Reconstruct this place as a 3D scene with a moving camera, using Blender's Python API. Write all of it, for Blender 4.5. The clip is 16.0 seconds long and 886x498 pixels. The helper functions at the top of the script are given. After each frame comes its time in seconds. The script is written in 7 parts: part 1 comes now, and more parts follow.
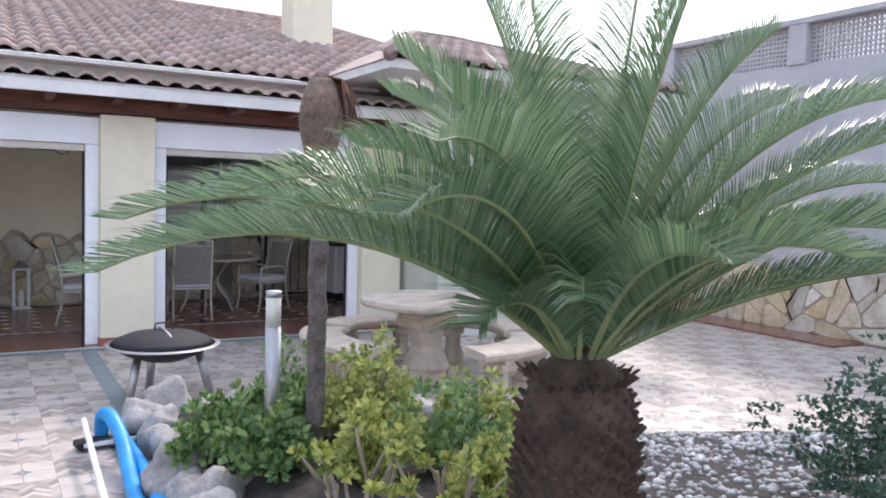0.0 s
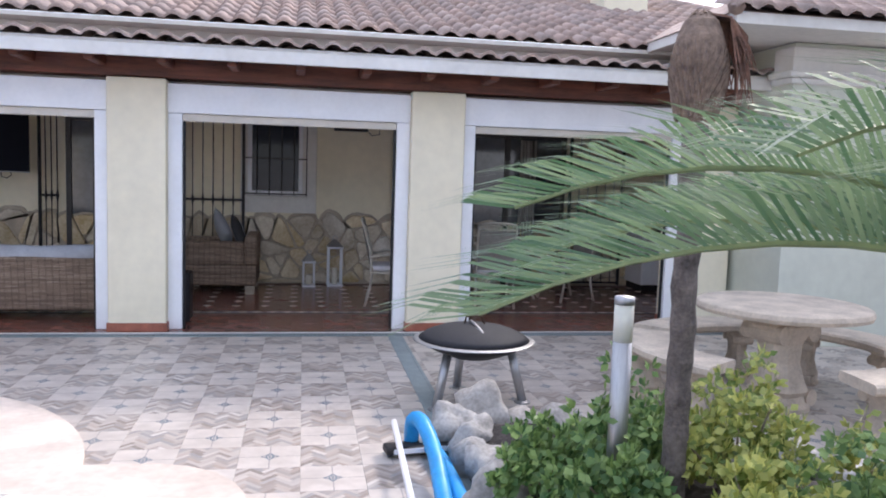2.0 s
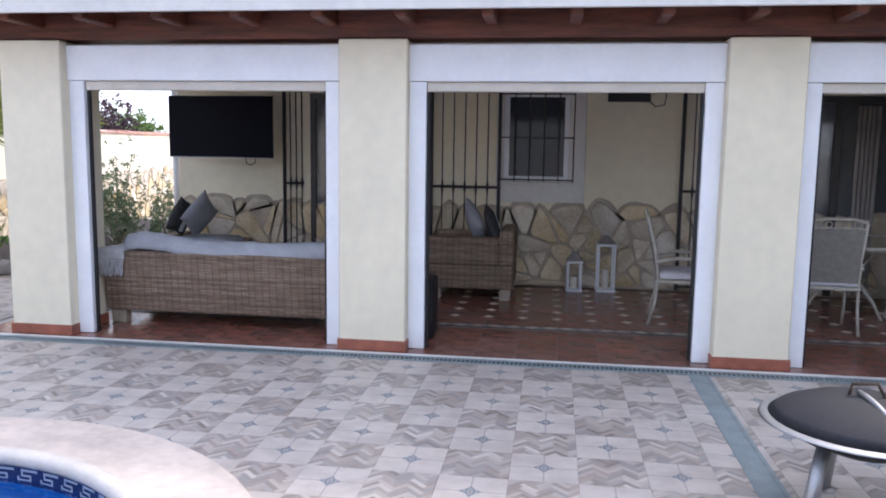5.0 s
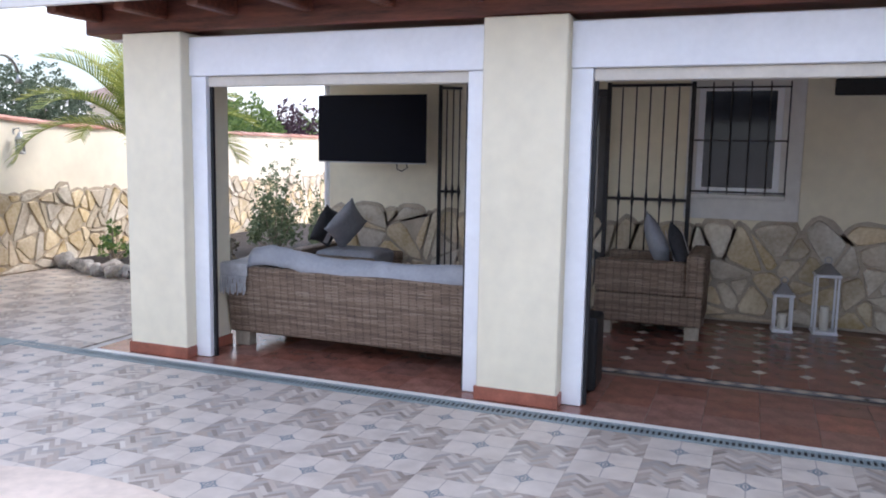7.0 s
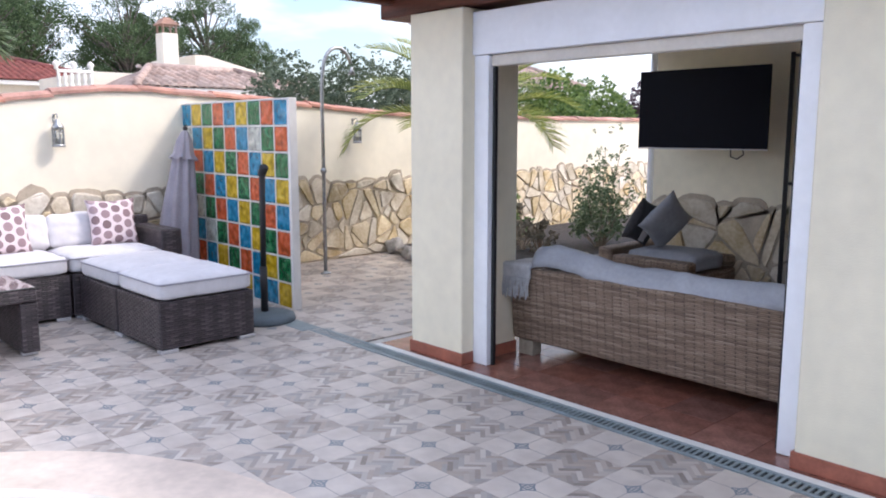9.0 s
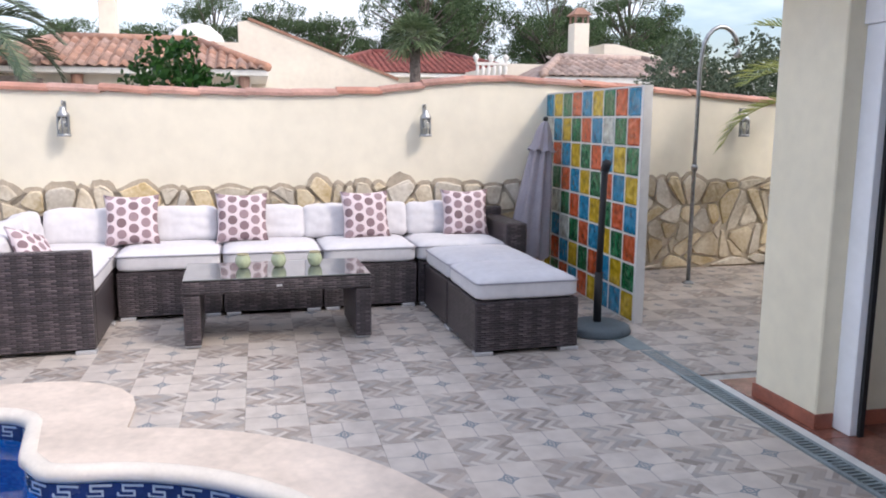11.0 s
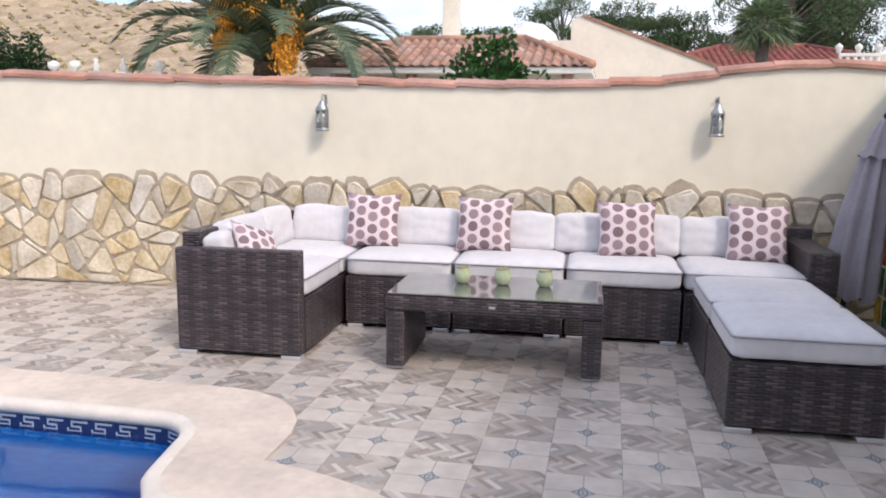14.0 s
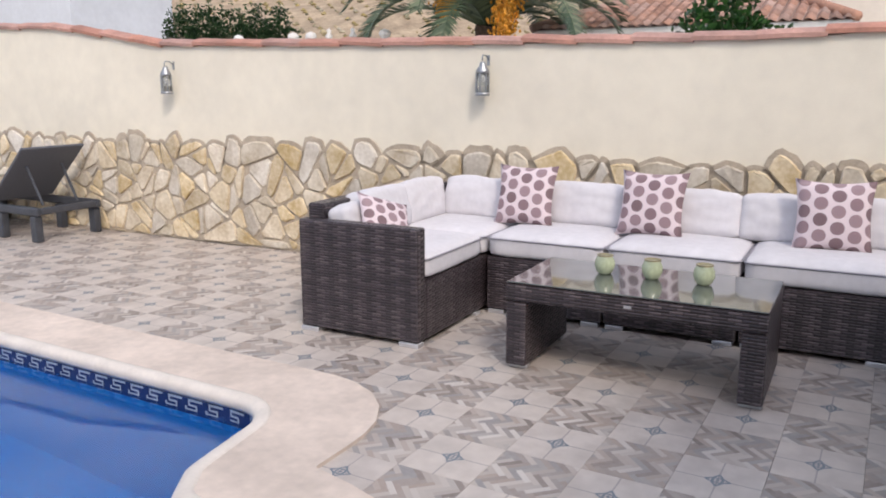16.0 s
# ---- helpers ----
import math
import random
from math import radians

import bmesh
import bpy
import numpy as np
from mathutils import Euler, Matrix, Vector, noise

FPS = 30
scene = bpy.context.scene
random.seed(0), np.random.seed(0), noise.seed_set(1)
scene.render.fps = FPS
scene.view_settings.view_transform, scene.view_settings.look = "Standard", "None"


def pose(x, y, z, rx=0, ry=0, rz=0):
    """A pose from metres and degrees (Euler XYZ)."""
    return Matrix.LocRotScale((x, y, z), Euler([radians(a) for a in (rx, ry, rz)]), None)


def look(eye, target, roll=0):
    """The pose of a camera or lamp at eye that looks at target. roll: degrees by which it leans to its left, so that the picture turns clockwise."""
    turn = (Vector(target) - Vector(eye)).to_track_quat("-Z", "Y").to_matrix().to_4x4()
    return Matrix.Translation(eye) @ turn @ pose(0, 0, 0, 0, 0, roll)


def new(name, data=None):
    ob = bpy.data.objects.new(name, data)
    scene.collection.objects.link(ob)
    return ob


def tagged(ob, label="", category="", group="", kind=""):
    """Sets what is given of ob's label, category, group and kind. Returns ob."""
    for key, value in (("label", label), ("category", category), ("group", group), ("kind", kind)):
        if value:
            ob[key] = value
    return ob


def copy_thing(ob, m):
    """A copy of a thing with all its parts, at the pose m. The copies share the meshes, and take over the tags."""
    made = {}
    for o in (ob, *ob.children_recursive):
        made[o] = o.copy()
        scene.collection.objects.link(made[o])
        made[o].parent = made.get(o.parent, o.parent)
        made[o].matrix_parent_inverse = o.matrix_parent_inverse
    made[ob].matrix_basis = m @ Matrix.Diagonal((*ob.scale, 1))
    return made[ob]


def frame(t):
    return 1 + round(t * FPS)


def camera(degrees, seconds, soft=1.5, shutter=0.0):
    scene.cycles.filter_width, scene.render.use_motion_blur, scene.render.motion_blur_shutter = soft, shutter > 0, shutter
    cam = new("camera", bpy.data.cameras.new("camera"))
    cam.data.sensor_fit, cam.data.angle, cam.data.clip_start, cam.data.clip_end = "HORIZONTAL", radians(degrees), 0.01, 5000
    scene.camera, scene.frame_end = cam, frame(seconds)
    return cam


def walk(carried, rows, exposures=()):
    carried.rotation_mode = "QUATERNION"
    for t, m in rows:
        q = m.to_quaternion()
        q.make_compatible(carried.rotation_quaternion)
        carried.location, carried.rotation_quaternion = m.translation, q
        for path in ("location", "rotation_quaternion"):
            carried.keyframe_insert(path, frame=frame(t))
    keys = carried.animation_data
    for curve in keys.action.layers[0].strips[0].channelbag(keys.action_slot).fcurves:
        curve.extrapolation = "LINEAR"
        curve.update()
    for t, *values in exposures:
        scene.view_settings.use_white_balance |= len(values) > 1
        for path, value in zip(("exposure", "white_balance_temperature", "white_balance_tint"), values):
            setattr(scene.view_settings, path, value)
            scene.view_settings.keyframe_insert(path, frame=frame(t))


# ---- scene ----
cam = camera(58.4, 16.0, soft=1.9)
PATH = [
    (0, (1.824, -9.025, 1.678), (2.832, -7.302, 1.55), 1.7),
    (0.5, (1.874, -8.838, 1.683), (2.701, -7.023, 1.534), 2.0),
    (1, (1.887, -8.605, 1.663), (2.543, -6.723, 1.498), 2.2),
    (1.5, (1.856, -8.28, 1.662), (2.351, -6.351, 1.483), 2.1),
    (2, (1.845, -8.024, 1.649), (2.195, -6.064, 1.456), 1.9),
    (2.5, (1.821, -7.715, 1.645), (2.043, -5.738, 1.445), 1.8),
    (3, (1.743, -7.4, 1.65), (1.843, -5.414, 1.437), 1.6),
    (3.5, (1.69, -7.105, 1.635), (1.686, -5.117, 1.414), 1.5),
    (5.8, (1.695, -5.559, 1.614), (1.276, -3.621, 1.352), 0.8),
    (6, (1.672, -5.434, 1.598), (1.214, -3.504, 1.341), 0.9),
    (6.5, (1.62, -5.117, 1.627), (1.04, -3.219, 1.376), 1.0),
    (7, (1.638, -4.811, 1.624), (0.914, -2.964, 1.376), 1.0),
    (7.5, (1.625, -4.531, 1.623), (0.741, -2.755, 1.37), 0.8),
    (8, (1.554, -4.255, 1.627), (0.485, -2.586, 1.363), 0.6),
    (8.5, (1.549, -3.998, 1.624), (0.278, -2.479, 1.343), 0.3),
    (9, (1.557, -3.756, 1.627), (0.1, -2.418, 1.335), -0.0),
    (9.5, (1.501, -3.533, 1.61), (-0.121, -2.403, 1.311), -0.1),
    (10, (1.423, -3.313, 1.645), (-0.334, -2.407, 1.343), 0.0),
    (10.2, (1.397, -3.216, 1.651), (-0.406, -2.407, 1.346), 0.1),
    (12.3, (0.778, -2.525, 1.646), (-1.196, -2.527, 1.321), 1.0),
    (12.5, (0.728, -2.468, 1.635), (-1.245, -2.522, 1.314), 1.2),
    (13, (0.571, -2.345, 1.615), (-1.394, -2.527, 1.29), 0.9),
    (13.5, (0.33, -2.23, 1.623), (-1.621, -2.523, 1.298), 0.8),
    (14, (0.158, -2.108, 1.609), (-1.775, -2.509, 1.283), 0.7),
    (14.5, (-0.02, -1.951, 1.605), (-1.924, -2.469, 1.273), 0.7),
    (15, (-0.259, -1.86, 1.583), (-2.115, -2.518, 1.234), 0.5),
    (15.5, (-0.502, -1.786, 1.587), (-2.293, -2.595, 1.212), 0.3),
    (16, (-0.719, -1.661, 1.577), (-2.421, -2.629, 1.169), -0.1),
]
walk(cam, [(t, look(eye, target, roll)) for t, eye, target, roll in PATH],
     exposures=[(0.0, 0.66, 6200, 16), (2.0, 0.62, 6150, 16), (3.5, 0.66, 6000, 17), (6.0, 0.74, 6050, 16), (8.0, 0.80, 6050, 16), (9.0, 0.60, 6150, 16), (10.0, 0.40, 6200, 15), (12.5, 0.08, 6450, 14), (14.5, 0.04, 6450, 14), (16.0, -0.14, 6400, 14)])


# ---- world, sun, exposure ----
SUN_DIR = Vector((0.60, 0.62, 0.82)).normalized()      # towards the sun
world = bpy.data.worlds.new("world")
scene.world = world
world.use_nodes = True
wn = world.node_tree.nodes
sky = wn.new("ShaderNodeTexSky")
sky.sky_type, sky.sun_disc = "NISHITA", False
sky.sun_elevation = math.asin(SUN_DIR.z)
sky.sun_rotation = math.atan2(SUN_DIR.x, SUN_DIR.y)
sky.air_density, sky.dust_density, sky.ozone_density = 1.0, 2.5, 1.0
wl = world.node_tree.links
# thin bright clouds drifting in the sky
wtc = wn.new("ShaderNodeTexCoord")
wmap = wn.new("ShaderNodeMapping")
wmap.inputs["Scale"].default_value = (1.6, 1.6, 5.0)
wl.new(wtc.outputs["Generated"], wmap.inputs["Vector"])
wnoise = wn.new("ShaderNodeTexNoise")
wnoise.inputs["Scale"].default_value, wnoise.inputs["Detail"].default_value = 1.7, 7.0
wl.new(wmap.outputs["Vector"], wnoise.inputs["Vector"])
wramp = wn.new("ShaderNodeValToRGB")
wramp.color_ramp.elements[0].position, wramp.color_ramp.elements[1].position = 0.42, 0.66
wl.new(wnoise.outputs["Fac"], wramp.inputs["Fac"])
wmix = wn.new("ShaderNodeMix")
wmix.data_type = "RGBA"
wmix.inputs["B"].default_value = (6.5, 6.75, 7.2, 1)
wl.new(wramp.outputs["Color"], wmix.inputs["Factor"])
wl.new(sky.outputs["Color"], wmix.inputs["A"])
wl.new(wmix.outputs["Result"], wn["Background"].inputs["Color"])
wn["Background"].inputs["Strength"].default_value = 0.205
sun = new("sun", bpy.data.lights.new("sun", "SUN"))
sun.data.energy, sun.data.angle, sun.data.color = 1.5, radians(8.0), (1.0, 0.92, 0.80)
sun.matrix_world = look(SUN_DIR * 30, (0, 0, 0))


# ---- materials ----
def mat(name, base, rough=0.6, metal=0.0, var=0.12, scale=6.0, bump=0.0, bscale=60.0, coat=0.0, trans=0.0, spec=0.5, tint=None, stretch=None):
    """A surface with grain at two scales. var: how far the colour strays; tint: the colour it strays towards."""
    m = bpy.data.materials.new(name)
    m.use_nodes = True
    nt = m.node_tree
    n, l = nt.nodes, nt.links
    b = n["Principled BSDF"]
    tc = n.new("ShaderNodeTexCoord")
    src = tc.outputs["Object"]
    if stretch:
        mp = n.new("ShaderNodeMapping")
        mp.inputs["Scale"].default_value = stretch
        l.new(src, mp.inputs["Vector"])
        src = mp.outputs["Vector"]
    n1, n2 = n.new("ShaderNodeTexNoise"), n.new("ShaderNodeTexNoise")
    n1.inputs["Scale"].default_value, n1.inputs["Detail"].default_value = scale, 4
    n2.inputs["Scale"].default_value, n2.inputs["Detail"].default_value = scale * 7.3, 3
    l.new(src, n1.inputs["Vector"]), l.new(src, n2.inputs["Vector"])
    ad = n.new("ShaderNodeMath")
    ad.operation = "MULTIPLY_ADD"
    l.new(n2.outputs["Fac"], ad.inputs[0])
    ad.inputs[1].default_value = 0.5
    l.new(n1.outputs["Fac"], ad.inputs[2])
    rp = n.new("ShaderNodeValToRGB")
    rp.color_ramp.elements[0].position, rp.color_ramp.elements[1].position = 0.5, 1.0
    dark = tint if tint else tuple(c * (1 - 2.2 * var) for c in base)
    rp.color_ramp.elements[0].color = (*[max(0.0, c) for c in dark], 1)
    rp.color_ramp.elements[1].color = (*[min(1.0, c * (1 + var)) for c in base], 1)
    l.new(ad.outputs[0], rp.inputs["Fac"])
    l.new(rp.outputs["Color"], b.inputs["Base Color"])
    rr = n.new("ShaderNodeMapRange")
    rr.inputs["To Min"].default_value, rr.inputs["To Max"].default_value = max(0.02, rough - 0.1), min(1, rough + 0.1)
    l.new(n1.outputs["Fac"], rr.inputs["Value"])
    l.new(rr.outputs["Result"], b.inputs["Roughness"])
    b.inputs["Metallic"].default_value = metal
    b.inputs["Coat Weight"].default_value = coat
    b.inputs["Transmission Weight"].default_value = trans
    b.inputs["Specular IOR Level"].default_value = spec
    if bump:
        bp = n.new("ShaderNodeBump")
        n3 = n.new("ShaderNodeTexNoise")
        n3.inputs["Scale"].default_value, n3.inputs["Detail"].default_value = bscale, 5
        l.new(src, n3.inputs["Vector"])
        l.new(n3.outputs["Fac"], bp.inputs["Height"])
        bp.inputs["Strength"].default_value, bp.inputs["Distance"].default_value = bump, 0.01
        l.new(bp.outputs["Normal"], b.inputs["Normal"])
    return m


def piece_random(m, amount, hue=0.0):
    """Lets each piece (object or island) of a material differ a little in brightness."""
    nt = m.node_tree
    n, l = nt.nodes, nt.links
    b = n["Principled BSDF"]
    sock = b.inputs["Base Color"]
    src = sock.links[0].from_socket
    oi, ge = n.new("ShaderNodeObjectInfo"), n.new("ShaderNodeNewGeometry")
    ad = n.new("ShaderNodeMath")
    ad.operation = "ADD"
    l.new(oi.outputs["Random"], ad.inputs[0]), l.new(ge.outputs["Random Per Island"], ad.inputs[1])
    fr = n.new("ShaderNodeMath")
    fr.operation = "FRACT"
    l.new(ad.outputs[0], fr.inputs[0])
    mr = n.new("ShaderNodeMapRange")
    mr.inputs["To Min"].default_value, mr.inputs["To Max"].default_value = 1 - amount, 1 + amount
    l.new(fr.outputs[0], mr.inputs["Value"])
    hs = n.new("ShaderNodeHueSaturation")
    l.new(src, hs.inputs["Color"]), l.new(mr.outputs["Result"], hs.inputs["Value"])
    if hue:
        hr, wh = n.new("ShaderNodeMapRange"), n.new("ShaderNodeTexWhiteNoise")
        wh.noise_dimensions = "1D"
        l.new(fr.outputs[0], wh.inputs["W"])
        hr.inputs["To Min"].default_value, hr.inputs["To Max"].default_value = 1 - hue, 1 + hue
        l.new(wh.outputs["Value"], hr.inputs["Value"])
        l.new(hr.outputs["Result"], hs.inputs["Saturation"])
    l.new(hs.outputs["Color"], sock)
    return m


class Nodes:
    """Short hand for building node trees by code."""
    def __init__(self, m):
        self.t = m.node_tree
        self.b = self.t.nodes["Principled BSDF"]

    def put(self, sock, v):
        if isinstance(v, (int, float)):
            sock.default_value = v
        elif isinstance(v, tuple):
            sock.default_value = v
        else:
            self.t.links.new(v, sock)

    def m(self, op, a, b=0.0, c=0.0):
        nd = self.t.nodes.new("ShaderNodeMath")
        nd.operation = op
        for s, v in zip(nd.inputs, (a, b, c)):
            self.put(s, v)
        return nd.outputs[0]

    def mix(self, f, a, b):
        nd = self.t.nodes.new("ShaderNodeMix")
        nd.data_type = "RGBA"
        self.put(nd.inputs["Factor"], f), self.put(nd.inputs["A"], a), self.put(nd.inputs["B"], b)
        return nd.outputs["Result"]

    def ramp(self, f, *stops):
        nd = self.t.nodes.new("ShaderNodeValToRGB")
        e = nd.color_ramp.elements
        while len(e) < len(stops):
            e.new(0.5)
        for k, (p, c) in enumerate(stops):
            e[k].position, e[k].color = p, (*c, 1)
        self.put(nd.inputs["Fac"], f)
        return nd.outputs["Color"]

    def uv(self):
        nd = self.t.nodes.new("ShaderNodeUVMap")
        sp = self.t.nodes.new("ShaderNodeSeparateXYZ")
        self.t.links.new(nd.outputs["UV"], sp.inputs[0])
        return nd.outputs["UV"], sp.outputs[0], sp.outputs[1]

    def noise(self, vec, scale, detail=3.0):
        nd = self.t.nodes.new("ShaderNodeTexNoise")
        nd.inputs["Scale"].default_value, nd.inputs["Detail"].default_value = scale, detail
        if vec is not None:
            self.t.links.new(vec, nd.inputs["Vector"])
        return nd.outputs["Fac"]

    def place(self):
        return self.t.nodes.new("ShaderNodeNewGeometry").outputs["Position"]

    def white(self, x, y, z=0.0):
        cb = self.t.nodes.new("ShaderNodeCombineXYZ")
        self.put(cb.inputs[0], x), self.put(cb.inputs[1], y), self.put(cb.inputs[2], z)
        nd = self.t.nodes.new("ShaderNodeTexWhiteNoise")
        nd.noise_dimensions = "3D"
        self.t.links.new(cb.outputs[0], nd.inputs["Vector"])
        return nd.outputs["Value"]

    def rand(self):
        oi, ge = self.t.nodes.new("ShaderNodeObjectInfo"), self.t.nodes.new("ShaderNodeNewGeometry")
        return self.m("FRACT", self.m("ADD", oi.outputs["Random"], ge.outputs["Random Per Island"]))

    def bump(self, h, strength, dist=0.01):
        nd = self.t.nodes.new("ShaderNodeBump")
        nd.inputs["Strength"].default_value, nd.inputs["Distance"].default_value = strength, dist
        self.t.links.new(h, nd.inputs["Height"])
        self.t.links.new(nd.outputs["Normal"], self.b.inputs["Normal"])


def blank(name, rough=0.6):
    m = bpy.data.materials.new(name)
    m.use_nodes = True
    m.node_tree.nodes["Principled BSDF"].inputs["Roughness"].default_value = rough
    return m, Nodes(m)


def herringbone_tile():
    """Printed wood-look herringbone on a square paving tile."""
    m, k = blank("herringbone_tile", 0.45)
    uv, u, v = k.uv()
    s = 9.0
    a = k.m("MULTIPLY", k.m("ADD", u, v), s)
    b = k.m("MULTIPLY", k.m("SUBTRACT", v, u), s)
    i, j = k.m("FLOOR", a), k.m("FLOOR", b)
    q = k.m("FLOORED_MODULO", k.m("SUBTRACT", i, j), 8.0)
    flat = k.m("LESS_THAN", q, 3.5)
    ia, ja = k.m("SUBTRACT", i, q), j
    jb = k.m("SUBTRACT", j, k.m("SUBTRACT", 7.0, q))
    idx = k.m("ADD", k.m("MULTIPLY", flat, ia), k.m("MULTIPLY", k.m("SUBTRACT", 1.0, flat), i))
    idy = k.m("ADD", k.m("MULTIPLY", flat, ja), k.m("MULTIPLY", k.m("SUBTRACT", 1.0, flat), jb))
    r = k.white(idx, idy, k.m("MULTIPLY", k.rand(), 97.0))
    pos = k.place()
    col = k.ramp(r, (0.0, (0.13, 0.09, 0.07)), (0.18, (0.30, 0.235, 0.20)), (0.38, (0.52, 0.455, 0.40)), (0.55, (0.235, 0.225, 0.23)), (0.75, (0.36, 0.265, 0.21)), (1.0, (0.68, 0.63, 0.575)))
    grain = k.noise(pos, 38.0, 5.0)
    col = k.mix(k.m("MULTIPLY", grain, 0.45), col, (0.50, 0.47, 0.43, 1))
    col = k.mix(k.m("MULTIPLY", k.noise(pos, 1.1, 4.0), 0.35), col, (0.38, 0.33, 0.29, 1))
    k.put(k.b.inputs["Base Color"], col)
    k.bump(grain, 0.06)
    return m


def motif_tile():
    """Pale stone-look tile, quartered by fine lines, with a small blue-grey rosette."""
    m, k = blank("motif_tile", 0.42)
    uv, u, v = k.uv()
    x, y = k.m("ABSOLUTE", k.m("SUBTRACT", u, 0.5)), k.m("ABSOLUTE", k.m("SUBTRACT", v, 0.5))
    pos = k.place()
    stone = k.ramp(k.noise(pos, 5.0, 6.0), (0.3, (0.46, 0.42, 0.385)), (0.55, (0.60, 0.55, 0.505)), (0.75, (0.67, 0.605, 0.535)))
    stone = k.mix(k.m("MULTIPLY", k.noise(pos, 1.3, 4.0), 0.5), stone, (0.52, 0.43, 0.36, 1))
    cloud = k.ramp(k.noise(pos, 11.0, 5.0), (0.42, (0.0, 0.0, 0.0)), (0.68, (1.0, 1.0, 1.0)))
    stone = k.mix(k.m("MULTIPLY", cloud, 0.28), stone, (0.40, 0.335, 0.30, 1))
    tone = k.m("MULTIPLY", k.rand(), 0.2)
    stone = k.mix(tone, stone, (0.70, 0.60, 0.50, 1))
    lines = k.m("LESS_THAN", k.m("MINIMUM", x, y), 0.010)
    col = k.mix(k.m("MULTIPLY", lines, 0.75), stone, (0.30, 0.27, 0.26, 1))
    d = k.m("ADD", k.m("MULTIPLY", x, 1.35), k.m("MULTIPLY", y, 0.85))
    d2 = k.m("ADD", k.m("MULTIPLY", x, 0.85), k.m("MULTIPLY", y, 1.35))
    dm = k.m("MINIMUM", d, d2)
    ring = k.m("LESS_THAN", k.m("ABSOLUTE", k.m("SUBTRACT", dm, 0.125)), 0.022)
    ring2 = k.m("LESS_THAN", k.m("ABSOLUTE", k.m("SUBTRACT", k.m("MAXIMUM", x, y), 0.055)), 0.015)
    dot = k.m("LESS_THAN", k.m("MAXIMUM", x, y), 0.02)
    ink = k.m("MINIMUM", k.m("ADD", k.m("ADD", ring, ring2), dot), 1.0)
    ink = k.m("MULTIPLY", ink, k.m("LESS_THAN", k.m("MAXIMUM", x, y), 0.15))
    col = k.mix(k.m("MULTIPLY", ink, 0.9), col, (0.13, 0.17, 0.21, 1))
    k.put(k.b.inputs["Base Color"], col)
    k.bump(k.noise(pos, 40.0, 4.0), 0.05)
    return m


def wicker(name, dark, mid, light, row=0.013, length=0.05, rough=0.5, check=0.3, band=0.22):
    """Woven strands laid in courses; UV in metres."""
    m, k = blank(name, rough)
    uv, u, v = k.uv()
    course = k.m("FLOOR", k.m("DIVIDE", v, row))
    shift = k.m("MULTIPLY", k.m("FLOORED_MODULO", course, 2.0), 0.5)
    along = k.m("ADD", k.m("DIVIDE", u, length), shift)
    cell = k.m("FLOOR", along)
    fu, fv = k.m("FRACT", along), k.m("FRACT", k.m("DIVIDE", v, row))
    hu = k.m("SINE", k.m("MULTIPLY", fu, math.pi))
    hv = k.m("SINE", k.m("MULTIPLY", fv, math.pi))
    h = k.m("MULTIPLY", k.m("POWER", hu, 0.5), k.m("POWER", hv, 0.7))
    r = k.white(cell, course)
    r2 = k.white(course, 3.0)
    tone = k.m("ADD", k.m("MULTIPLY", r, 0.42), k.m("MULTIPLY", r2, band))
    # alternate cells lightened: the light that over-strands catch is painted into the tone
    tone = k.m("ADD", tone, k.m("MULTIPLY", k.m("FLOORED_MODULO", k.m("ADD", cell, course), 2.0), check))
    col = k.ramp(tone, (0.1, dark), (0.5, mid), (0.95, light))
    col = k.mix(k.m("MULTIPLY", k.noise(k.place(), 90.0, 3.0), 0.4), col, (*dark, 1))
    gap = k.m("LESS_THAN", h, 0.26)
    col = k.mix(k.m("MULTIPLY", gap, 0.8), col, tuple(c * 0.25 for c in dark) + (1,))
    k.put(k.b.inputs["Base Color"], col)
    k.bump(h, 0.9, row * 0.5)
    return m


def polka():
    """Printed cotton: mauve dots of several tones on blush white."""
    m, k = blank("polka_fabric", 0.9)
    uv, u, v = k.uv()
    n = 4.6
    cu = k.m("FLOOR", k.m("MULTIPLY", u, n))
    vv = k.m("ADD", k.m("MULTIPLY", v, n), k.m("MULTIPLY", k.m("FLOORED_MODULO", cu, 2.0), 0.5))
    fu = k.m("SUBTRACT", k.m("FRACT", k.m("MULTIPLY", u, n)), 0.5)
    fv = k.m("SUBTRACT", k.m("FRACT", vv), 0.5)
    rad = k.m("SQRT", k.m("ADD", k.m("MULTIPLY", fu, fu), k.m("MULTIPLY", fv, fv)))
    dot = k.m("LESS_THAN", rad, 0.405)
    r = k.white(cu, k.m("FLOOR", vv), 5.0)
    dots = k.ramp(r, (0.0, (0.17, 0.10, 0.11)), (0.5, (0.27, 0.17, 0.19)), (1.0, (0.36, 0.25, 0.27)))
    weave = k.noise(k.place(), 260.0, 2.0)
    col = k.mix(dot, (0.78, 0.66, 0.68, 1), dots)
    col = k.mix(k.m("MULTIPLY", weave, 0.25), col, (0.5, 0.42, 0.43, 1))
    k.put(k.b.inputs["Base Color"], col)
    k.bump(weave, 0.2)
    return m


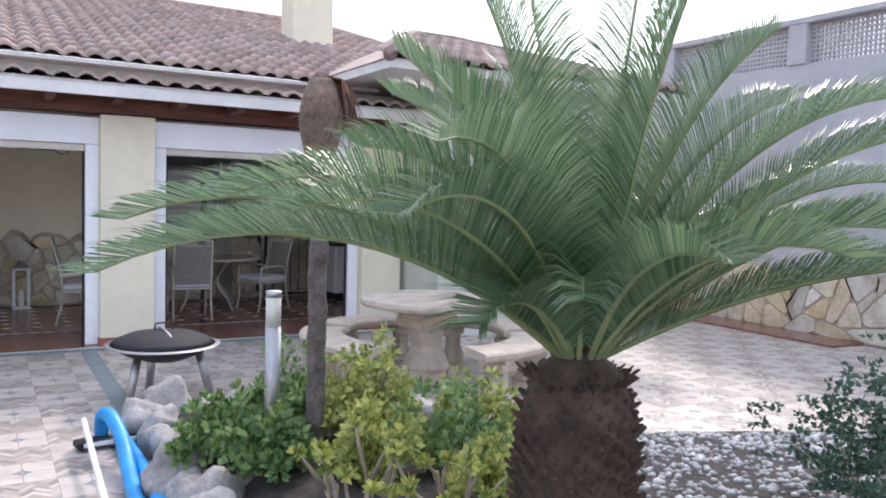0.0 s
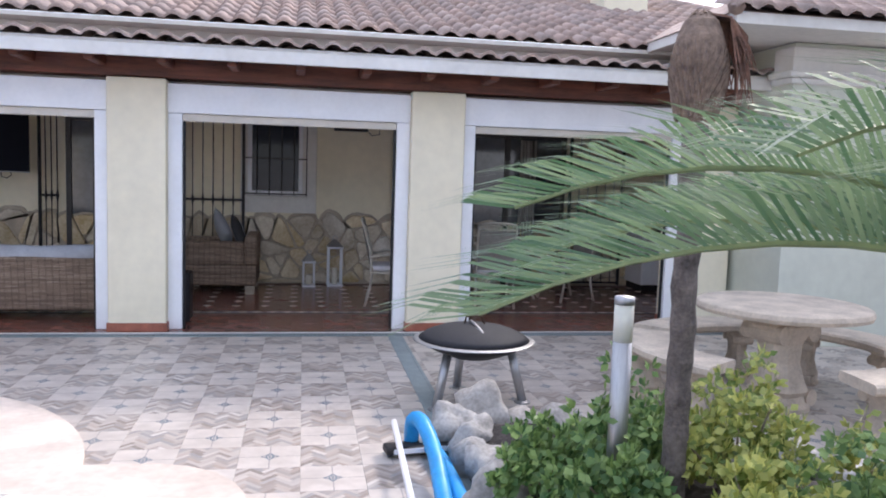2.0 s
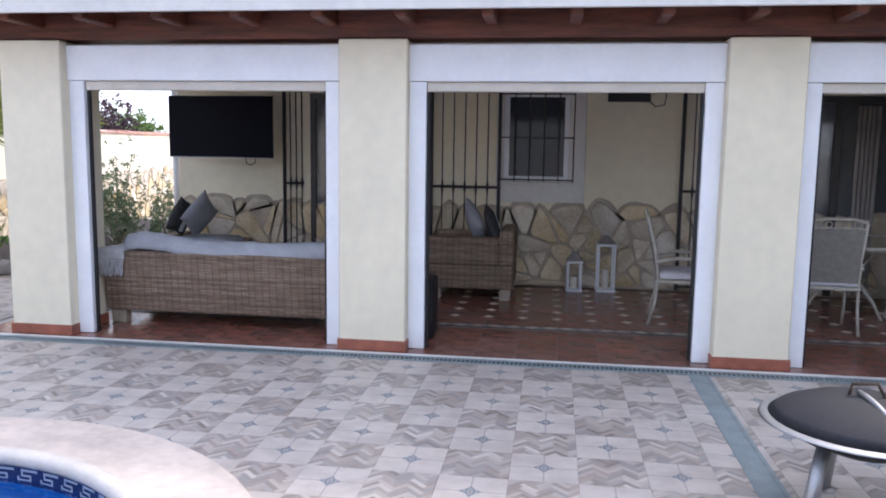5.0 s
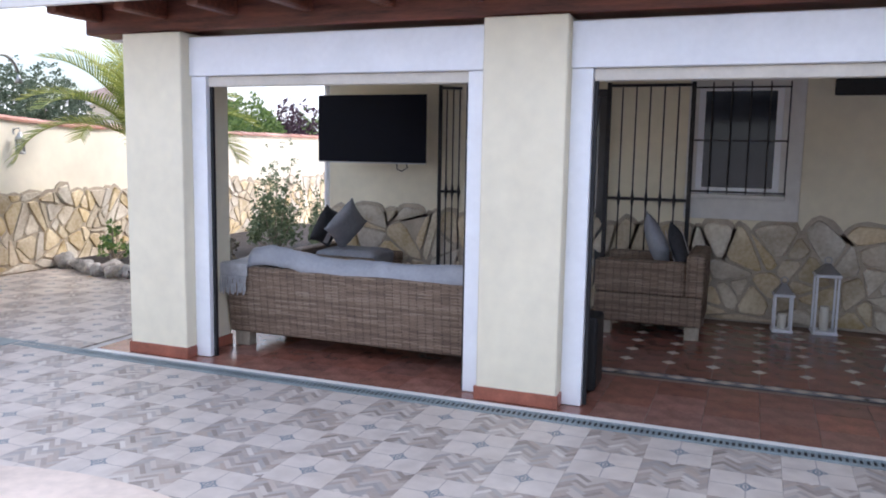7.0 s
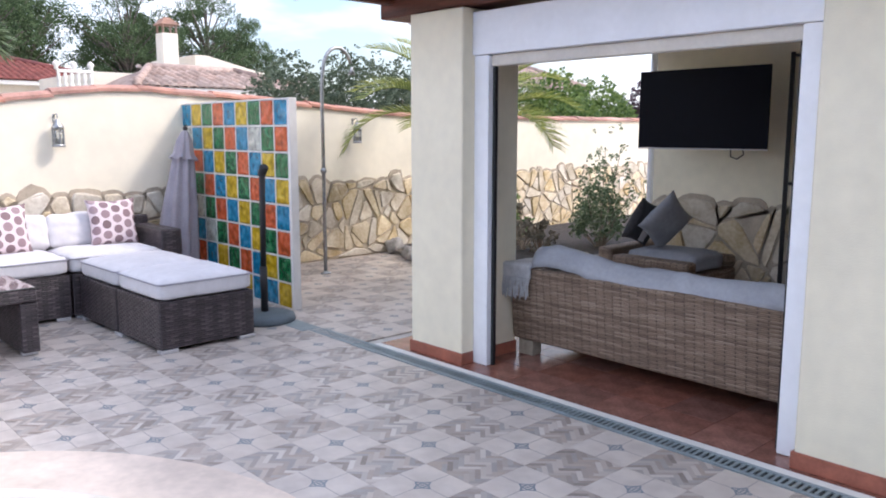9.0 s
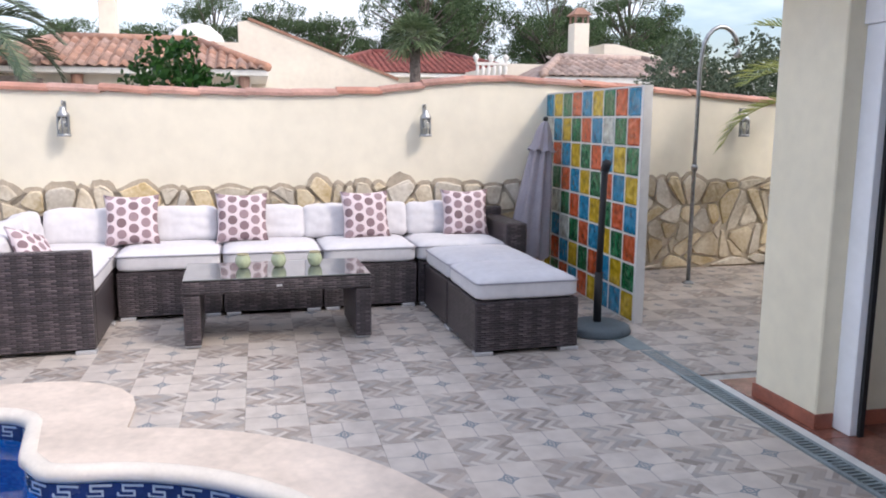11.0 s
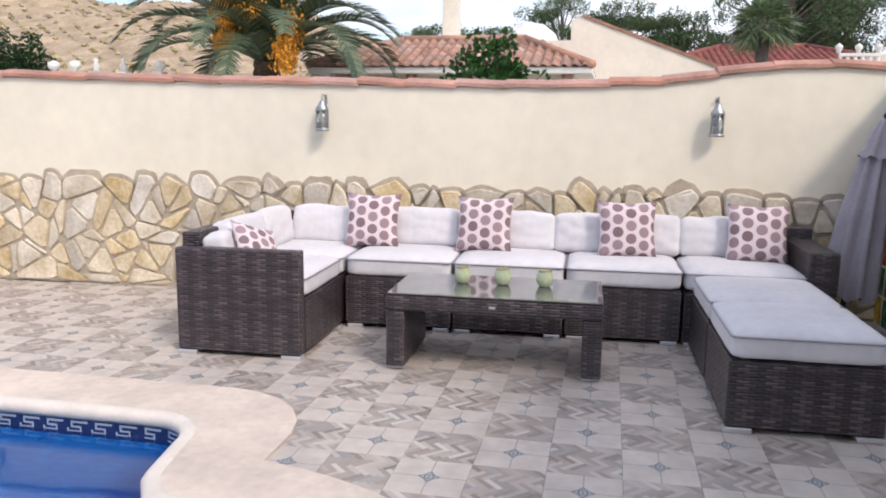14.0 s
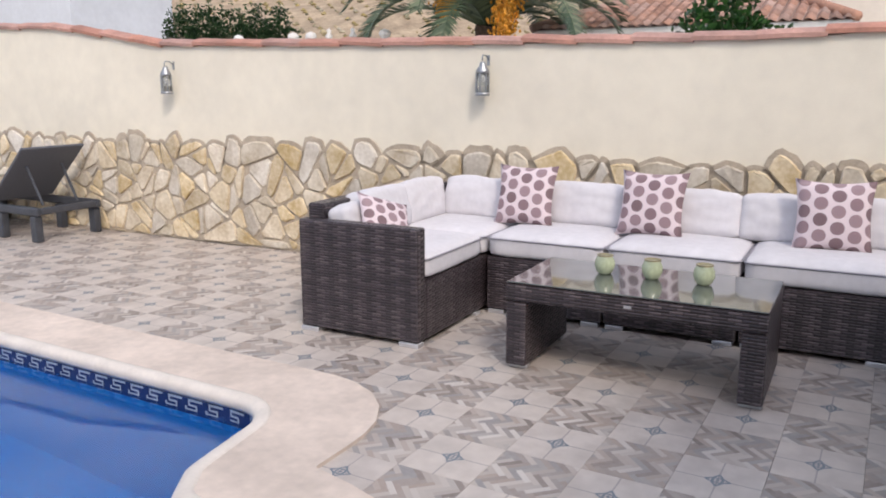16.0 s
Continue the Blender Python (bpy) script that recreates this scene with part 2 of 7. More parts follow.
def leafy(name, low, high, rough=0.5, vein=0.0, glow=0.25):
    """Foliage that lets some light through; each leaf a little different."""
    m, k = blank(name, rough)
    r = k.rand()
    t = k.m("ADD", k.m("MULTIPLY", r, 0.7), k.m("MULTIPLY", k.noise(k.place(), 3.0, 2.0), 0.3))
    col = k.ramp(t, (0.15, low), (0.85, high))
    k.put(k.b.inputs["Base Color"], col)
    tr = k.t.nodes.new("ShaderNodeBsdfTranslucent")
    k.t.links.new(col, tr.inputs["Color"])
    mx = k.t.nodes.new("ShaderNodeMixShader")
    mx.inputs[0].default_value = glow
    k.t.links.new(k.b.outputs[0], mx.inputs[1]), k.t.links.new(tr.outputs[0], mx.inputs[2])
    k.t.links.new(mx.outputs[0], k.t.nodes["Material Output"].inputs["Surface"])
    return m


def rippled_glass(name, color, rough=0.12):
    m, k = blank(name, rough)
    k.b.inputs["Base Color"].default_value = (*color, 1)
    k.b.inputs["Transmission Weight"].default_value = 0.35
    k.b.inputs["IOR"].default_value = 1.45
    geo = k.place()
    h = k.noise(geo, 14.0, 1.0)
    col = k.ramp(h, (0.3, tuple(c * 0.55 for c in color)), (0.5, color), (0.68, tuple(min(1, c * 1.25 + 0.06) for c in color)))
    k.put(k.b.inputs["Base Color"], col)
    k.bump(h, 0.8, 0.03)
    return m


def pool_water():
    m, k = blank("pool_water", 0.03)
    k.b.inputs["Base Color"].default_value = (0.45, 0.75, 1.0, 1)
    k.b.inputs["Transmission Weight"].default_value = 1.0
    k.b.inputs["IOR"].default_value = 1.33
    k.bump(k.noise(k.place(), 2.0, 2.0), 0.03, 0.03)
    return m


def mosaic():
    """Small blue glass mosaic."""
    m, k = blank("pool_mosaic", 0.25)
    sp = k.t.nodes.new("ShaderNodeSeparateXYZ")
    k.t.links.new(k.place(), sp.inputs[0])
    s = 40.0
    f = [k.m("FRACT", k.m("MULTIPLY", o, s)) for o in sp.outputs]
    c = [k.m("FLOOR", k.m("MULTIPLY", o, s)) for o in sp.outputs]
    r = k.white(c[0], c[1], c[2])
    col = k.ramp(r, (0.0, (0.010, 0.13, 0.40)), (0.5, (0.012, 0.17, 0.47)), (1.0, (0.022, 0.23, 0.55)))
    k.put(k.b.inputs["Base Color"], col)
    return m


M_WALL = mat("cream_render", (0.86, 0.79, 0.61), 0.85, var=0.05, scale=1.3, bump=0.25, bscale=120)
M_WALLG = mat("garden_wall_render", (0.84, 0.78, 0.64), 0.85, var=0.05, scale=0.9, bump=0.14, bscale=90)
M_WHITE = mat("white_lacquer", (0.88, 0.89, 0.92), 0.35, var=0.03, scale=3)
M_PLASTER = mat("white_plaster", (0.78, 0.76, 0.72), 0.8, var=0.06, scale=2, bump=0.15)
M_SHUTTER = mat("beige_shutter", (0.66, 0.61, 0.53), 0.5, var=0.06, scale=5)
M_WOOD = mat("mahogany_beam", (0.17, 0.055, 0.032), 0.5, var=0.3, scale=4, bump=0.2, bscale=40, stretch=(0.6, 6, 6))
M_SKIRT = piece_random(mat("terracotta_skirting", (0.36, 0.12, 0.075), 0.45, var=0.15, scale=9), 0.12)
M_TERRA = piece_random(mat("terracotta_tile", (0.27, 0.12, 0.09), 0.2, var=0.2, scale=7, bump=0.05), 0.18, 0.1)
M_GROUT = mat("grout", (0.56, 0.52, 0.47), 0.9, var=0.15, scale=8)
M_GROUTR = mat("dark_grout", (0.25, 0.17, 0.13), 0.9, var=0.15, scale=8)
M_WTILE = mat("ivory_inset_tile", (0.66, 0.58, 0.48), 0.3, var=0.12)
M_BTILE = mat("slate_inset_tile", (0.07, 0.075, 0.09), 0.3, var=0.2)
M_HERR, M_MOTIF = herringbone_tile(), motif_tile()
M_STONE = piece_random(mat("golden_fieldstone", (0.68, 0.61, 0.485), 0.8, var=0.16, scale=4, bump=0.9, bscale=13, tint=(0.46, 0.36, 0.22)), 0.17, 0.42)
M_MORTAR = mat("sand_mortar", (0.50, 0.425, 0.33), 0.95, var=0.12, scale=9, bump=0.5, bscale=90)
M_COPTILE = piece_random(mat("pink_terracotta_coping", (0.52, 0.28, 0.215), 0.75, var=0.16, scale=4, bump=0.2), 0.16, 0.15)
M_COPING = piece_random(mat("sandstone_coping", (0.71, 0.60, 0.51), 0.75, var=0.1, scale=2.5, bump=0.15, bscale=150), 0.05)
M_NOSE = mat("pale_coping_nosing", (0.76, 0.69, 0.61), 0.6, var=0.06, scale=6, bump=0.1)
M_MOSAIC, M_WATER = mosaic(), pool_water()
M_KEYW, M_KEYD = mat("white_key_tile", (0.38, 0.45, 0.55), 0.25, var=0.08), mat("navy_key_tile", (0.02, 0.035, 0.13), 0.25, var=0.15)
M_DRAIN = mat("grey_drain_grate", (0.26, 0.31, 0.32), 0.5, var=0.12, scale=7)
M_BLACK = mat("black_void", (0.015, 0.015, 0.017), 0.6, var=0.2)
M_IRON = mat("black_iron", (0.025, 0.022, 0.024), 0.45, metal=0.3, var=0.2, scale=20)
M_GLASSD = mat("dark_window_glass", (0.02, 0.026, 0.04), 0.12, var=0.1, spec=0.35)
M_TILEROOF = piece_random(mat("weathered_roof_tile", (0.42, 0.32, 0.275), 0.85, var=0.22, scale=5, bump=0.3, bscale=60, tint=(0.25, 0.185, 0.16)), 0.18, 0.15)
M_REDROOF = piece_random(mat("red_roof_tile", (0.27, 0.085, 0.07), 0.8, var=0.2, scale=3), 0.12)
M_WICKER = wicker("espresso_wicker", (0.030, 0.022, 0.025), (0.064, 0.048, 0.053), (0.17, 0.135, 0.14), row=0.017, length=0.07, rough=0.32)
M_KUBU = wicker("kubu_wicker", (0.16, 0.107, 0.073), (0.305, 0.218, 0.155), (0.47, 0.37, 0.28), row=0.0115, length=0.13, rough=0.7, check=0.08, band=0.42)
M_CUSH = mat("light_grey_cushion", (0.70, 0.68, 0.70), 0.95, var=0.06, scale=3, bump=0.25, bscale=9)
M_PIPE = mat("grey_piping", (0.33, 0.32, 0.36), 0.9, var=0.05)
M_POLKA = polka()
M_STEEL = mat("brushed_steel", (0.48, 0.48, 0.49), 0.46, metal=1.0, var=0.08, scale=20, stretch=(8, 8, 0.6))
M_ALU = mat("aluminium_foot", (0.62, 0.62, 0.64), 0.35, metal=0.6, var=0.05)


# ---- mesh tools ----
def mesh_of(bm, name, material, smooth=False):
    bm.normal_update()
    me = bpy.data.meshes.new(name)
    bm.to_mesh(me)
    bm.free()
    for mm in (material if isinstance(material, (list, tuple)) else [material]):
        me.materials.append(mm)
    if smooth:
        me.polygons.foreach_set("use_smooth", [True] * len(me.polygons))
    return me


def part(name, bm, material, parent=None, label="", smooth=False):
    ob = new(name, mesh_of(bm, name, material, smooth))
    if parent:
        ob.parent = parent
    if label:
        tagged(ob, label)
    return ob


def thing(name, m, label, category, group="", kind=""):
    ob = new(name)
    ob.empty_display_size = 0.1
    ob.matrix_world = m
    return tagged(ob, label, category, group, kind)


def solid(name, bm, material, label, category, kind="", group="", smooth=False, m=None):
    ob = tagged(new(name, mesh_of(bm, name, material, smooth)), label, category, group, kind)
    if m is not None:
        ob.matrix_world = m
    return ob


def box(x0, y0, z0, x1, y1, z1, bevel=0.0, seg=1, bm=None):
    """A box between two corners, its edges rounded; added to bm if given."""
    b = bmesh.new()
    bmesh.ops.create_cube(b, size=1)
    for v in b.verts:
        v.co = Vector((x0 + (v.co.x + 0.5) * (x1 - x0), y0 + (v.co.y + 0.5) * (y1 - y0), z0 + (v.co.z + 0.5) * (z1 - z0)))
    if bevel:
        bmesh.ops.bevel(b, geom=b.edges[:], offset=bevel, segments=seg, profile=0.5, affect="EDGES")
    uv_box(b)
    if bm is None:
        return b
    return join(bm, b)


def join(bm, other):
    me = bpy.data.meshes.new("tmp")
    other.to_mesh(me)
    other.free()
    bm.from_mesh(me)
    bpy.data.meshes.remove(me)
    return bm


def uv_box(bm):
    """UV in metres, laid on from the side that each face looks to."""
    uv = bm.loops.layers.uv.verify()
    bm.normal_update()
    for f in bm.faces:
        n = f.normal
        a = max(range(3), key=lambda i: abs(n[i]))
        for lp in f.loops:
            c = lp.vert.co
            lp[uv].uv = (c.y, c.z) if a == 0 else (c.x, c.z) if a == 1 else (c.x, c.y)
    return bm


def tube(points, radius, sides=8, bm=None, taper=None, cap=True):
    """A tube along points; radius may be one number or one for each point."""
    bm = bm or bmesh.new()
    pts = [Vector(p) for p in points]
    rs = radius if isinstance(radius, (list, tuple)) else [radius] * len(pts)
    rings = []
    side = None
    for k, p in enumerate(pts):
        d = (pts[min(k + 1, len(pts) - 1)] - pts[max(k - 1, 0)]).normalized()
        if side is None:
            side = d.orthogonal().normalized()
        side = (side - d * side.dot(d)).normalized()
        up = d.cross(side)
        rings.append([bm.verts.new(p + (side * math.cos(a) + up * math.sin(a)) * rs[k]) for a in (2 * math.pi * i / sides for i in range(sides))])
    for a, b in zip(rings, rings[1:]):
        for i in range(sides):
            bm.faces.new((a[i], a[(i + 1) % sides], b[(i + 1) % sides], b[i]))
    if cap:
        bm.faces.new(rings[0][::-1]), bm.faces.new(rings[-1])
    return bm


def lathe(profile, sides=24, bm=None, at=(0, 0, 0)):
    """Turns a profile of (radius, height) round the z axis."""
    bm = bm or bmesh.new()
    o = Vector(at)
    rings = [[bm.verts.new(o + Vector((max(r, 0.0005) * math.cos(2 * math.pi * i / sides), max(r, 0.0005) * math.sin(2 * math.pi * i / sides), z))) for i in range(sides)] for r, z in profile]
    for a, b in zip(rings, rings[1:]):
        for i in range(sides):
            bm.faces.new((a[i], a[(i + 1) % sides], b[(i + 1) % sides], b[i]))
    bm.faces.new(rings[0][::-1]), bm.faces.new(rings[-1])
    return bm


def prism(poly, z0, z1, bm=None, top_inset=0.0):
    """A polygon (x, y), counter-clockwise, raised from z0 to z1."""
    bm = bm or bmesh.new()
    c = sum((Vector((*p, 0)) for p in poly), Vector()) / len(poly)
    lo = [bm.verts.new((p[0], p[1], z0)) for p in poly]
    hi = [bm.verts.new((p[0] + (c.x - p[0]) * top_inset, p[1] + (c.y - p[1]) * top_inset, z1)) for p in poly]
    bm.faces.new(lo[::-1]), bm.faces.new(hi)
    for i in range(len(poly)):
        j = (i + 1) % len(poly)
        bm.faces.new((lo[i], lo[j], hi[j], hi[i]))
    return bm


def rock(radius, squash=(1, 1, 1), seed=0, rough=0.25, sub=3):
    bm = bmesh.new()
    bmesh.ops.create_icosphere(bm, subdivisions=sub, radius=1)
    off = Vector((seed * 7.7, seed * 3.1, seed * 1.3))
    for v in bm.verts:
        d = 1 + rough * noise.noise(v.co * 1.1 + off) * 1.6 + rough * 0.5 * noise.noise(v.co * 3.1 + off)
        v.co = Vector((v.co.x * squash[0], v.co.y * squash[1], v.co.z * squash[2])) * d * radius
    return bm


def inside(p, poly):
    x, y = p
    hit = False
    for (x0, y0), (x1, y1) in zip(poly, poly[1:] + poly[:1]):
        if (y0 > y) != (y1 > y) and x < (x1 - x0) * (y - y0) / (y1 - y0) + x0:
            hit = not hit
    return hit


def voronoi(x0, x1, y0, y1, size, rnd, aspect=1.15):
    """Irregular cells filling a rectangle, as polygons; size: the mean width of a cell."""
    nx, ny = max(1, round((x1 - x0) / (size * aspect))), max(1, round((y1 - y0) / size))
    sx, sy = (x1 - x0) / nx, (y1 - y0) / ny
    seeds = {}
    for i in range(-1, nx + 1):
        for j in range(-1, ny + 1):
            seeds[i, j] = (x0 + (i + 0.5 + (0.25 if j % 2 else -0.25) + rnd.uniform(-0.62, 0.62)) * sx, y0 + (j + 0.5 + rnd.uniform(-0.60, 0.60)) * sy)
    cells = []
    for i in range(-1, nx + 1):
        for j in range(-1, ny + 1):
            p = seeds[i, j]
            poly = [(p[0] - 3 * sx, p[1] - 3 * sy), (p[0] + 3 * sx, p[1] - 3 * sy), (p[0] + 3 * sx, p[1] + 3 * sy), (p[0] - 3 * sx, p[1] + 3 * sy)]
            for a in range(-2, 3):
                for b in range(-2, 3):
                    q = seeds.get((i + a, j + b))
                    if not q or (a, b) == (0, 0):
                        continue
                    mx, my, dx, dy = (p[0] + q[0]) / 2, (p[1] + q[1]) / 2, q[0] - p[0], q[1] - p[1]
                    cut, out = [((v[0] - mx) * dx + (v[1] - my) * dy) for v in poly], []
                    for s in range(len(poly)):
                        e = (s + 1) % len(poly)
                        if cut[s] <= 0:
                            out.append(poly[s])
                        if (cut[s] < 0) != (cut[e] < 0):
                            f = cut[s] / (cut[s] - cut[e])
                            out.append((poly[s][0] + f * (poly[e][0] - poly[s][0]), poly[s][1] + f * (poly[e][1] - poly[s][1])))
                    poly = out
                    if len(poly) < 3:
                        break
                if len(poly) < 3:
                    break
            if len(poly) >= 3:
                cells.append((i, j, ny, [(x, max(y, y0)) for x, y in poly]))
    return cells


def clean(poly, eps=0.03):
    out = []
    for p in poly:
        if not out or math.hypot(p[0] - out[-1][0], p[1] - out[-1][1]) > eps:
            out.append(p)
    while len(out) > 3 and math.hypot(out[0][0] - out[-1][0], out[0][1] - out[-1][1]) <= eps:
        out.pop()
    return out


def shrink(poly, d):
    """Moves every side of a polygon inwards by about d."""
    cx, cy = sum(p[0] for p in poly) / len(poly), sum(p[1] for p in poly) / len(poly)
    out = []
    for x, y in poly:
        r = math.hypot(x - cx, y - cy)
        f = max(0.3, 1 - d * 1.25 / max(r, 1e-6))
        out.append((cx + (x - cx) * f, cy + (y - cy) * f))
    return out


def half(poly, px, py, nx, ny):
    """The part of a convex polygon on the side of a line that its normal points away from."""
    d, out = [(x - px) * nx + (y - py) * ny for x, y in poly], []
    for s in range(len(poly)):
        t = (s + 1) % len(poly)
        if d[s] <= 0:
            out.append(poly[s])
        if (d[s] < 0) != (d[t] < 0):
            f = d[s] / (d[s] - d[t])
            out.append((poly[s][0] + f * (poly[t][0] - poly[s][0]), poly[s][1] + f * (poly[t][1] - poly[s][1])))
    return out


def area(poly):
    return abs(sum(p[0] * q[1] - q[0] * p[1] for p, q in zip(poly, poly[1:] + poly[:1]))) / 2


def inset(poly, d):
    """A convex polygon with every side moved inwards by d."""
    cx, cy = sum(p[0] for p in poly) / len(poly), sum(p[1] for p in poly) / len(poly)
    out = poly
    for (ax, ay), (bx, by) in zip(poly, poly[1:] + poly[:1]):
        L = math.hypot(bx - ax, by - ay)
        if L < 1e-5 or len(out) < 3:
            continue
        nx, ny = (by - ay) / L, (ax - bx) / L
        if (cx - ax) * nx + (cy - ay) * ny > 0:
            nx, ny = -nx, -ny
        out = half(out, ax - nx * d, ay - ny * d, nx, ny)
    return out


def broken(poly, size, rnd):
    """Splits a polygon by slanting cuts into angular pieces."""
    if len(poly) < 3 or area(poly) < size * size * rnd.choice((0.75, 1.0, 1.3, 1.6)):
        return [poly]
    cx, cy = sum(p[0] for p in poly) / len(poly), sum(p[1] for p in poly) / len(poly)
    far = max(poly, key=lambda p: math.hypot(p[0] - cx, p[1] - cy))
    a = math.atan2(far[1] - cy, far[0] - cx) + rnd.uniform(-0.28, 0.28)
    nx, ny = math.cos(a), math.sin(a)
    s = rnd.uniform(-0.05, 0.05)
    return broken(half(poly, cx + nx * s, cy + ny * s, nx, ny), size, rnd) + broken(half(poly, cx + nx * s, cy + ny * s, -nx, -ny), size, rnd)


def stone_cladding(wall, length, height, m, seed, size=0.24, top=0.10, near=(-1, 99)):
    """Fieldstones set in mortar on a wall's face. m maps (along, out, up) to the wall's own space."""
    rnd = random.Random(seed)
    H = height - top - 0.03
    mortar, rest = bmesh.new(), bmesh.new()
    edge = [(length * k / 240, H + 0.012 * noise.noise(Vector((length * k / 240 * 3.1, seed, 0)))) for k in range(241)]
    tmp = prism([(0, 0), (length, 0), *edge[::-1]], 0, 0.016)
    for v in tmp.verts:
        v.co = m @ Vector((v.co.x, v.co.z, v.co.y))
    join(mortar, tmp)
    cells = []
    for _, _, _, big in voronoi(0, length, 0, height, size * 2.1, rnd):
        big = half(half(half(half(big, 0, 0.012, 0, -1), 0, H, 0, 1), 0, 0, -1, 0), length, 0, 1, 0)
        cells += broken(big, size, rnd) if len(big) > 2 else []
    for poly in cells:
        if len(poly) < 3 or area(poly) < 0.003:
            continue
        tops = [p[0] for p in poly if p[1] > H - 0.001]
        if len(tops) > 1 and max(tops) - min(tops) > 0.04:      # stones of the top course end in a rounded crest
            cx, hw = (max(tops) + min(tops)) / 2, (max(tops) - min(tops)) / 2
            crest = min(rnd.choice((0.02, 0.045, 0.06, 0.08, 0.11, 0.13)) * rnd.uniform(0.8, 1.2), hw * 1.1)
            lean, power = rnd.uniform(-0.55, 0.55), rnd.choice((1.3, 2.0, 3.0, 5.0))
            fine = []
            for (ax, ay), (bx, by) in zip(poly, poly[1:] + poly[:1]):
                n = 7 if min(ay, by) > H - 0.001 else 1
                fine += [(ax + (bx - ax) * q / n, ay + (by - ay) * q / n) for q in range(n)]
            poly = []
            for x, y in fine:
                u = (x - cx) / hw
                w = 1 - abs((u - lean) / ((1 - lean) if u > lean else (1 + lean))) ** power
                poly.append((x, y + crest * max(0, w) * rnd.uniform(0.88, 1.06) if y > H - 0.001 else y))
            tmp = prism(shrink(poly, -0.022), 0, 0.018)
            for v in tmp.verts:
                v.co = m @ Vector((v.co.x, v.co.z, v.co.y))
            join(mortar, tmp)
        face = clean(inset(poly, rnd.uniform(0.006, 0.011)), 0.012)
        if len(face) < 3 or area(face) < 0.0012:
            continue
        bm = bmesh.new()
        d = rnd.uniform(0.028, 0.046)
        ring = []
        for k in range(len(face)):      # rounded corners
            a, b, c = face[k - 1], face[k], face[(k + 1) % len(face)]
            for f, (p, q) in ((0.17, (b, a)), (0.17, (b, c))):
                ring.append((p[0] + (q[0] - p[0]) * f + rnd.uniform(-0.005, 0.005), p[1] + (q[1] - p[1]) * f + rnd.uniform(-0.005, 0.005)))
        low = [bm.verts.new((x, 0.004, max(y, 0.005))) for x, y in ring]
        mid = [bm.verts.new((x, d * 0.8, max(y, 0.006))) for x, y in shrink(ring, 0.004)]
        hi = [bm.verts.new((x, d + rnd.uniform(-0.004, 0.006), max(y, 0.01))) for x, y in shrink(ring, 0.012)]
        n = len(ring)
        for a, b in ((low, mid), (mid, hi)):
            for k in range(n):
                bm.faces.new((a[k], b[k], b[(k + 1) % n], a[(k + 1) % n]))
        bm.faces.new(hi[::-1])
        for v in bm.verts:
            v.co = m @ v.co
        bmesh.ops.recalc_face_normals(bm, faces=bm.faces[:])
        if near[0] < ring[0][0] < near[1]:
            part("stone", bm, M_STONE, wall)
        else:
            join(rest, bm)
    if rest.verts:
        tagged(part("stonework", rest, M_STONE, wall), kind="stuff")
    bmesh.ops.recalc_face_normals(mortar, faces=mortar.faces[:])
    tagged(part("mortar", mortar, M_MORTAR, wall, "sand-coloured mortar bed"), "sand-coloured mortar bed", kind="stuff")


def dig(name, poly_outer, holes, z, material, label, category):
    """A flat sheet with holes."""
    bm = bmesh.new()
    edges = []
    for ring in [poly_outer, *holes]:
        vs = [bm.verts.new((x, y, z)) for x, y in ring]
        edges += [bm.edges.new((vs[i], vs[(i + 1) % len(vs)])) for i in range(len(vs))]
    bmesh.ops.triangle_fill(bm, use_beauty=True, edges=edges, normal=(0, 0, 1))
    for f in bm.faces:
        if f.normal.z < 0:
            f.normal_flip()
    return solid(name, bm, material, label, category, "structure")


# ---- ground, pool, paving ----
TILE = 0.345
GRID0 = (-3.493, -2.501)          # centre of one rosette tile
PC = (-1.2, -3.9)                 # centre of the pool's round bay


def pool_ring(off):
    """The pool's outline, Roman end towards the house, grown outwards by off."""
    half, sh, r, rc = 2.30, -4.13, 1.42, 0.30
    pts = []
    R = r + off
    y_sh = sh + off
    a0 = math.asin((y_sh - PC[1]) / R) if abs(y_sh - PC[1]) < R else 0
    for k in range(29):
        a = a0 + (math.pi - 2 * a0) * k / 28
        pts.append((PC[0] + R * math.cos(a), PC[1] + R * math.sin(a)))
    # smooth the inner corners where the bay meets the shoulder
    left = []
    X = half + off
    rr = rc + off * 0.6
    for k in range(9):
        a = math.pi / 2 + (math.pi / 2) * k / 8
        left.append((PC[0] - X + rr + rr * math.cos(a), y_sh - rr + rr * math.sin(a)))
    left.append((PC[0] - X, -10.4 - off))
    right = [(2 * PC[0] - x, y) for x, y in left][::-1]
    ring = pts + left + right
    if off < 0.3:
        for _ in range(2):            # round the concave corners
            n = len(ring)
            ring = [ring[i] if abs(ring[i][1] + 4.1) > 0.33 or abs(abs(ring[i][0] - PC[0]) - 1.5) > 0.35 else
                    tuple((ring[i - 1][q] + 2 * ring[i][q] + ring[(i + 1) % n][q]) / 4 for q in (0, 1)) for i in range(n)]
    return ring


INNER, OUTER = pool_ring(0.0), pool_ring(0.50)
BED = [(2.72, -3.15), (3.35, -3.35), (4.1, -3.95), (5.0, -4.75), (6.3, -5.25), (8.2, -6.2), (9.2, -8.0), (9.0, -12.5), (2.75, -12.5), (2.62, -8.0), (2.66, -5.0)]
ground = dig("ground", [(-400, -400), (400, -400), (400, 400), (-400, 400)], [INNER[::-1]], -0.012, M_GROUT, "grey cement ground under the paving", "ground")

coping_steps = tagged(new("pool_coping"), "sandstone pool coping with a rounded pale edge", "pool coping", "", "structure")


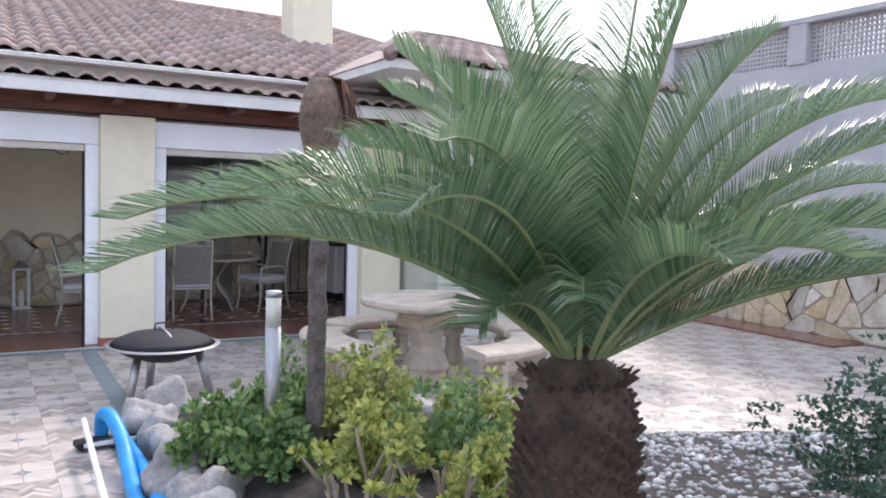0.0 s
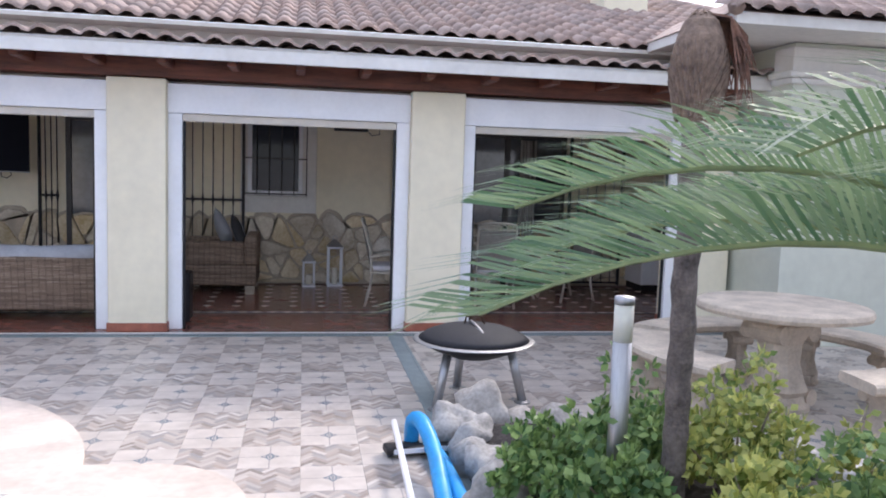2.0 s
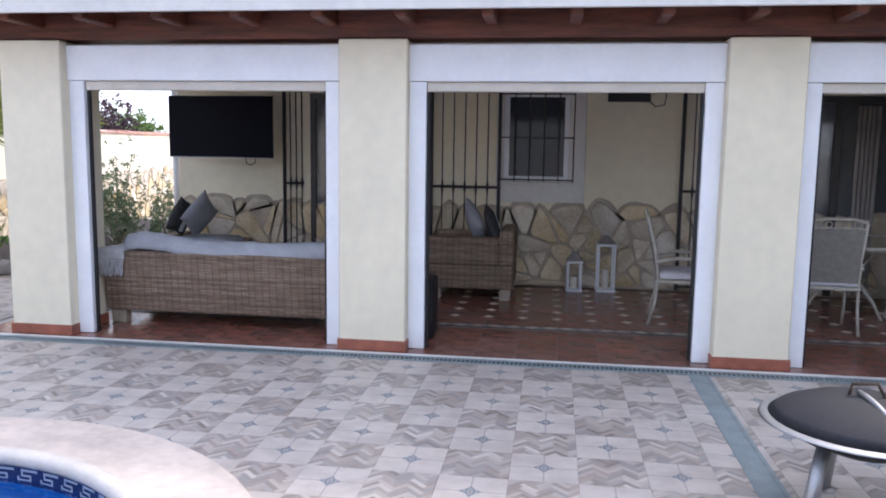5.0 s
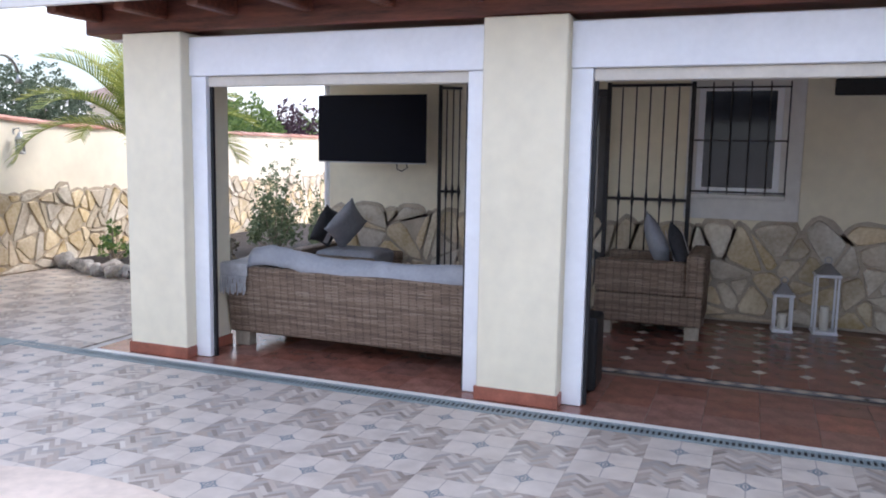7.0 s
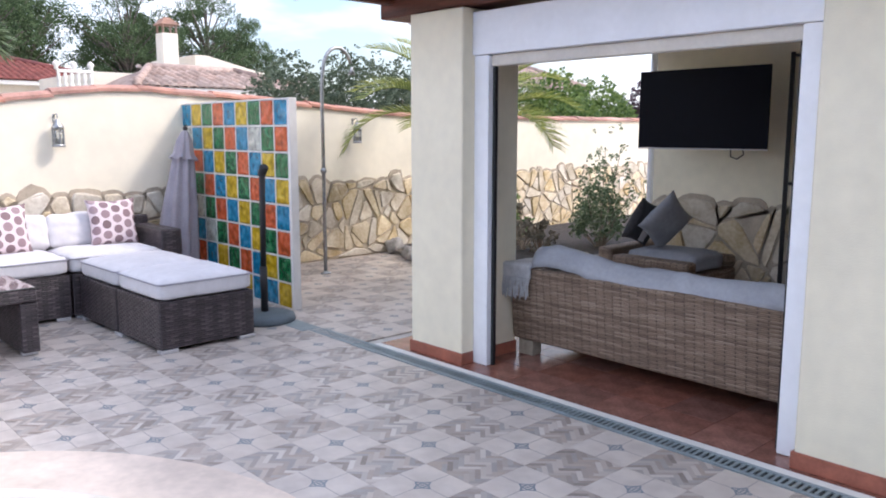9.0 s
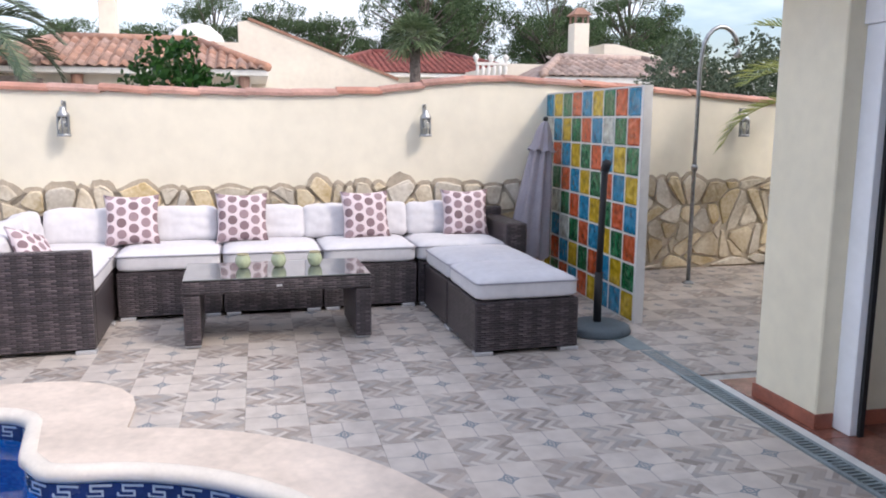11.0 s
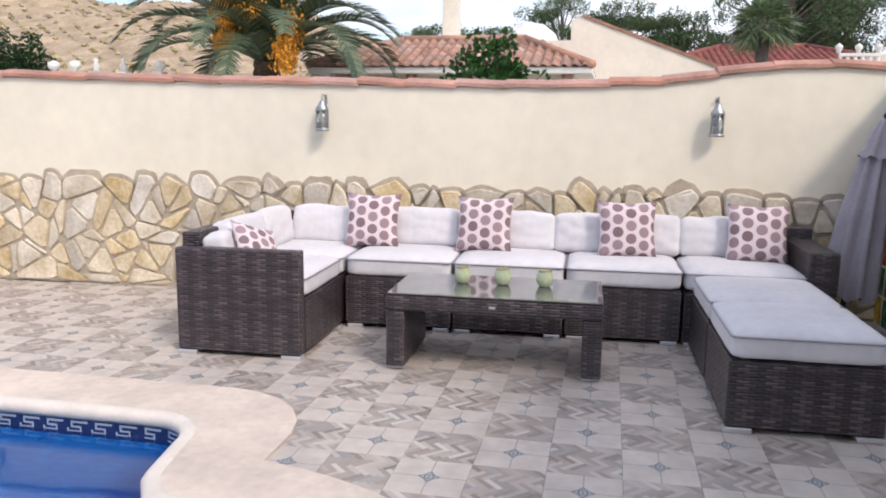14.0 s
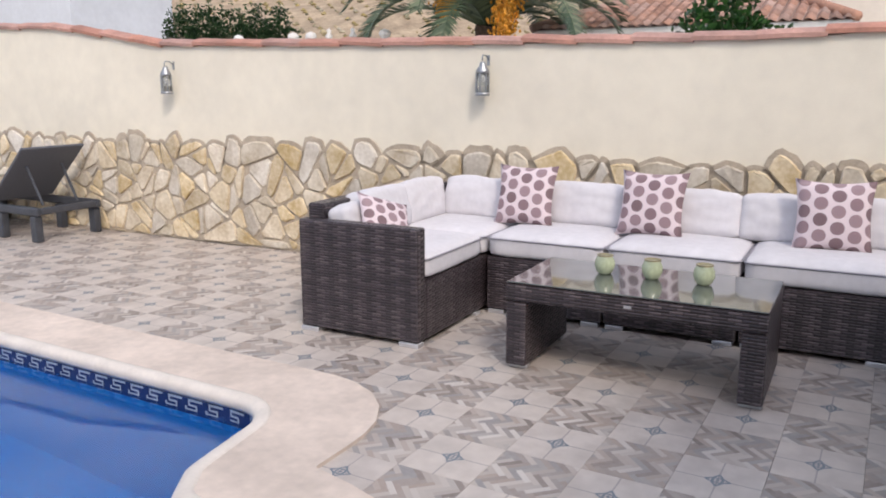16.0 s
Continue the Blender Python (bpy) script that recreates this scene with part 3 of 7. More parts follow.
def strip(ring_a, ring_b, i0, i1, za, zb, bm, thick):
    n = len(ring_a)
    top, bot = [], []
    for i in range(i0, i1 + 1):
        a, b = ring_a[i % n], ring_b[i % n]
        top.append((bm.verts.new((*a, za)), bm.verts.new((*b, zb))))
        bot.append((bm.verts.new((*a, za - thick)), bm.verts.new((*b, zb - thick))))
    for k in range(len(top) - 1):
        (a, b), (c, d) = top[k], top[k + 1]
        (e, f), (g, h) = bot[k], bot[k + 1]
        bm.faces.new((a, b, d, c)), bm.faces.new((e, g, h, f)), bm.faces.new((a, c, g, e)), bm.faces.new((b, f, h, d))
    bm.faces.new((top[0][0], bot[0][0], bot[0][1], top[0][1])), bm.faces.new((top[-1][0], top[-1][1], bot[-1][1], bot[-1][0]))
    bmesh.ops.recalc_face_normals(bm, faces=bm.faces[:])
    return bm


def resample(ring, step):
    pts, out, carry = ring + ring[:1], [], 0.0
    for a, b in zip(pts, pts[1:]):
        d = math.hypot(b[0] - a[0], b[1] - a[1])
        t = carry
        while t < d:
            out.append((a[0] + (b[0] - a[0]) * t / d, a[1] + (b[1] - a[1]) * t / d))
            t += step
        carry = t - d
    return out


def normals(ring):
    n = len(ring)
    out = []
    for i in range(n):
        a, b = ring[i - 1], ring[(i + 1) % n]
        d = Vector((b[0] - a[0], b[1] - a[1])).normalized()
        out.append((d.y, -d.x))
    return out


RIM = resample(INNER, 0.06)
RN = normals(RIM)
# outward points of the slabs: nearest point of the outer ring
OUT_DENSE = resample(OUTER, 0.02)


def outer_of(p, nrm):
    want = (p[0] + nrm[0] * 0.5, p[1] + nrm[1] * 0.5)
    return min(range(len(OUT_DENSE)), key=lambda k: (OUT_DENSE[k][0] - want[0]) ** 2 + (OUT_DENSE[k][1] - want[1]) ** 2)


# the slabs' outer points run on round the pool without turning back
order, last = [], 0
for p, q in zip(RIM, RN):
    k = outer_of(p, q)
    k = last if k < last or k - last > 200 else k
    order.append(k)
    last = k
RIM_OUT = [OUT_DENSE[k] for k in order]
NOSE_OUT = [(p[0] + q[0] * 0.055, p[1] + q[1] * 0.055) for p, q in zip(RIM, RN)]
SLAB = 13
for s in range(0, len(RIM), SLAB):
    e = min(s + SLAB, len(RIM))
    part("coping_slab", strip(NOSE_OUT, RIM_OUT, s, e, 0.024, 0.018, bmesh.new(), 0.04), M_COPING, coping_steps)
nose = bmesh.new()
prof = [(0.062, 0.022), (0.042, 0.029), (0.012, 0.030), (-0.018, 0.020), (-0.030, 0.0), (-0.029, -0.026), (-0.014, -0.046), (0.03, -0.05), (0.06, -0.03)]
rows = [[nose.verts.new((p[0] + q[0] * o, p[1] + q[1] * o, z)) for o, z in prof] for p, q in zip(RIM, RN)]
for a, b in zip(rows, rows[1:] + rows[:1]):
    for k in range(len(prof)):
        nose.faces.new((a[k], b[k], b[(k + 1) % len(prof)], a[(k + 1) % len(prof)]))
bmesh.ops.recalc_face_normals(nose, faces=nose.faces[:])
part("nosing", nose, M_NOSE, coping_steps, "rounded pale stone nosing", smooth=True)
basin = bmesh.new()
n = len(RIM)
lo = [basin.verts.new((*p, -1.5)) for p in RIM]
hi = [basin.verts.new((*p, -0.03)) for p in RIM]
for i in range(n):
    basin.faces.new((lo[i], hi[i], hi[(i + 1) % n], lo[(i + 1) % n]))
basin.faces.new(lo[::-1])
bmesh.ops.recalc_face_normals(basin, faces=basin.faces[:])
bmesh.ops.reverse_faces(basin, faces=basin.faces[:])
pool = solid("pool_basin", basin, M_MOSAIC, "sunken swimming pool lined with blue mosaic", "pool", "structure")
# key-pattern band: dark back strip with pale bars proud of it
band, keys = bmesh.new(), bmesh.new()
for i in range(n):
    j = (i + 1) % n
    f = [(*[RIM[q][w] - RN[q][w] * 0.004 for w in (0, 1)], z) for q, z in ((i, -0.05), (j, -0.05), (j, -0.19), (i, -0.19))]
    band.faces.new([band.verts.new(p) for p in f])
KEY = resample(RIM, 0.15)
KN = normals(KEY)
for (p, q) in zip(KEY, KN):
    tx, ty = -q[1], q[0]
    for u0, u1, z0, z1 in ((-0.06, 0.045, -0.071, -0.058), (0.033, 0.045, -0.098, -0.0712), (-0.02, 0.033, -0.098, -0.087), (-0.02, -0.009, -0.125, -0.0982), (-0.009, 0.070, -0.125, -0.113), (0.058, 0.070, -0.1128, -0.10)):
        vs = [keys.verts.new((p[0] + tx * u - q[0] * 0.008, p[1] + ty * u - q[1] * 0.008, z)) for u, z in ((u0, z0), (u1, z0), (u1, z1), (u0, z1))]
        keys.faces.new(vs)
part("key_band", band, M_KEYD, pool, "navy tile band")
part("key_pattern", keys, M_KEYW, pool, "pale meander key pattern")
wbm = bmesh.new()
wbm.faces.new([wbm.verts.new((p[0] - q[0] * 0.012, p[1] - q[1] * 0.012, -0.118)) for p, q in zip(RIM, RN)])
for f in wbm.faces:
    f.normal_update()
    if f.normal.z < 0:
        f.normal_flip()
water = solid("water", wbm, M_WATER, "clear blue pool water", "water", "structure")
water.visible_shadow = False

# ---- the house: porch front ----
PX = [(-2.88, -2.34), (0.0, 0.54), (2.915, 3.465), (5.93, 6.48)]
PILLAR_H, PILLAR_D = 2.449, 0.56
for k, (x0, x1) in enumerate(PX):
    col = tagged(new("pillar"), "cream rendered square porch pillar with terracotta skirting", "pillar", "porch pillars", "structure")
    part("shaft", box(x0, 0, 0, x1, PILLAR_D, PILLAR_H, 0.008), M_WALL, col)
    for name, a in (("front", (x0 - 0.012, -0.012, 0.001, x1 + 0.012, 0.0, 0.085)), ("left", (x0 - 0.012, 0.0, 0.001, x0, 0.105, 0.085)), ("inner", (x0 - 0.012, 0.205, 0.001, x0, PILLAR_D, 0.085)), ("right", (x1, 0.0, 0.001, x1 + 0.012, 0.105, 0.085)), ("inner", (x1, 0.205, 0.001, x1 + 0.012, PILLAR_D, 0.085))):
        part("skirting_tile", box(*a, 0.002), M_SKIRT, col, "terracotta skirting tile")
for k in range(3):
    a, b = PX[k][1], PX[k + 1][0]
    fr = tagged(new("porch_opening_frame"), "white lacquered opening frame with beige rolled-up shutter", "opening frame", "porch frames", "structure")
    part("jamb", box(a + 0.001, 0.11, 0.002, a + 0.135, 0.20, 2.135, 0.004), M_WHITE, fr)
    part("jamb", box(b - 0.135, 0.11, 0.002, b - 0.001, 0.20, 2.135, 0.004), M_WHITE, fr)
    part("header", box(a + 0.001, 0.09, 2.137, b - 0.001, 0.30, 2.418, 0.004), M_WHITE, fr)
    part("shutter_rail", box(a + 0.137, 0.135, 2.06, b - 0.137, 0.19, 2.135, 0.006), M_SHUTTER, fr, "beige shutter bottom rail")
    part("track", box(a + 0.137, 0.15, 0.003, a + 0.16, 0.18, 2.06, 0.002), M_BLACK, fr, "dark shutter track")
    part("track", box(b - 0.16, 0.15, 0.003, b - 0.137, 0.18, 2.06, 0.002), M_BLACK, fr, "dark shutter track")
beam = solid("porch_beam", box(-3.3, 0.06, 2.461, 9.0, 0.34, 2.70, 0.01), M_WOOD, "dark mahogany-stained porch beam", "beam", "structure")
for k in range(16):
    x = -3.2 + 0.62 * k
    solid("rafter", box(x, -0.40, 2.55, x + 0.09, 0.06, 2.68, 0.012), M_WOOD, "dark stained rafter tail under the eave", "rafter", "", "porch rafters")
part_x0, part_x1 = -3.62, 9.0
solid("eave_board", box(part_x0, -0.46, 2.682, part_x1, 0.62, 2.705), M_WOOD, "dark wooden eave boarding", "eave", "structure")
solid("eave_fascia", box(part_x0, -0.50, 2.585, part_x1, -0.462, 2.70, 0.004), M_PLASTER, "pale plaster eave fascia", "fascia", "structure")


def roof_tiles(roof, x0, x1, y0, z0, y1, z1, pitch=0.21, run=0.36, keep=lambda x, y: True, limit=300, nearest=(0, 0), material=None):
    """Curved clay tiles in overlapping courses on a slope that rises from (y0, z0) to (y1, z1)."""
    L = math.hypot(y1 - y0, z1 - z0)
    ang = math.atan2(z1 - z0, y1 - y0)
    one = bmesh.new()
    prof = [(-0.105, 0.0), (-0.075, 0.035), (-0.03, 0.062), (0.02, 0.05), (0.05, 0.018), (0.105, 0.0)]
    a = [[one.verts.new((u, s, w + h)) for u, w in prof] for s, h in ((-0.03, 0.02), (run + 0.01, 0.0))]
    lip = [one.verts.new((u, -0.03, w * 0.8)) for u, w in prof]
    for k in range(5):
        one.faces.new((a[0][k], a[0][k + 1], a[1][k + 1], a[1][k]))
        one.faces.new((lip[k], lip[k + 1], a[0][k + 1], a[0][k]))
    bmesh.ops.recalc_face_normals(one, faces=one.faces[:])
    me = mesh_of(one, "roof_tile", material or M_TILEROOF, True)
    spots = []
    for i in range(int((x1 - x0) / pitch) + 1):
        for j in range(int(math.ceil(L / run))):
            x, s = x0 + i * pitch, j * run
            y, z = y0 + s * math.cos(ang), z0 + s * math.sin(ang)
            if keep(x, y):
                spots.append((x, y, z))
    spots.sort(key=lambda p: (p[1] - nearest[1]) ** 2 * 2 + (p[0] - nearest[0]) ** 2)
    rot = Matrix.Rotation(ang, 4, "X")
    for p in spots[:limit]:
        o = new("roof_tile", me)
        o.parent = roof
        o.matrix_local = Matrix.Translation(p) @ rot @ Matrix.Rotation(random.uniform(-0.02, 0.02), 4, "Z")
    rest = spots[limit:]
    if rest:
        vs, fs = [], []
        base_v = [v.co.copy() for v in me.vertices]
        base_f = [tuple(q.vertices) for q in me.polygons]
        for p in rest:
            mm = Matrix.Translation(p) @ rot
            o = len(vs)
            vs += [mm @ v for v in base_v]
            fs += [tuple(o + w for w in f) for f in base_f]
        mr = bpy.data.meshes.new("roof_tiles")
        mr.from_pydata(vs, [], fs)
        mr.materials.append(material or M_TILEROOF)
        mr.polygons.foreach_set("use_smooth", [True] * len(mr.polygons))
        ob = new("roof_tiles", mr)
        ob.parent = roof
        tagged(ob, kind="stuff")


porch_roof = tagged(new("porch_roof"), "low porch roof edge of weathered curved clay tiles", "roof", "", "structure")
part("deck", box(-3.62, -0.46, 2.706, 9.0, 0.46, 2.73), M_PLASTER, porch_roof)
roof_tiles(porch_roof, -3.55, 9.0, -0.50, 2.735, 0.42, 2.80, limit=180, nearest=(0, -0.5))
solid("wall_parapet", box(-3.5, 0.47, 2.73, 9.0, 0.70, 2.985, 0.004), M_PLASTER, "pale grey plaster band above the porch roof", "wall", "structure")
solid("main_eave", box(-3.62, 0.18, 2.986, 6.2, 0.72, 3.03, 0.006), M_PLASTER, "pale plaster eave moulding", "eave", "structure")
RZ0, RY0, RY1, RZ1 = 3.045, 0.18, 7.2, 5.25
main_roof = tagged(new("main_roof"), "large weathered clay-tile roof of the house", "roof", "", "structure")
deckbm = bmesh.new()
q = [(-3.7, RY0, RZ0 - 0.012), (9.6, RY0, RZ0 - 0.012), (7.9, RY1, RZ1 - 0.012), (-0.5, RY1, RZ1 - 0.012)]
deckbm.faces.new([deckbm.verts.new(p) for p in q])
part("deck", deckbm, M_TILEROOF, main_roof)
roof_tiles(main_roof, -3.6, 9.5, RY0, RZ0, RY1, RZ1, keep=lambda x, y: -3.7 + (y - RY0) * 0.45 < x < 9.6 - (y - RY0) * 0.24, limit=290, nearest=(3.0, 0.2))
ridge = bmesh.new()
tube([(7.95, RY1, RZ1 + 0.03), (-0.5, RY1, RZ1 + 0.03)], 0.09, 8, ridge)
tube([(9.6, RY0, RZ0 + 0.05), (7.95, RY1, RZ1 + 0.03)], 0.08, 8, ridge)
tube([(-3.7, RY0, RZ0 + 0.05), (-0.5, RY1, RZ1 + 0.03)], 0.08, 8, ridge)
part("ridge_tile", ridge, M_TILEROOF, main_roof, smooth=True)
solid("chimney", box(6.25, 3.6, 3.9, 6.95, 4.2, 6.4, 0.01), M_WALL, "square cream rendered chimney on the roof", "chimney")

# porch interior
BY = 3.40                       # face of the back wall
wall_back = solid("wall_back", box(-3.02, BY, 0, 9.0, BY + 0.25, 2.72), M_WALL, "cream rendered porch back wall with stone wainscot", "wall", "structure")
solid("wall_porch_right", box(8.75, 0.3, 0, 9.0, BY, 2.6), M_WALL, "cream rendered porch side wall", "wall", "structure")
solid("ceiling", box(-3.3, 0.34, 2.45, 9.0, BY, 2.50), M_PLASTER, "pale plaster porch ceiling", "ceiling", "structure")
solid("wall_house_body", box(-3.02, BY + 0.26, 0, 9.0, 8.0, 3.0), M_WALL, "cream rendered house wall", "wall", "structure")
solid("wall_roof_gable", box(-3.2, 0.72, 2.73, 9.0, 8.0, 3.0), M_PLASTER, "plaster house wall under the roof", "wall", "structure")

# ---- garden wall ----
def wall_x(y):
    return -6.42 - (y + 9.0) * 0.0404


WALL_TOP = [(-16, 2.2), (-11, 2.2), (-9.7, 2.17), (-9.1, 2.08), (-8.2, 1.95), (-6.7, 1.92), (-4.8, 1.89), (-3.4, 1.875), (-2.4, 1.87), (-1.6, 1.92), (-1.1, 2.0), (-0.6, 2.06), (0.2, 2.02), (1.5, 1.95), (2.4, 1.88), (3.1, 1.84), (9, 1.82), (20, 1.82)]


def wall_top(y):
    for (a, za), (b, zb) in zip(WALL_TOP, WALL_TOP[1:]):
        if a <= y <= b:
            f = (y - a) / (b - a)
            return za + (zb - za) * f
    return 1.85


gwall = tagged(new("wall_garden"), "cream garden wall with fieldstone base and terracotta coping", "garden wall", "", "structure")
wb = bmesh.new()
ys = [-16 + 0.3 * k for k in range(int(35 / 0.3) + 1)]
cols = [[wb.verts.new((x, y, z)) for x, z in ((wall_x(y), 0.0), (wall_x(y), wall_top(y)), (wall_x(y) - 0.2, wall_top(y)), (wall_x(y) - 0.2, 0.0))] for y in ys]
for a, b in zip(cols, cols[1:]):
    for k in range(4):
        wb.faces.new((a[k], b[k], b[(k + 1) % 4], a[(k + 1) % 4]))
wb.faces.new(cols[0]), wb.faces.new(cols[-1][::-1])
bmesh.ops.recalc_face_normals(wb, faces=wb.faces[:])
part("render_coat", wb, M_WALLG, gwall)
rnd = random.Random(4)
y = -15.9
while y < 18.4:
    step = 0.43
    z0, z1 = wall_top(y) + rnd.uniform(-0.004, 0.012), wall_top(y + step) + rnd.uniform(-0.004, 0.012)
    bm = bmesh.new()
    rows = []
    for yy, z in ((y, z0 + 0.012), (y + step * 0.5, (z0 + z1) / 2 + 0.008), (y + step - 0.004 + 0.02, z1)):
        xw = wall_x(yy)
        rows.append([bm.verts.new((xw + u, yy, z + h)) for u, h in ((0.035, -0.012), (0.037, 0.018), (-0.02, 0.046), (-0.1, 0.06), (-0.18, 0.046), (-0.237, 0.018), (-0.235, -0.012))])
    for a, b in zip(rows, rows[1:]):
        for k in range(6):
            bm.faces.new((a[k], a[k + 1], b[k + 1], b[k]))
        bm.faces.new((a[6], a[0], b[0], b[6]))
    bm.faces.new(rows[0][::-1]), bm.faces.new(rows[-1])
    bmesh.ops.recalc_face_normals(bm, faces=bm.faces[:])
    part("coping_tile", bm, M_COPTILE, gwall)
    y += step
slope = math.atan(0.0404)
MW = Matrix.Translation((wall_x(-12.0) + 0.001, -12.0, 0)) @ Matrix.Rotation(math.pi / 2 + slope, 4, "Z") @ Matrix.Diagonal((1, -1, 1, 1))
stone_cladding(gwall, 30.5, 1.10, MW, 11, 0.225, near=(2.0, 15.5))


# ---- furniture tools ----
def rounded_pad(w, d, h, r=0.04, crown=0.02, wrinkle=0.004, seed=0, cuts=10):
    """A soft block: rounded edges, a crowned top and slight creases. Centred in x and y, from z 0 to h."""
    bm = bmesh.new()
    bmesh.ops.create_cube(bm, size=2)
    bmesh.ops.subdivide_edges(bm, edges=bm.edges[:], cuts=cuts, use_grid_fill=True)
    off = Vector((seed * 5.1, seed * 2.3, 0))
    for v in bm.verts:
        p = v.co.copy()
        q = Vector((p.x * w / 2, p.y * d / 2, p.z * h / 2))
        c = Vector([max(-(s / 2 - r), min(s / 2 - r, x)) for s, x in zip((w, d, h), q)])
        e = q - c
        if e.length > 1e-6:
            n = Vector([abs(x) for x in e])
            e = e * (r / max(n)) if max(n) > 0 else e
            e = e.normalized() * r
        q = c + e
        f = max(0, 1 - p.x ** 4) * max(0, 1 - p.y ** 4)
        q.z += crown * f * (1 if p.z > 0 else -0.3) + wrinkle * noise.noise(q * 9 + off)
        q.x += 0.6 * wrinkle * noise.noise(q * 7 + off + Vector((9, 0, 0)))
        q.z += h / 2
        v.co = q
    uv_box(bm)
    return bm


def piping(w, d, z, r=0.04, rad=0.006):
    pts = []
    for cx, cy, a0 in ((1, 1, 0), (-1, 1, 90), (-1, -1, 180), (1, -1, 270)):
        for k in range(5):
            a = radians(a0 + k * 22.5)
            pts.append((cx * (w / 2 - r) + r * math.cos(a), cy * (d / 2 - r) + r * math.sin(a), z))
    pts.append(pts[0])
    return tube(pts, rad, 6, cap=False)


def seat_cushion(label, w, d, h, m, seed, group="cushions"):
    t = thing("seat_cushion", m, label, "cushion", group)
    part("pad", rounded_pad(w, d, h, 0.045, 0.018, 0.005, seed), M_CUSH, t, smooth=True)
    part("piping", piping(w + 0.004, d + 0.004, h - 0.03, 0.04), M_PIPE, t, "dark grey piping")
    return t


def throw_pillow(s, th, material, m, label, name="throw_pillow", seed=0, group="throw pillows"):
    """A square stuffed pillow standing in its own x-z plane, thick along y."""
    t = thing(name, m, label, "pillow", group)
    bm = bmesh.new()
    uv = bm.loops.layers.uv.verify()
    n = 14
    grid = {}
    for sgn in (1, -1):
        for i in range(n + 1):
            for j in range(n + 1):
                u, v = 2 * i / n - 1, 2 * j / n - 1
                edge = max(0, 1 - abs(u) ** 2.6) * max(0, 1 - abs(v) ** 2.6)
                pull = 1 - 0.11 * (1 - abs(u) ** 2) * (abs(v) ** 3) - 0.0
                pull2 = 1 - 0.11 * (1 - abs(v) ** 2) * (abs(u) ** 3)
                y = sgn * th / 2 * edge ** 0.55 + 0.006 * noise.noise(Vector((u * 2 + seed, v * 2, sgn)))
                if (i in (0, n) or j in (0, n)) and sgn == -1:
                    grid[sgn, i, j] = grid[1, i, j]
                else:
                    grid[sgn, i, j] = bm.verts.new((u * s / 2 * pull2, y, v * s / 2 * pull))
    for sgn in (1, -1):
        for i in range(n):
            for j in range(n):
                idx = [(i, j), (i + 1, j), (i + 1, j + 1), (i, j + 1)]
                vs = [grid[sgn, a, b] for a, b in idx]
                if sgn == 1:
                    vs, idx = vs[::-1], idx[::-1]
                f = bm.faces.new(vs)
                for lp, (a, b) in zip(f.loops, idx):
                    lp[uv].uv = (a / n, b / n)
    part("cover", bm, material, t, smooth=True)
    return t


def foot(w, d, x, y, parent, h=0.03):
    part("foot", box(x - w / 2, y - d / 2, 0, x + w / 2, y + d / 2, h - 0.001, 0.004), M_ALU, parent, "aluminium foot")


# ---- lounge set by the garden wall: local x along the wall, y towards the terrace ----
LOUNGE = Matrix.Translation((-6.33, -4.93, 0)) @ Matrix.Rotation(math.pi / 2 + 0.028, 4, "Z")


def at_lounge(x, y, z=0.0, turn=0.0):
    p = LOUNGE @ Vector((x, y, z))
    return pose(*p, 0, 0, 90 + 1.6 + turn)


def sofa_module(x, w, d, back, label, arm=None):
    """A wicker base with a backrest panel; seat front faces local -y."""
    t = thing("sofa_module", at_lounge(x, 0.0), label, "sofa", "lounge sofa modules")
    part("base", box(-w / 2 + 0.004, -d, 0.03, w / 2 - 0.004, -0.001, 0.40, 0.012, 2), M_WICKER, t)
    if back:
        part("backrest", box(-w / 2 + 0.004, -0.075, 0.401, w / 2 - 0.004, -0.003, 0.80, 0.015, 2), M_WICKER, t)
    if arm:
        part("armrest", box(w / 2 - 0.2 if arm > 0 else -w / 2, -d, 0.401, w / 2 if arm > 0 else -w / 2 + 0.2, -0.08, 0.72, 0.02, 2), M_WICKER, t)
    for sx in (-1, 1):
        for yy in (-d + 0.06, -0.08):
            foot(0.12, 0.07, sx * (w / 2 - 0.08), yy - 0.03, t)
    return t


# in this frame: along +x = towards the glass wall (world +y), -y = into the terrace (world +x)
W = 0.835
DEPTH = 0.80
names = ("dark brown wicker sofa module with grey cushions",)
end = thing("sofa_end_module", at_lounge(0.42, 0.0), "dark brown wicker sofa end unit with a high side", "sofa", "lounge sofa modules")
part("base", box(-0.349, -1.619, 0.03, 0.40, -0.001, 0.40, 0.012, 2), M_WICKER, end)
sidebm = box(-0.475, -1.619, 0.03, -0.35, -0.001, 0.825, 0.015, 2)
part("side_panel", sidebm, M_WICKER, end)
part("backrest", box(-0.349, -0.075, 0.401, 0.40, -0.003, 0.80, 0.015, 2), M_WICKER, end)
armbm = box(-0.475, -1.722, 0.03, 0.40, -1.62, 0.735, 0.012, 2)
part("armrest", armbm, M_WICKER, end)
for sx, yy in ((-0.41, -1.695), (0.335, -1.695), (-0.41, -0.1), (0.345, -0.9)):
    foot(0.14, 0.07, sx, yy, end)
lab = "light grey padded seat cushion with dark piping"
seat_cushion(lab, 0.745, 0.80, 0.16, at_lounge(0.45, -1.21, 0.402), 1)
seat_cushion(lab, 0.745, 0.77, 0.16, at_lounge(0.45, -0.42, 0.402), 2)
XS = [1.26, 2.10, 2.94]
for k, x in enumerate(XS):
    sofa_module(x, W, DEPTH, True, names[0])
    seat_cushion(lab, W - 0.015, DEPTH - 0.09, 0.16, at_lounge(x, -0.445, 0.402), 3 + k)
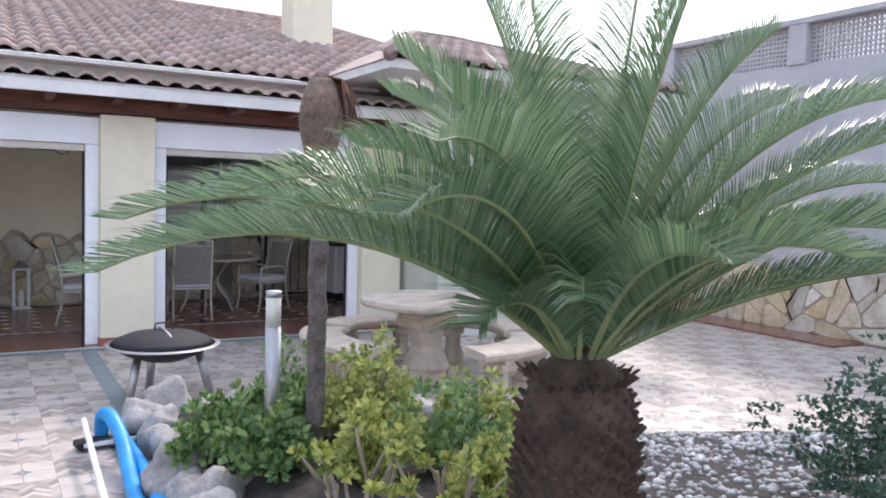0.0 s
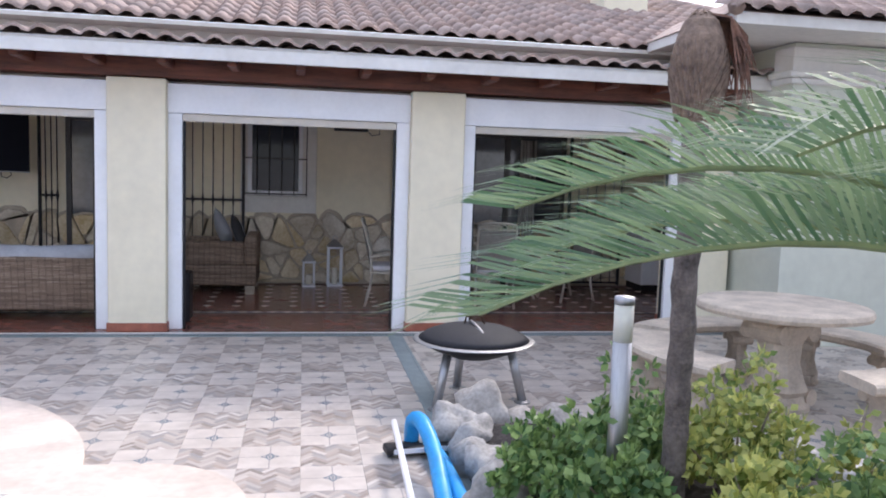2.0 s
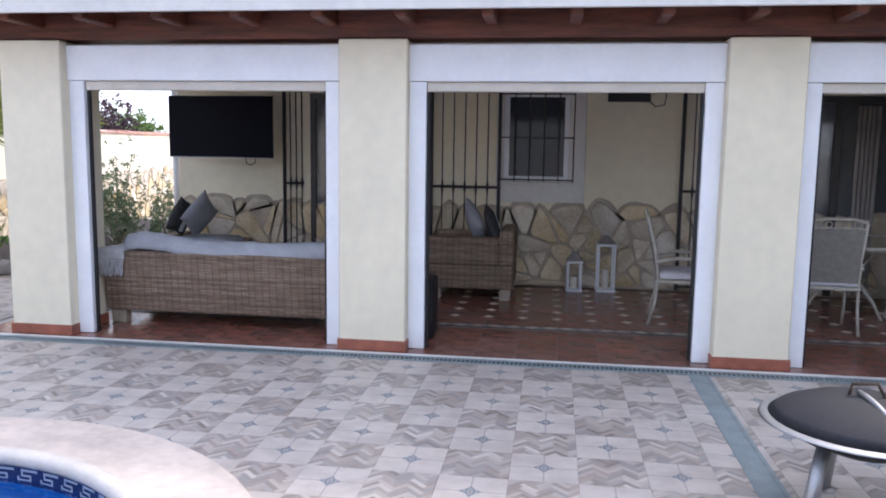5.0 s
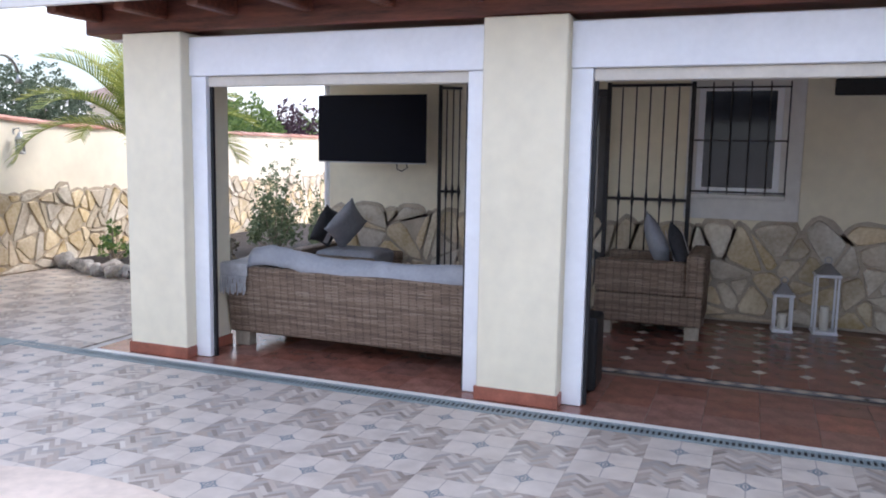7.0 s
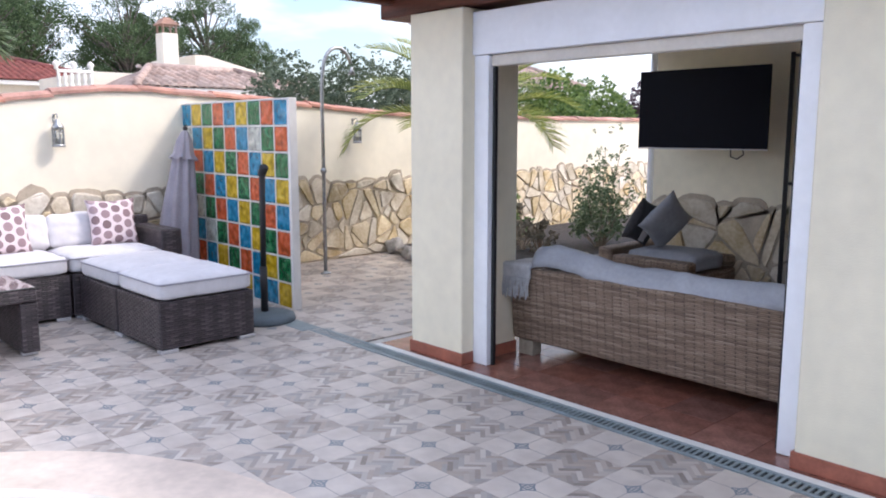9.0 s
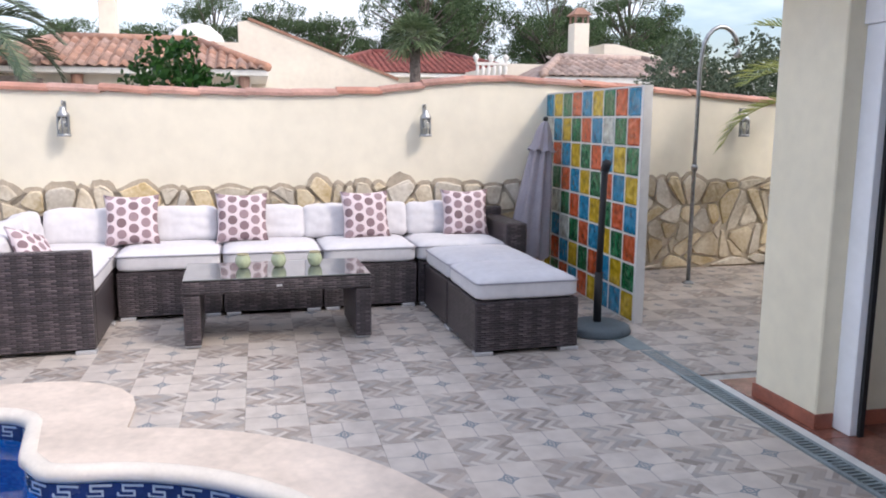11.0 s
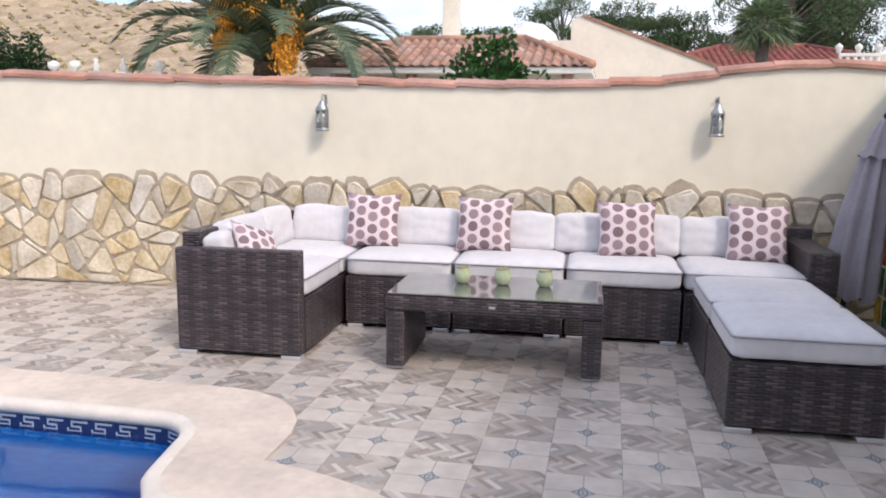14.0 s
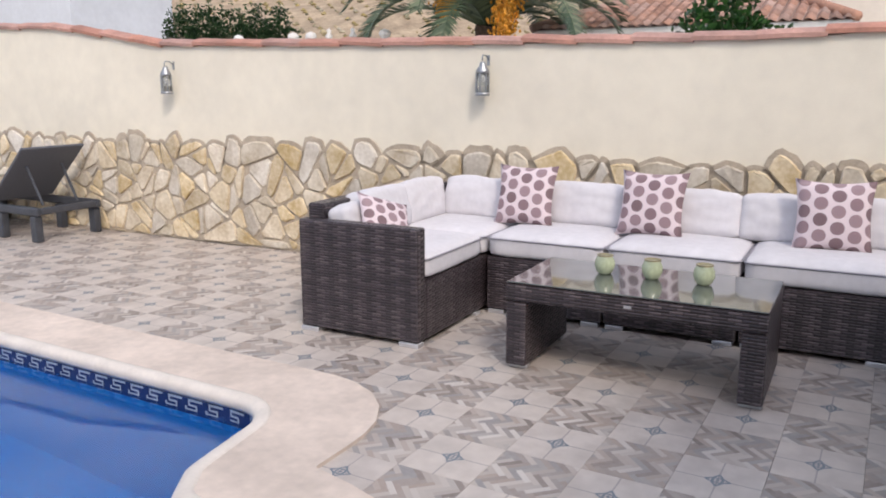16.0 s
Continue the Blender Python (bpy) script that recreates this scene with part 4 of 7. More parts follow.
sofa_module(3.88, 1.03, DEPTH, True, "dark brown wicker sofa corner module with one arm", arm=1)
seat_cushion(lab, 0.82, DEPTH - 0.09, 0.16, at_lounge(3.78, -0.445, 0.402), 7)


def back_cushion(x, y, w, turn, seed, lean=-13, h=0.315):
    p = LOUNGE @ Vector((x, y, 0.555))
    t = thing("back_cushion", pose(*p, 0, 0, 91.6 + turn) @ pose(0, 0, 0, lean, 0, 0), "plump light grey back cushion with creases", "cushion", "back cushions")
    bm = rounded_pad(w, 0.17, h, 0.044, 0.004, 0.012, seed, 16)
    for v in bm.verts:               # stuffed fuller in the middle, slack at the corners
        u, q = v.co.x / (w / 2), (v.co.z - h / 2) / (h / 2)
        v.co.y += math.copysign(0.024 * max(0, 1 - u * u) * max(0, 1 - q * q), v.co.y)
        v.co.y += 0.014 * noise.noise(Vector((u * 3 + seed * 3.7, q * 2.2, seed)))
        v.co.z -= 0.012 * abs(u) ** 4 * (q > 0) - 0.008 * noise.noise(Vector((u * 2.4 + seed, 1.7, 0))) * (q > 0)
    part("pad", bm, M_CUSH, t, smooth=True)
    return t


back_cushion(0.58, -0.17, 0.76, 0, 1)
for k, (x, w) in enumerate(((1.30, 0.70), (2.03, 0.78), (2.66, 0.50), (3.14, 0.50), (3.72, 0.68))):
    back_cushion(x, -0.17, w, 0, 4 + k)
for k, y in enumerate((-0.45, -1.02)):
    back_cushion(0.15, y, 0.60, 90, 12 + k)
back_cushion(0.20, -1.43, 0.34, 90, 15, -14, 0.26)
pl = "white throw pillow printed with mauve polka dots"
for k, (x, y, turn, lean) in enumerate(((0.94, -0.33, 3, -16), (1.86, -0.33, -4, -17), (2.97, -0.34, 5, -15), (3.93, -0.33, -3, -16))):
    p = LOUNGE @ Vector((x, y, 0.775))
    throw_pillow(0.46, 0.17, M_POLKA, pose(*p, 0, 0, 91.6 + turn) @ pose(0, 0, 0, lean, 0, (-2, 2, 1, -1)[k]), pl, seed=k)
p = LOUNGE @ Vector((0.40, -1.40, 0.69))
throw_pillow(0.40, 0.13, M_POLKA, pose(*p, 0, 0, 91.6 + 62) @ pose(0, 0, 0, -38, 18, 0), "white polka-dot pillow leaning askew on the sofa arm", seed=9)

# two footstools pushed against the seats
for k, (y, hgt) in enumerate(((-1.17, 0.36), (-1.96, 0.36))):
    t = thing("footstool", at_lounge(3.80, y - 0.07), "dark brown wicker footstool with grey cushion", "footstool", "wicker footstools")
    part("base", box(-0.39, -0.385, 0.03, 0.39, 0.385, 0.39, 0.012, 2), M_WICKER, t)
    for sx in (-1, 1):
        for sy in (-1, 1):
            foot(0.14, 0.07, sx * 0.325, sy * 0.355, t)
    seat_cushion(lab, 0.77, 0.765, 0.155, at_lounge(3.80, y - 0.07, 0.392), 20 + k)

# coffee table with a clear glass top
M_TABLEGLASS = mat("smoked_table_glass", (0.10, 0.11, 0.10), 0.04, var=0.03, spec=0.9, coat=0.6)
tb = thing("coffee_table", at_lounge(2.10, -1.43), "dark brown wicker coffee table with reflective glass top", "coffee table")
tw, td, th = 1.36, 0.70, 0.50
part("apron", box(-tw / 2, -td / 2, th - 0.10, tw / 2, td / 2, th, 0.01, 2), M_WICKER, tb)
for sx in (-1, 1):
    x0 = sx * (tw / 2 - 0.12)
    part("leg", box(min(x0, sx * tw / 2), -td / 2, 0.028, max(x0, sx * tw / 2), td / 2, th - 0.101, 0.01, 2), M_WICKER, tb)
    for sy in (-1, 1):
        foot(0.11, 0.05, sx * (tw / 2 - 0.06), sy * (td / 2 - 0.07), tb)
part("tabletop", box(-tw / 2 + 0.003, -td / 2 + 0.003, th + 0.002, tw / 2 - 0.003, td / 2 - 0.003, th + 0.010, 0.003), M_TABLEGLASS, tb, "dark reflective glass top")
part("badge", box(-0.02, -td / 2 - 0.003, th - 0.06, 0.02, -td / 2 - 0.0005, th - 0.045), M_ALU, tb, "small metal maker's plate")
M_RIMG = mat("dull_gold_rim", (0.42, 0.37, 0.22), 0.3, metal=0.6, var=0.1)
M_LIME = mat("lime_glazed_glass", (0.52, 0.58, 0.38), 0.15, var=0.12, scale=8, coat=0.5)
for x in (-0.25, 0.02, 0.30):
    h = at_lounge(2.10 + x, -1.36, th + 0.0105)
    t = thing("candle_holder", h, "round lime green glass candle holder", "candle holder", "candle holders on the table")
    part("bowl", lathe([(0.032, 0.0), (0.045, 0.012), (0.058, 0.045), (0.057, 0.075), (0.045, 0.098), (0.044, 0.106), (0.038, 0.106), (0.036, 0.085)], 24), M_LIME, t, smooth=True)
    part("rim", lathe([(0.0455, 0.104), (0.047, 0.108), (0.0455, 0.112), (0.037, 0.112), (0.037, 0.106)], 24), M_RIMG, t, "dull gold rim", smooth=True)

# ---- coloured glass-block screen ----
GB = {"B": rippled_glass("blue_block_glass", (0.02, 0.30, 0.52)), "Y": rippled_glass("amber_block_glass", (0.72, 0.50, 0.02)), "G": rippled_glass("green_block_glass", (0.02, 0.20, 0.07)), "R": rippled_glass("orange_block_glass", (0.72, 0.14, 0.04)), "W": rippled_glass("clear_block_glass", (0.66, 0.68, 0.62))}
ROWS = ("BYGRBYGRB", "WBYGRBWGR", "GRBYGRBYG", "WGRBYGRBY", "BWGRBYGRB", "RBWGRBYGR", "GRBYGRBYG", "YGRBRYBBY")
GP = 0.2405
screen = tagged(new("glass_block_screen"), "free-standing screen of red, blue, yellow and green glass blocks", "glass block screen")
screen.matrix_world = pose(-4.66, 0.065, 0, 0, 0, 0)
core = bmesh.new()
for i in range(10):
    x = -i * GP
    box(x - 0.007, 0.002, 0.0, x + 0.007, 0.078, 8 * GP, 0, 1, core)
for j in range(9):
    z = j * GP
    box(-9 * GP - 0.007, 0.004, max(z - 0.007, 0.0), 0.007, 0.076, z + 0.007, 0, 1, core)
part("joint_grid", core, M_PLASTER, screen, "white mortar joints")
part("end_cap", box(0.008, 0.0, 0.0, 0.035, 0.08, 8 * GP + 0.007, 0.003), M_PLASTER, screen, "white plaster end strip")
blk = bmesh.new()
box(-GP / 2 + 0.009, 0.0, -GP / 2 + 0.009, GP / 2 - 0.009, 0.08, GP / 2 - 0.009, 0.012, 2, blk)
blocks = {c: mesh_of(blk.copy(), "glass_block", m) for c, m in GB.items()}
blk.free()
for j, row in enumerate(ROWS):
    for i, c in enumerate(row[::-1]):
        o = new("glass_block", blocks[c])
        o.parent = screen
        o.location = (-(i + 0.5) * GP, 0.0, (7.5 - j) * GP)

# ---- porch: wall openings, doors, gates, window ----
def gate(x0, x1, y, turn, label):
    """A wrought-iron barred gate leaf with spindles swollen at mid height."""
    t = thing("iron_gate", pose(x0, y, 0, 0, 0, turn), label, "gate", "iron gates", "")
    w = x1 - x0
    for x in (0.02, w - 0.02):
        part("post", box(x - 0.02, -0.02, 0.02, x + 0.02, 0.02, 2.32, 0.003), M_IRON, t)
    for z in (0.06, 1.17, 2.29):
        part("rail", box(0.041, -0.008, z - 0.015, w - 0.041, 0.008, z + 0.015, 0.002), M_IRON, t)
    nb = max(3, round(w / 0.17))
    for k in range(nb):
        x = 0.02 + (k + 1) * (w - 0.04) / (nb + 1)
        part("spindle", lathe([(0.007, 0.076), (0.007, 1.08), (0.010, 1.11), (0.019, 1.17), (0.010, 1.23), (0.007, 1.26), (0.007, 2.27)], 8, at=(x, -0.02, 0)), M_IRON, t, smooth=True)
    return t


gate(-1.62, -1.30, 3.30, 25, "black wrought-iron gate leaf standing half open")
gate(0.20, 1.05, 3.31, 0, "black wrought-iron gate leaf folded back against the wall")
gate(3.10, 3.88, 3.31, 0, "black wrought-iron gate leaf folded back against the wall")
gate(5.74, 6.60, 3.31, 0, "black wrought-iron gate leaf folded back against the wall")
M_CURTAIN = mat("pale_curtain", (0.40, 0.38, 0.36), 0.9, var=0.1, scale=4)
M_DPANE = mat("door_glass_over_grey_blinds", (0.10, 0.11, 0.125), 0.05, var=0.15, scale=2, spec=0.8)
M_DFRAME = mat("dark_door_frame", (0.05, 0.045, 0.045), 0.4, var=0.15)
for k, (x0, x1) in enumerate(((-1.29, 0.19), (3.90, 5.70))):
    d = tagged(new("door_%d" % (k + 1)), "dark glazed sliding patio door with drawn pale curtains", "patio door", "", "structure")
    mid = (x0 + x1) / 2
    for a, b in ((x0, x0 + 0.07), (mid - 0.04, mid + 0.04), (x1 - 0.07, x1)):
        part("stile", box(a, BY - 0.04, 0.01, b, BY - 0.003, 2.18, 0.004), M_DFRAME, d)
    part("top_rail", box(x0, BY - 0.045, 2.181, x1, BY - 0.003, 2.26, 0.004), M_DFRAME, d)
    for a, b in ((x0 + 0.071, mid - 0.041), (mid + 0.041, x1 - 0.071)):
        part("pane", box(a, BY - 0.016, 0.011, b, BY - 0.008, 2.18), M_DPANE, d, "dark reflecting glass")
    cb = bmesh.new()
    for q in range(5):
        xx = x0 + 0.62 * (x1 - x0) + q * 0.05
        tube([(xx, BY - 0.03, 0.05), (xx, BY - 0.03, 2.15)], 0.022, 6, cb)
    part("curtain", cb, M_CURTAIN, d, "gathered pale curtain", smooth=True)

win = tagged(new("window_1"), "dark window with white surround, sill and iron bars", "window", "", "structure")
part("surround", box(0.985, BY - 0.022, 1.00, 2.03, BY - 0.001, 2.36, 0.005), M_PLASTER, win, "white plaster surround")
part("frame", box(1.08, BY - 0.032, 1.25, 1.84, BY - 0.0225, 2.28, 0.004), M_WHITE, win)
part("pane", box(1.14, BY - 0.037, 1.31, 1.78, BY - 0.0325, 2.23), M_GLASSD, win, "dark glass")
part("sill", box(1.02, BY - 0.10, 1.205, 1.90, BY - 0.0225, 1.245, 0.006), M_PLASTER, win)
for z in (1.27, 1.76, 2.26):
    part("bar", box(1.03, BY - 0.125, z - 0.008, 1.90, BY - 0.11, z + 0.008), M_IRON, win)
for k in range(6):
    x = 1.04 + k * 0.17
    part("bar", lathe([(0.007, 1.25), (0.007, 2.31)], 8, at=(x, BY - 0.138, 0)), M_IRON, win)

dpipe = solid("downpipe", tube([(-3.075, BY + 0.03, 0.001), (-3.075, BY + 0.03, 2.44)], 0.035, 12), M_WHITE, "white rainwater pipe at the corner of the porch wall", "downpipe", smooth=True)

# television on an arm
M_SCREEN = mat("black_screen", (0.004, 0.005, 0.011), 0.4, var=0.1, scale=2, spec=0.08)
tv = thing("television", pose(-2.24, 2.9, 1.48, 0, 0, 0), "large switched-off black flat television on a wall arm", "television")
part("screen", box(-0.645, -0.002, 0.0, 0.645, 0.012, 0.715, 0.004), M_SCREEN, tv)
part("back_case", box(-0.60, 0.013, 0.05, 0.60, 0.06, 0.66, 0.01), M_BLACK, tv)
part("bezel", box(-0.645, -0.006, -0.012, 0.645, 0.012, -0.001, 0.002), M_STEEL, tv, "thin silver lower bezel")
part("wall_arm", box(0.0, 0.061, 0.30, 0.08, 0.498, 0.38, 0.006), M_IRON, tv)
part("cable", tube([(0.3, 0.02, 0.0), (0.30, 0.03, -0.07), (0.36, 0.03, -0.09), (0.42, 0.03, -0.05), (0.40, 0.03, 0.03)], 0.006, 6), M_BLACK, tv, smooth=True)
heater = thing("wall_heater", pose(2.5, BY - 0.002, 2.18), "narrow black infrared heater high on the wall", "heater")
part("case", box(-0.24, -0.09, 0.0, 0.24, -0.03, 0.15, 0.01), M_BLACK, heater)
part("bracket", box(-0.05, -0.029, 0.04, 0.05, 0.0, 0.11), M_IRON, heater)
part("cable", tube([(0.22, -0.04, 0.02), (0.30, -0.03, -0.05), (0.40, -0.03, -0.03), (0.42, -0.03, 0.08), (0.36, -0.03, 0.16)], 0.006, 6), M_BLACK, heater, smooth=True)

# ---- porch: kubu wicker seats ----
M_GREYPAD = mat("slate_grey_cushion", (0.32, 0.33, 0.36), 0.95, var=0.1, scale=4, bump=0.3, bscale=12)
M_THROW = mat("pale_blue_grey_throw", (0.37, 0.38, 0.41), 0.95, var=0.08, scale=6, bump=0.4, bscale=70)
M_FRINGE = mat("pale_grey_fringed_wool", (0.46, 0.46, 0.47), 0.95, var=0.16, scale=8, bump=0.4, bscale=60)
M_CHAR = mat("charcoal_cushion", (0.05, 0.05, 0.055), 0.95, var=0.2, scale=5)
M_LEGW = mat("bleached_wood_leg", (0.42, 0.36, 0.28), 0.7, var=0.15, scale=6)
so = thing("wicker_sofa", pose(-2.32, 0.50, 0), "brown kubu wicker sofa, seen from its woven back", "sofa")
SL = 2.28
bm = bmesh.new()
box(0, 0, 0.12, SL, 0.14, 0.66, 0.03, 3, bm)
for v in bm.verts:                       # the back leans out and sags a little between its ends
    if v.co.z > 0.5:
        v.co.y -= 0.05
        v.co.z += 0.03 * math.cos(v.co.x / SL * math.pi * 2) * 0.5
part("back_panel", bm, M_KUBU, so)
part("seat_base", box(0.02, 0.141, 0.12, SL - 0.02, 0.92, 0.36, 0.02, 2), M_KUBU, so)
for x0 in (0.0, SL - 0.22):
    part("armrest", box(x0, 0.142, 0.361, x0 + 0.22, 0.92, 0.60, 0.03, 3), M_KUBU, so)
for x in (0.10, SL - 0.12):
    for y in (0.09, 0.82):
        part("leg", box(x - 0.07, y - 0.05, 0.0, x + 0.07, y + 0.05, 0.12, 0.006), M_LEGW, so)
bm = bmesh.new()
nx, ny = 60, 10
rows = []
for i in range(nx + 1):
    x = 0.22 + (SL - 0.28) * i / nx
    row = []
    for j in range(ny + 1):
        f = j / ny
        a = f * math.pi
        wave = 0.03 * noise.noise(Vector((x * 2.3, 0.0, 4.0))) + 0.012 * noise.noise(Vector((x * 9, f * 2, 1.0))) + 0.065 * math.exp(-((x - 0.36) / 0.22) ** 2)
        y = 0.06 - 0.105 * math.cos(a) + 0.01 * noise.noise(Vector((x * 4, f * 3, 0)))
        z = 0.63 + wave + 0.13 * math.sin(a) + (-0.01 if f < 0.5 else -0.06) * (1 - math.sin(a)) + 0.02
        row.append(bm.verts.new((x, y, z)))
    rows.append(row)
for a, b in zip(rows, rows[1:]):
    for k in range(ny):
        bm.faces.new((a[k], b[k], b[k + 1], a[k + 1]))
bmesh.ops.recalc_face_normals(bm, faces=bm.faces[:])
th = solid("throw_blanket", bm, M_THROW, "pale blue-grey throw draped over the sofa back", "blanket", "", "", True, pose(-2.32, 0.50, 0))
mod = th.modifiers.new("thick", "SOLIDIFY")
mod.thickness = 0.02
bl = thing("fringed_throw", pose(-2.32, 0.50, 0), "pale grey fringed throw hanging over the sofa arm", "blanket")
bm = bmesh.new()
box(-0.025, -0.075, 0.672, 0.24, 0.60, 0.70, 0.012, 2, bm)
box(-0.025, -0.085, 0.59, 0.235, -0.062, 0.695, 0.01, 2, bm)
for v in bm.verts:
    v.co.z += 0.02 * noise.noise(v.co * 7) - 0.03 * max(0, v.co.y - 0.1)
part("cloth", bm, M_FRINGE, bl)
fr = bmesh.new()
rnd = random.Random(8)
for k in range(26):
    x = -0.02 + 0.245 * k / 25
    tube([(x, -0.076, 0.60), (x + rnd.uniform(-0.006, 0.006), -0.085, 0.55), (x + rnd.uniform(-0.014, 0.014), -0.085 + rnd.uniform(-0.012, 0.006), 0.48 - rnd.uniform(0, 0.04))], 0.005, 5, fr)
part("fringe", fr, M_FRINGE, bl, "knotted fringe")


def armchair(m, label, arm=0.68, back=0.76):
    """A deep wicker armchair; its back is at local +x, the side at local -y faces the garden."""
    t = thing("wicker_armchair", m, label, "armchair", "kubu armchairs")
    part("seat_base", box(-0.95, 0.0, 0.12, -0.01, 0.86, 0.38, 0.02, 2), M_KUBU, t)
    part("backrest", box(-0.16, 0.0, 0.381, 0.0, 0.86, back, 0.03, 3), M_KUBU, t)
    for y in (0.0, 0.70):
        part("armrest", box(-0.95, y, 0.381, -0.161, y + 0.16, arm, 0.03, 3), M_KUBU, t)
    for x in (-0.85, -0.09):
        for y in (0.08, 0.78):
            part("leg", box(x - 0.06, y - 0.05, 0, x + 0.06, y + 0.05, 0.12, 0.006), M_LEGW, t)
    return t


armchair(pose(1.28, 2.28, 0), "brown kubu wicker armchair turned sideways with pillows")
armchair(pose(-2.92, 3.20, 0, 0, 0, 180), "low brown kubu wicker seat piled with grey pillows", 0.50, 0.56)
for i, (x, y, s) in enumerate(((0.72, 2.72, 1), (-2.36, 2.78, -1))):
    t = thing("seat_cushion", pose(x, y, 0.385), "slate grey armchair seat cushion", "cushion", "armchair cushions")
    part("pad", rounded_pad(0.72, 0.52, 0.15, 0.05, 0.02, 0.008, 30 + i), M_GREYPAD, t, smooth=True)
    throw_pillow(0.46, 0.16, M_GREYPAD, pose(x + s * 0.10, y - 0.02, 0.80, 0, 0, 90) @ pose(0, 0, 0, -s * 26, 38, 0), "slate grey velvet throw pillow tipped on its corner", seed=i, group="porch pillows")
    b = throw_pillow(0.42, 0.14, M_CHAR, pose(x + s * 0.30, y - 0.08, 0.78, 0, 0, 90) @ pose(0, 0, 0, -s * 20, 18, 0), "charcoal throw pillow with a white stripe", seed=5 + i, group="porch pillows")
    sb = bmesh.new()
    for yy in (-0.072, 0.068):
        box(-0.045, yy, -0.17, 0.045, yy + 0.006, 0.17, 0.002, 1, sb)
    part("stripe", sb, M_CUSH, b, "white stripe")

# storage box and lanterns
bx = thing("speaker_cabinet", pose(0.60, 0.44, 0), "tall black speaker cabinet beside the opening frame", "speaker")
part("cabinet", box(0, 0, 0.01, 0.10, 0.26, 0.52, 0.01), M_BLACK, bx)
part("grille", box(0.101, 0.02, 0.03, 0.106, 0.24, 0.50, 0.002), M_IRON, bx)
M_CLEAR = mat("lantern_glass", (0.75, 0.78, 0.78), 0.08, var=0.02, trans=0.9)
M_CANDLE = mat("ivory_candle", (0.80, 0.76, 0.66), 0.6, var=0.04)
for x, y, w, h in ((2.30, 3.18, 0.20, 0.56), (1.94, 3.10, 0.165, 0.36)):
    t = thing("floor_lantern", pose(x, y, 0, 0, 0, 4), "white metal floor lantern with glass sides and candle", "lantern", "floor lanterns")
    part("base", box(-w / 2 - 0.01, -w / 2 - 0.01, 0.0, w / 2 + 0.01, w / 2 + 0.01, 0.03, 0.006), M_WHITE, t)
    for sx in (-1, 1):
        for sy in (-1, 1):
            part("post", box(sx * (w / 2 - 0.01) - 0.01, sy * (w / 2 - 0.01) - 0.01, 0.031, sx * (w / 2 - 0.01) + 0.01, sy * (w / 2 - 0.01) + 0.01, h - 0.03, 0.002), M_WHITE, t)
    part("top", box(-w / 2 - 0.01, -w / 2 - 0.01, h - 0.029, w / 2 + 0.01, w / 2 + 0.01, h, 0.006), M_WHITE, t)
    part("roof", prism([(-w / 2, -w / 2), (w / 2, -w / 2), (w / 2, w / 2), (-w / 2, w / 2)], h + 0.001, h + 0.09, top_inset=0.75), M_STEEL, t)
    part("ring", tube([(0.03 * math.cos(a), 0, h + 0.12 + 0.03 * math.sin(a)) for a in np.linspace(0, 2 * math.pi, 13)], 0.005, 6, cap=False), M_STEEL, t)
    part("candle", lathe([(0.04, 0.032), (0.04, h * 0.45), (0.0, h * 0.45)], 16), M_CANDLE, t, "ivory pillar candle")

# ---- porch: dining set and kitchen ----
M_CREAMIRON = mat("cream_painted_iron", (0.62, 0.58, 0.50), 0.45, var=0.12, scale=12)
M_SLING = mat("taupe_sling_fabric", (0.30, 0.28, 0.25), 0.9, var=0.1, scale=20)


def dining_chair(m, label):
    t = thing("dining_chair", m, label, "dining chair", "dining chairs")
    for s in (-1, 1):
        part("back_leg", tube([(s * 0.24, 0.30, 0), (s * 0.235, 0.24, 0.22), (s * 0.235, 0.22, 0.44), (s * 0.235, 0.25, 0.70), (s * 0.235, 0.34, 1.02)], 0.015, 8), M_CREAMIRON, t, smooth=True)
        part("front_leg", tube([(s * 0.25, -0.27, 0), (s * 0.245, -0.22, 0.22), (s * 0.245, -0.24, 0.43), (s * 0.25, -0.22, 0.62)], 0.015, 8), M_CREAMIRON, t, smooth=True)
        part("armrest", tube([(s * 0.25, 0.24, 0.60), (s * 0.275, 0.05, 0.645), (s * 0.275, -0.18, 0.635), (s * 0.25, -0.24, 0.60)], 0.017, 8), M_CREAMIRON, t, smooth=True)
    part("back_sling", box(-0.22, 0.0, 0.0, 0.22, 0.008, 0.50, 0.003), M_SLING, t, "taupe woven sling back").matrix_local = pose(0, 0.235, 0.47, -12)
    tr = bmesh.new()
    tube([(-0.235, 0.345, 1.03), (-0.1, 0.355, 1.055), (0.1, 0.355, 1.055), (0.235, 0.345, 1.03)], 0.015, 8, tr)
    tube([(-0.235, 0.325, 0.97), (0.235, 0.325, 0.97)], 0.009, 6, tr)
    for k in range(5):
        cx = -0.16 + 0.08 * k
        tube([(cx + 0.03 * math.cos(a), 0.337, 1.005 + 0.026 * math.sin(a)) for a in np.linspace(0, 2 * math.pi, 11)], 0.006, 5, tr, cap=False)
    part("top_rail", tr, M_CREAMIRON, t, "scrolled cream top rail", smooth=True)
    part("seat_frame", box(-0.25, -0.25, 0.40, 0.25, 0.25, 0.43, 0.008), M_CREAMIRON, t)
    part("seat_pad", rounded_pad(0.48, 0.48, 0.07, 0.03, 0.012, 0.005, 3).copy(), M_CUSH, t, "pale tied seat pad", smooth=True).location = (0, 0, 0.431)
    return t


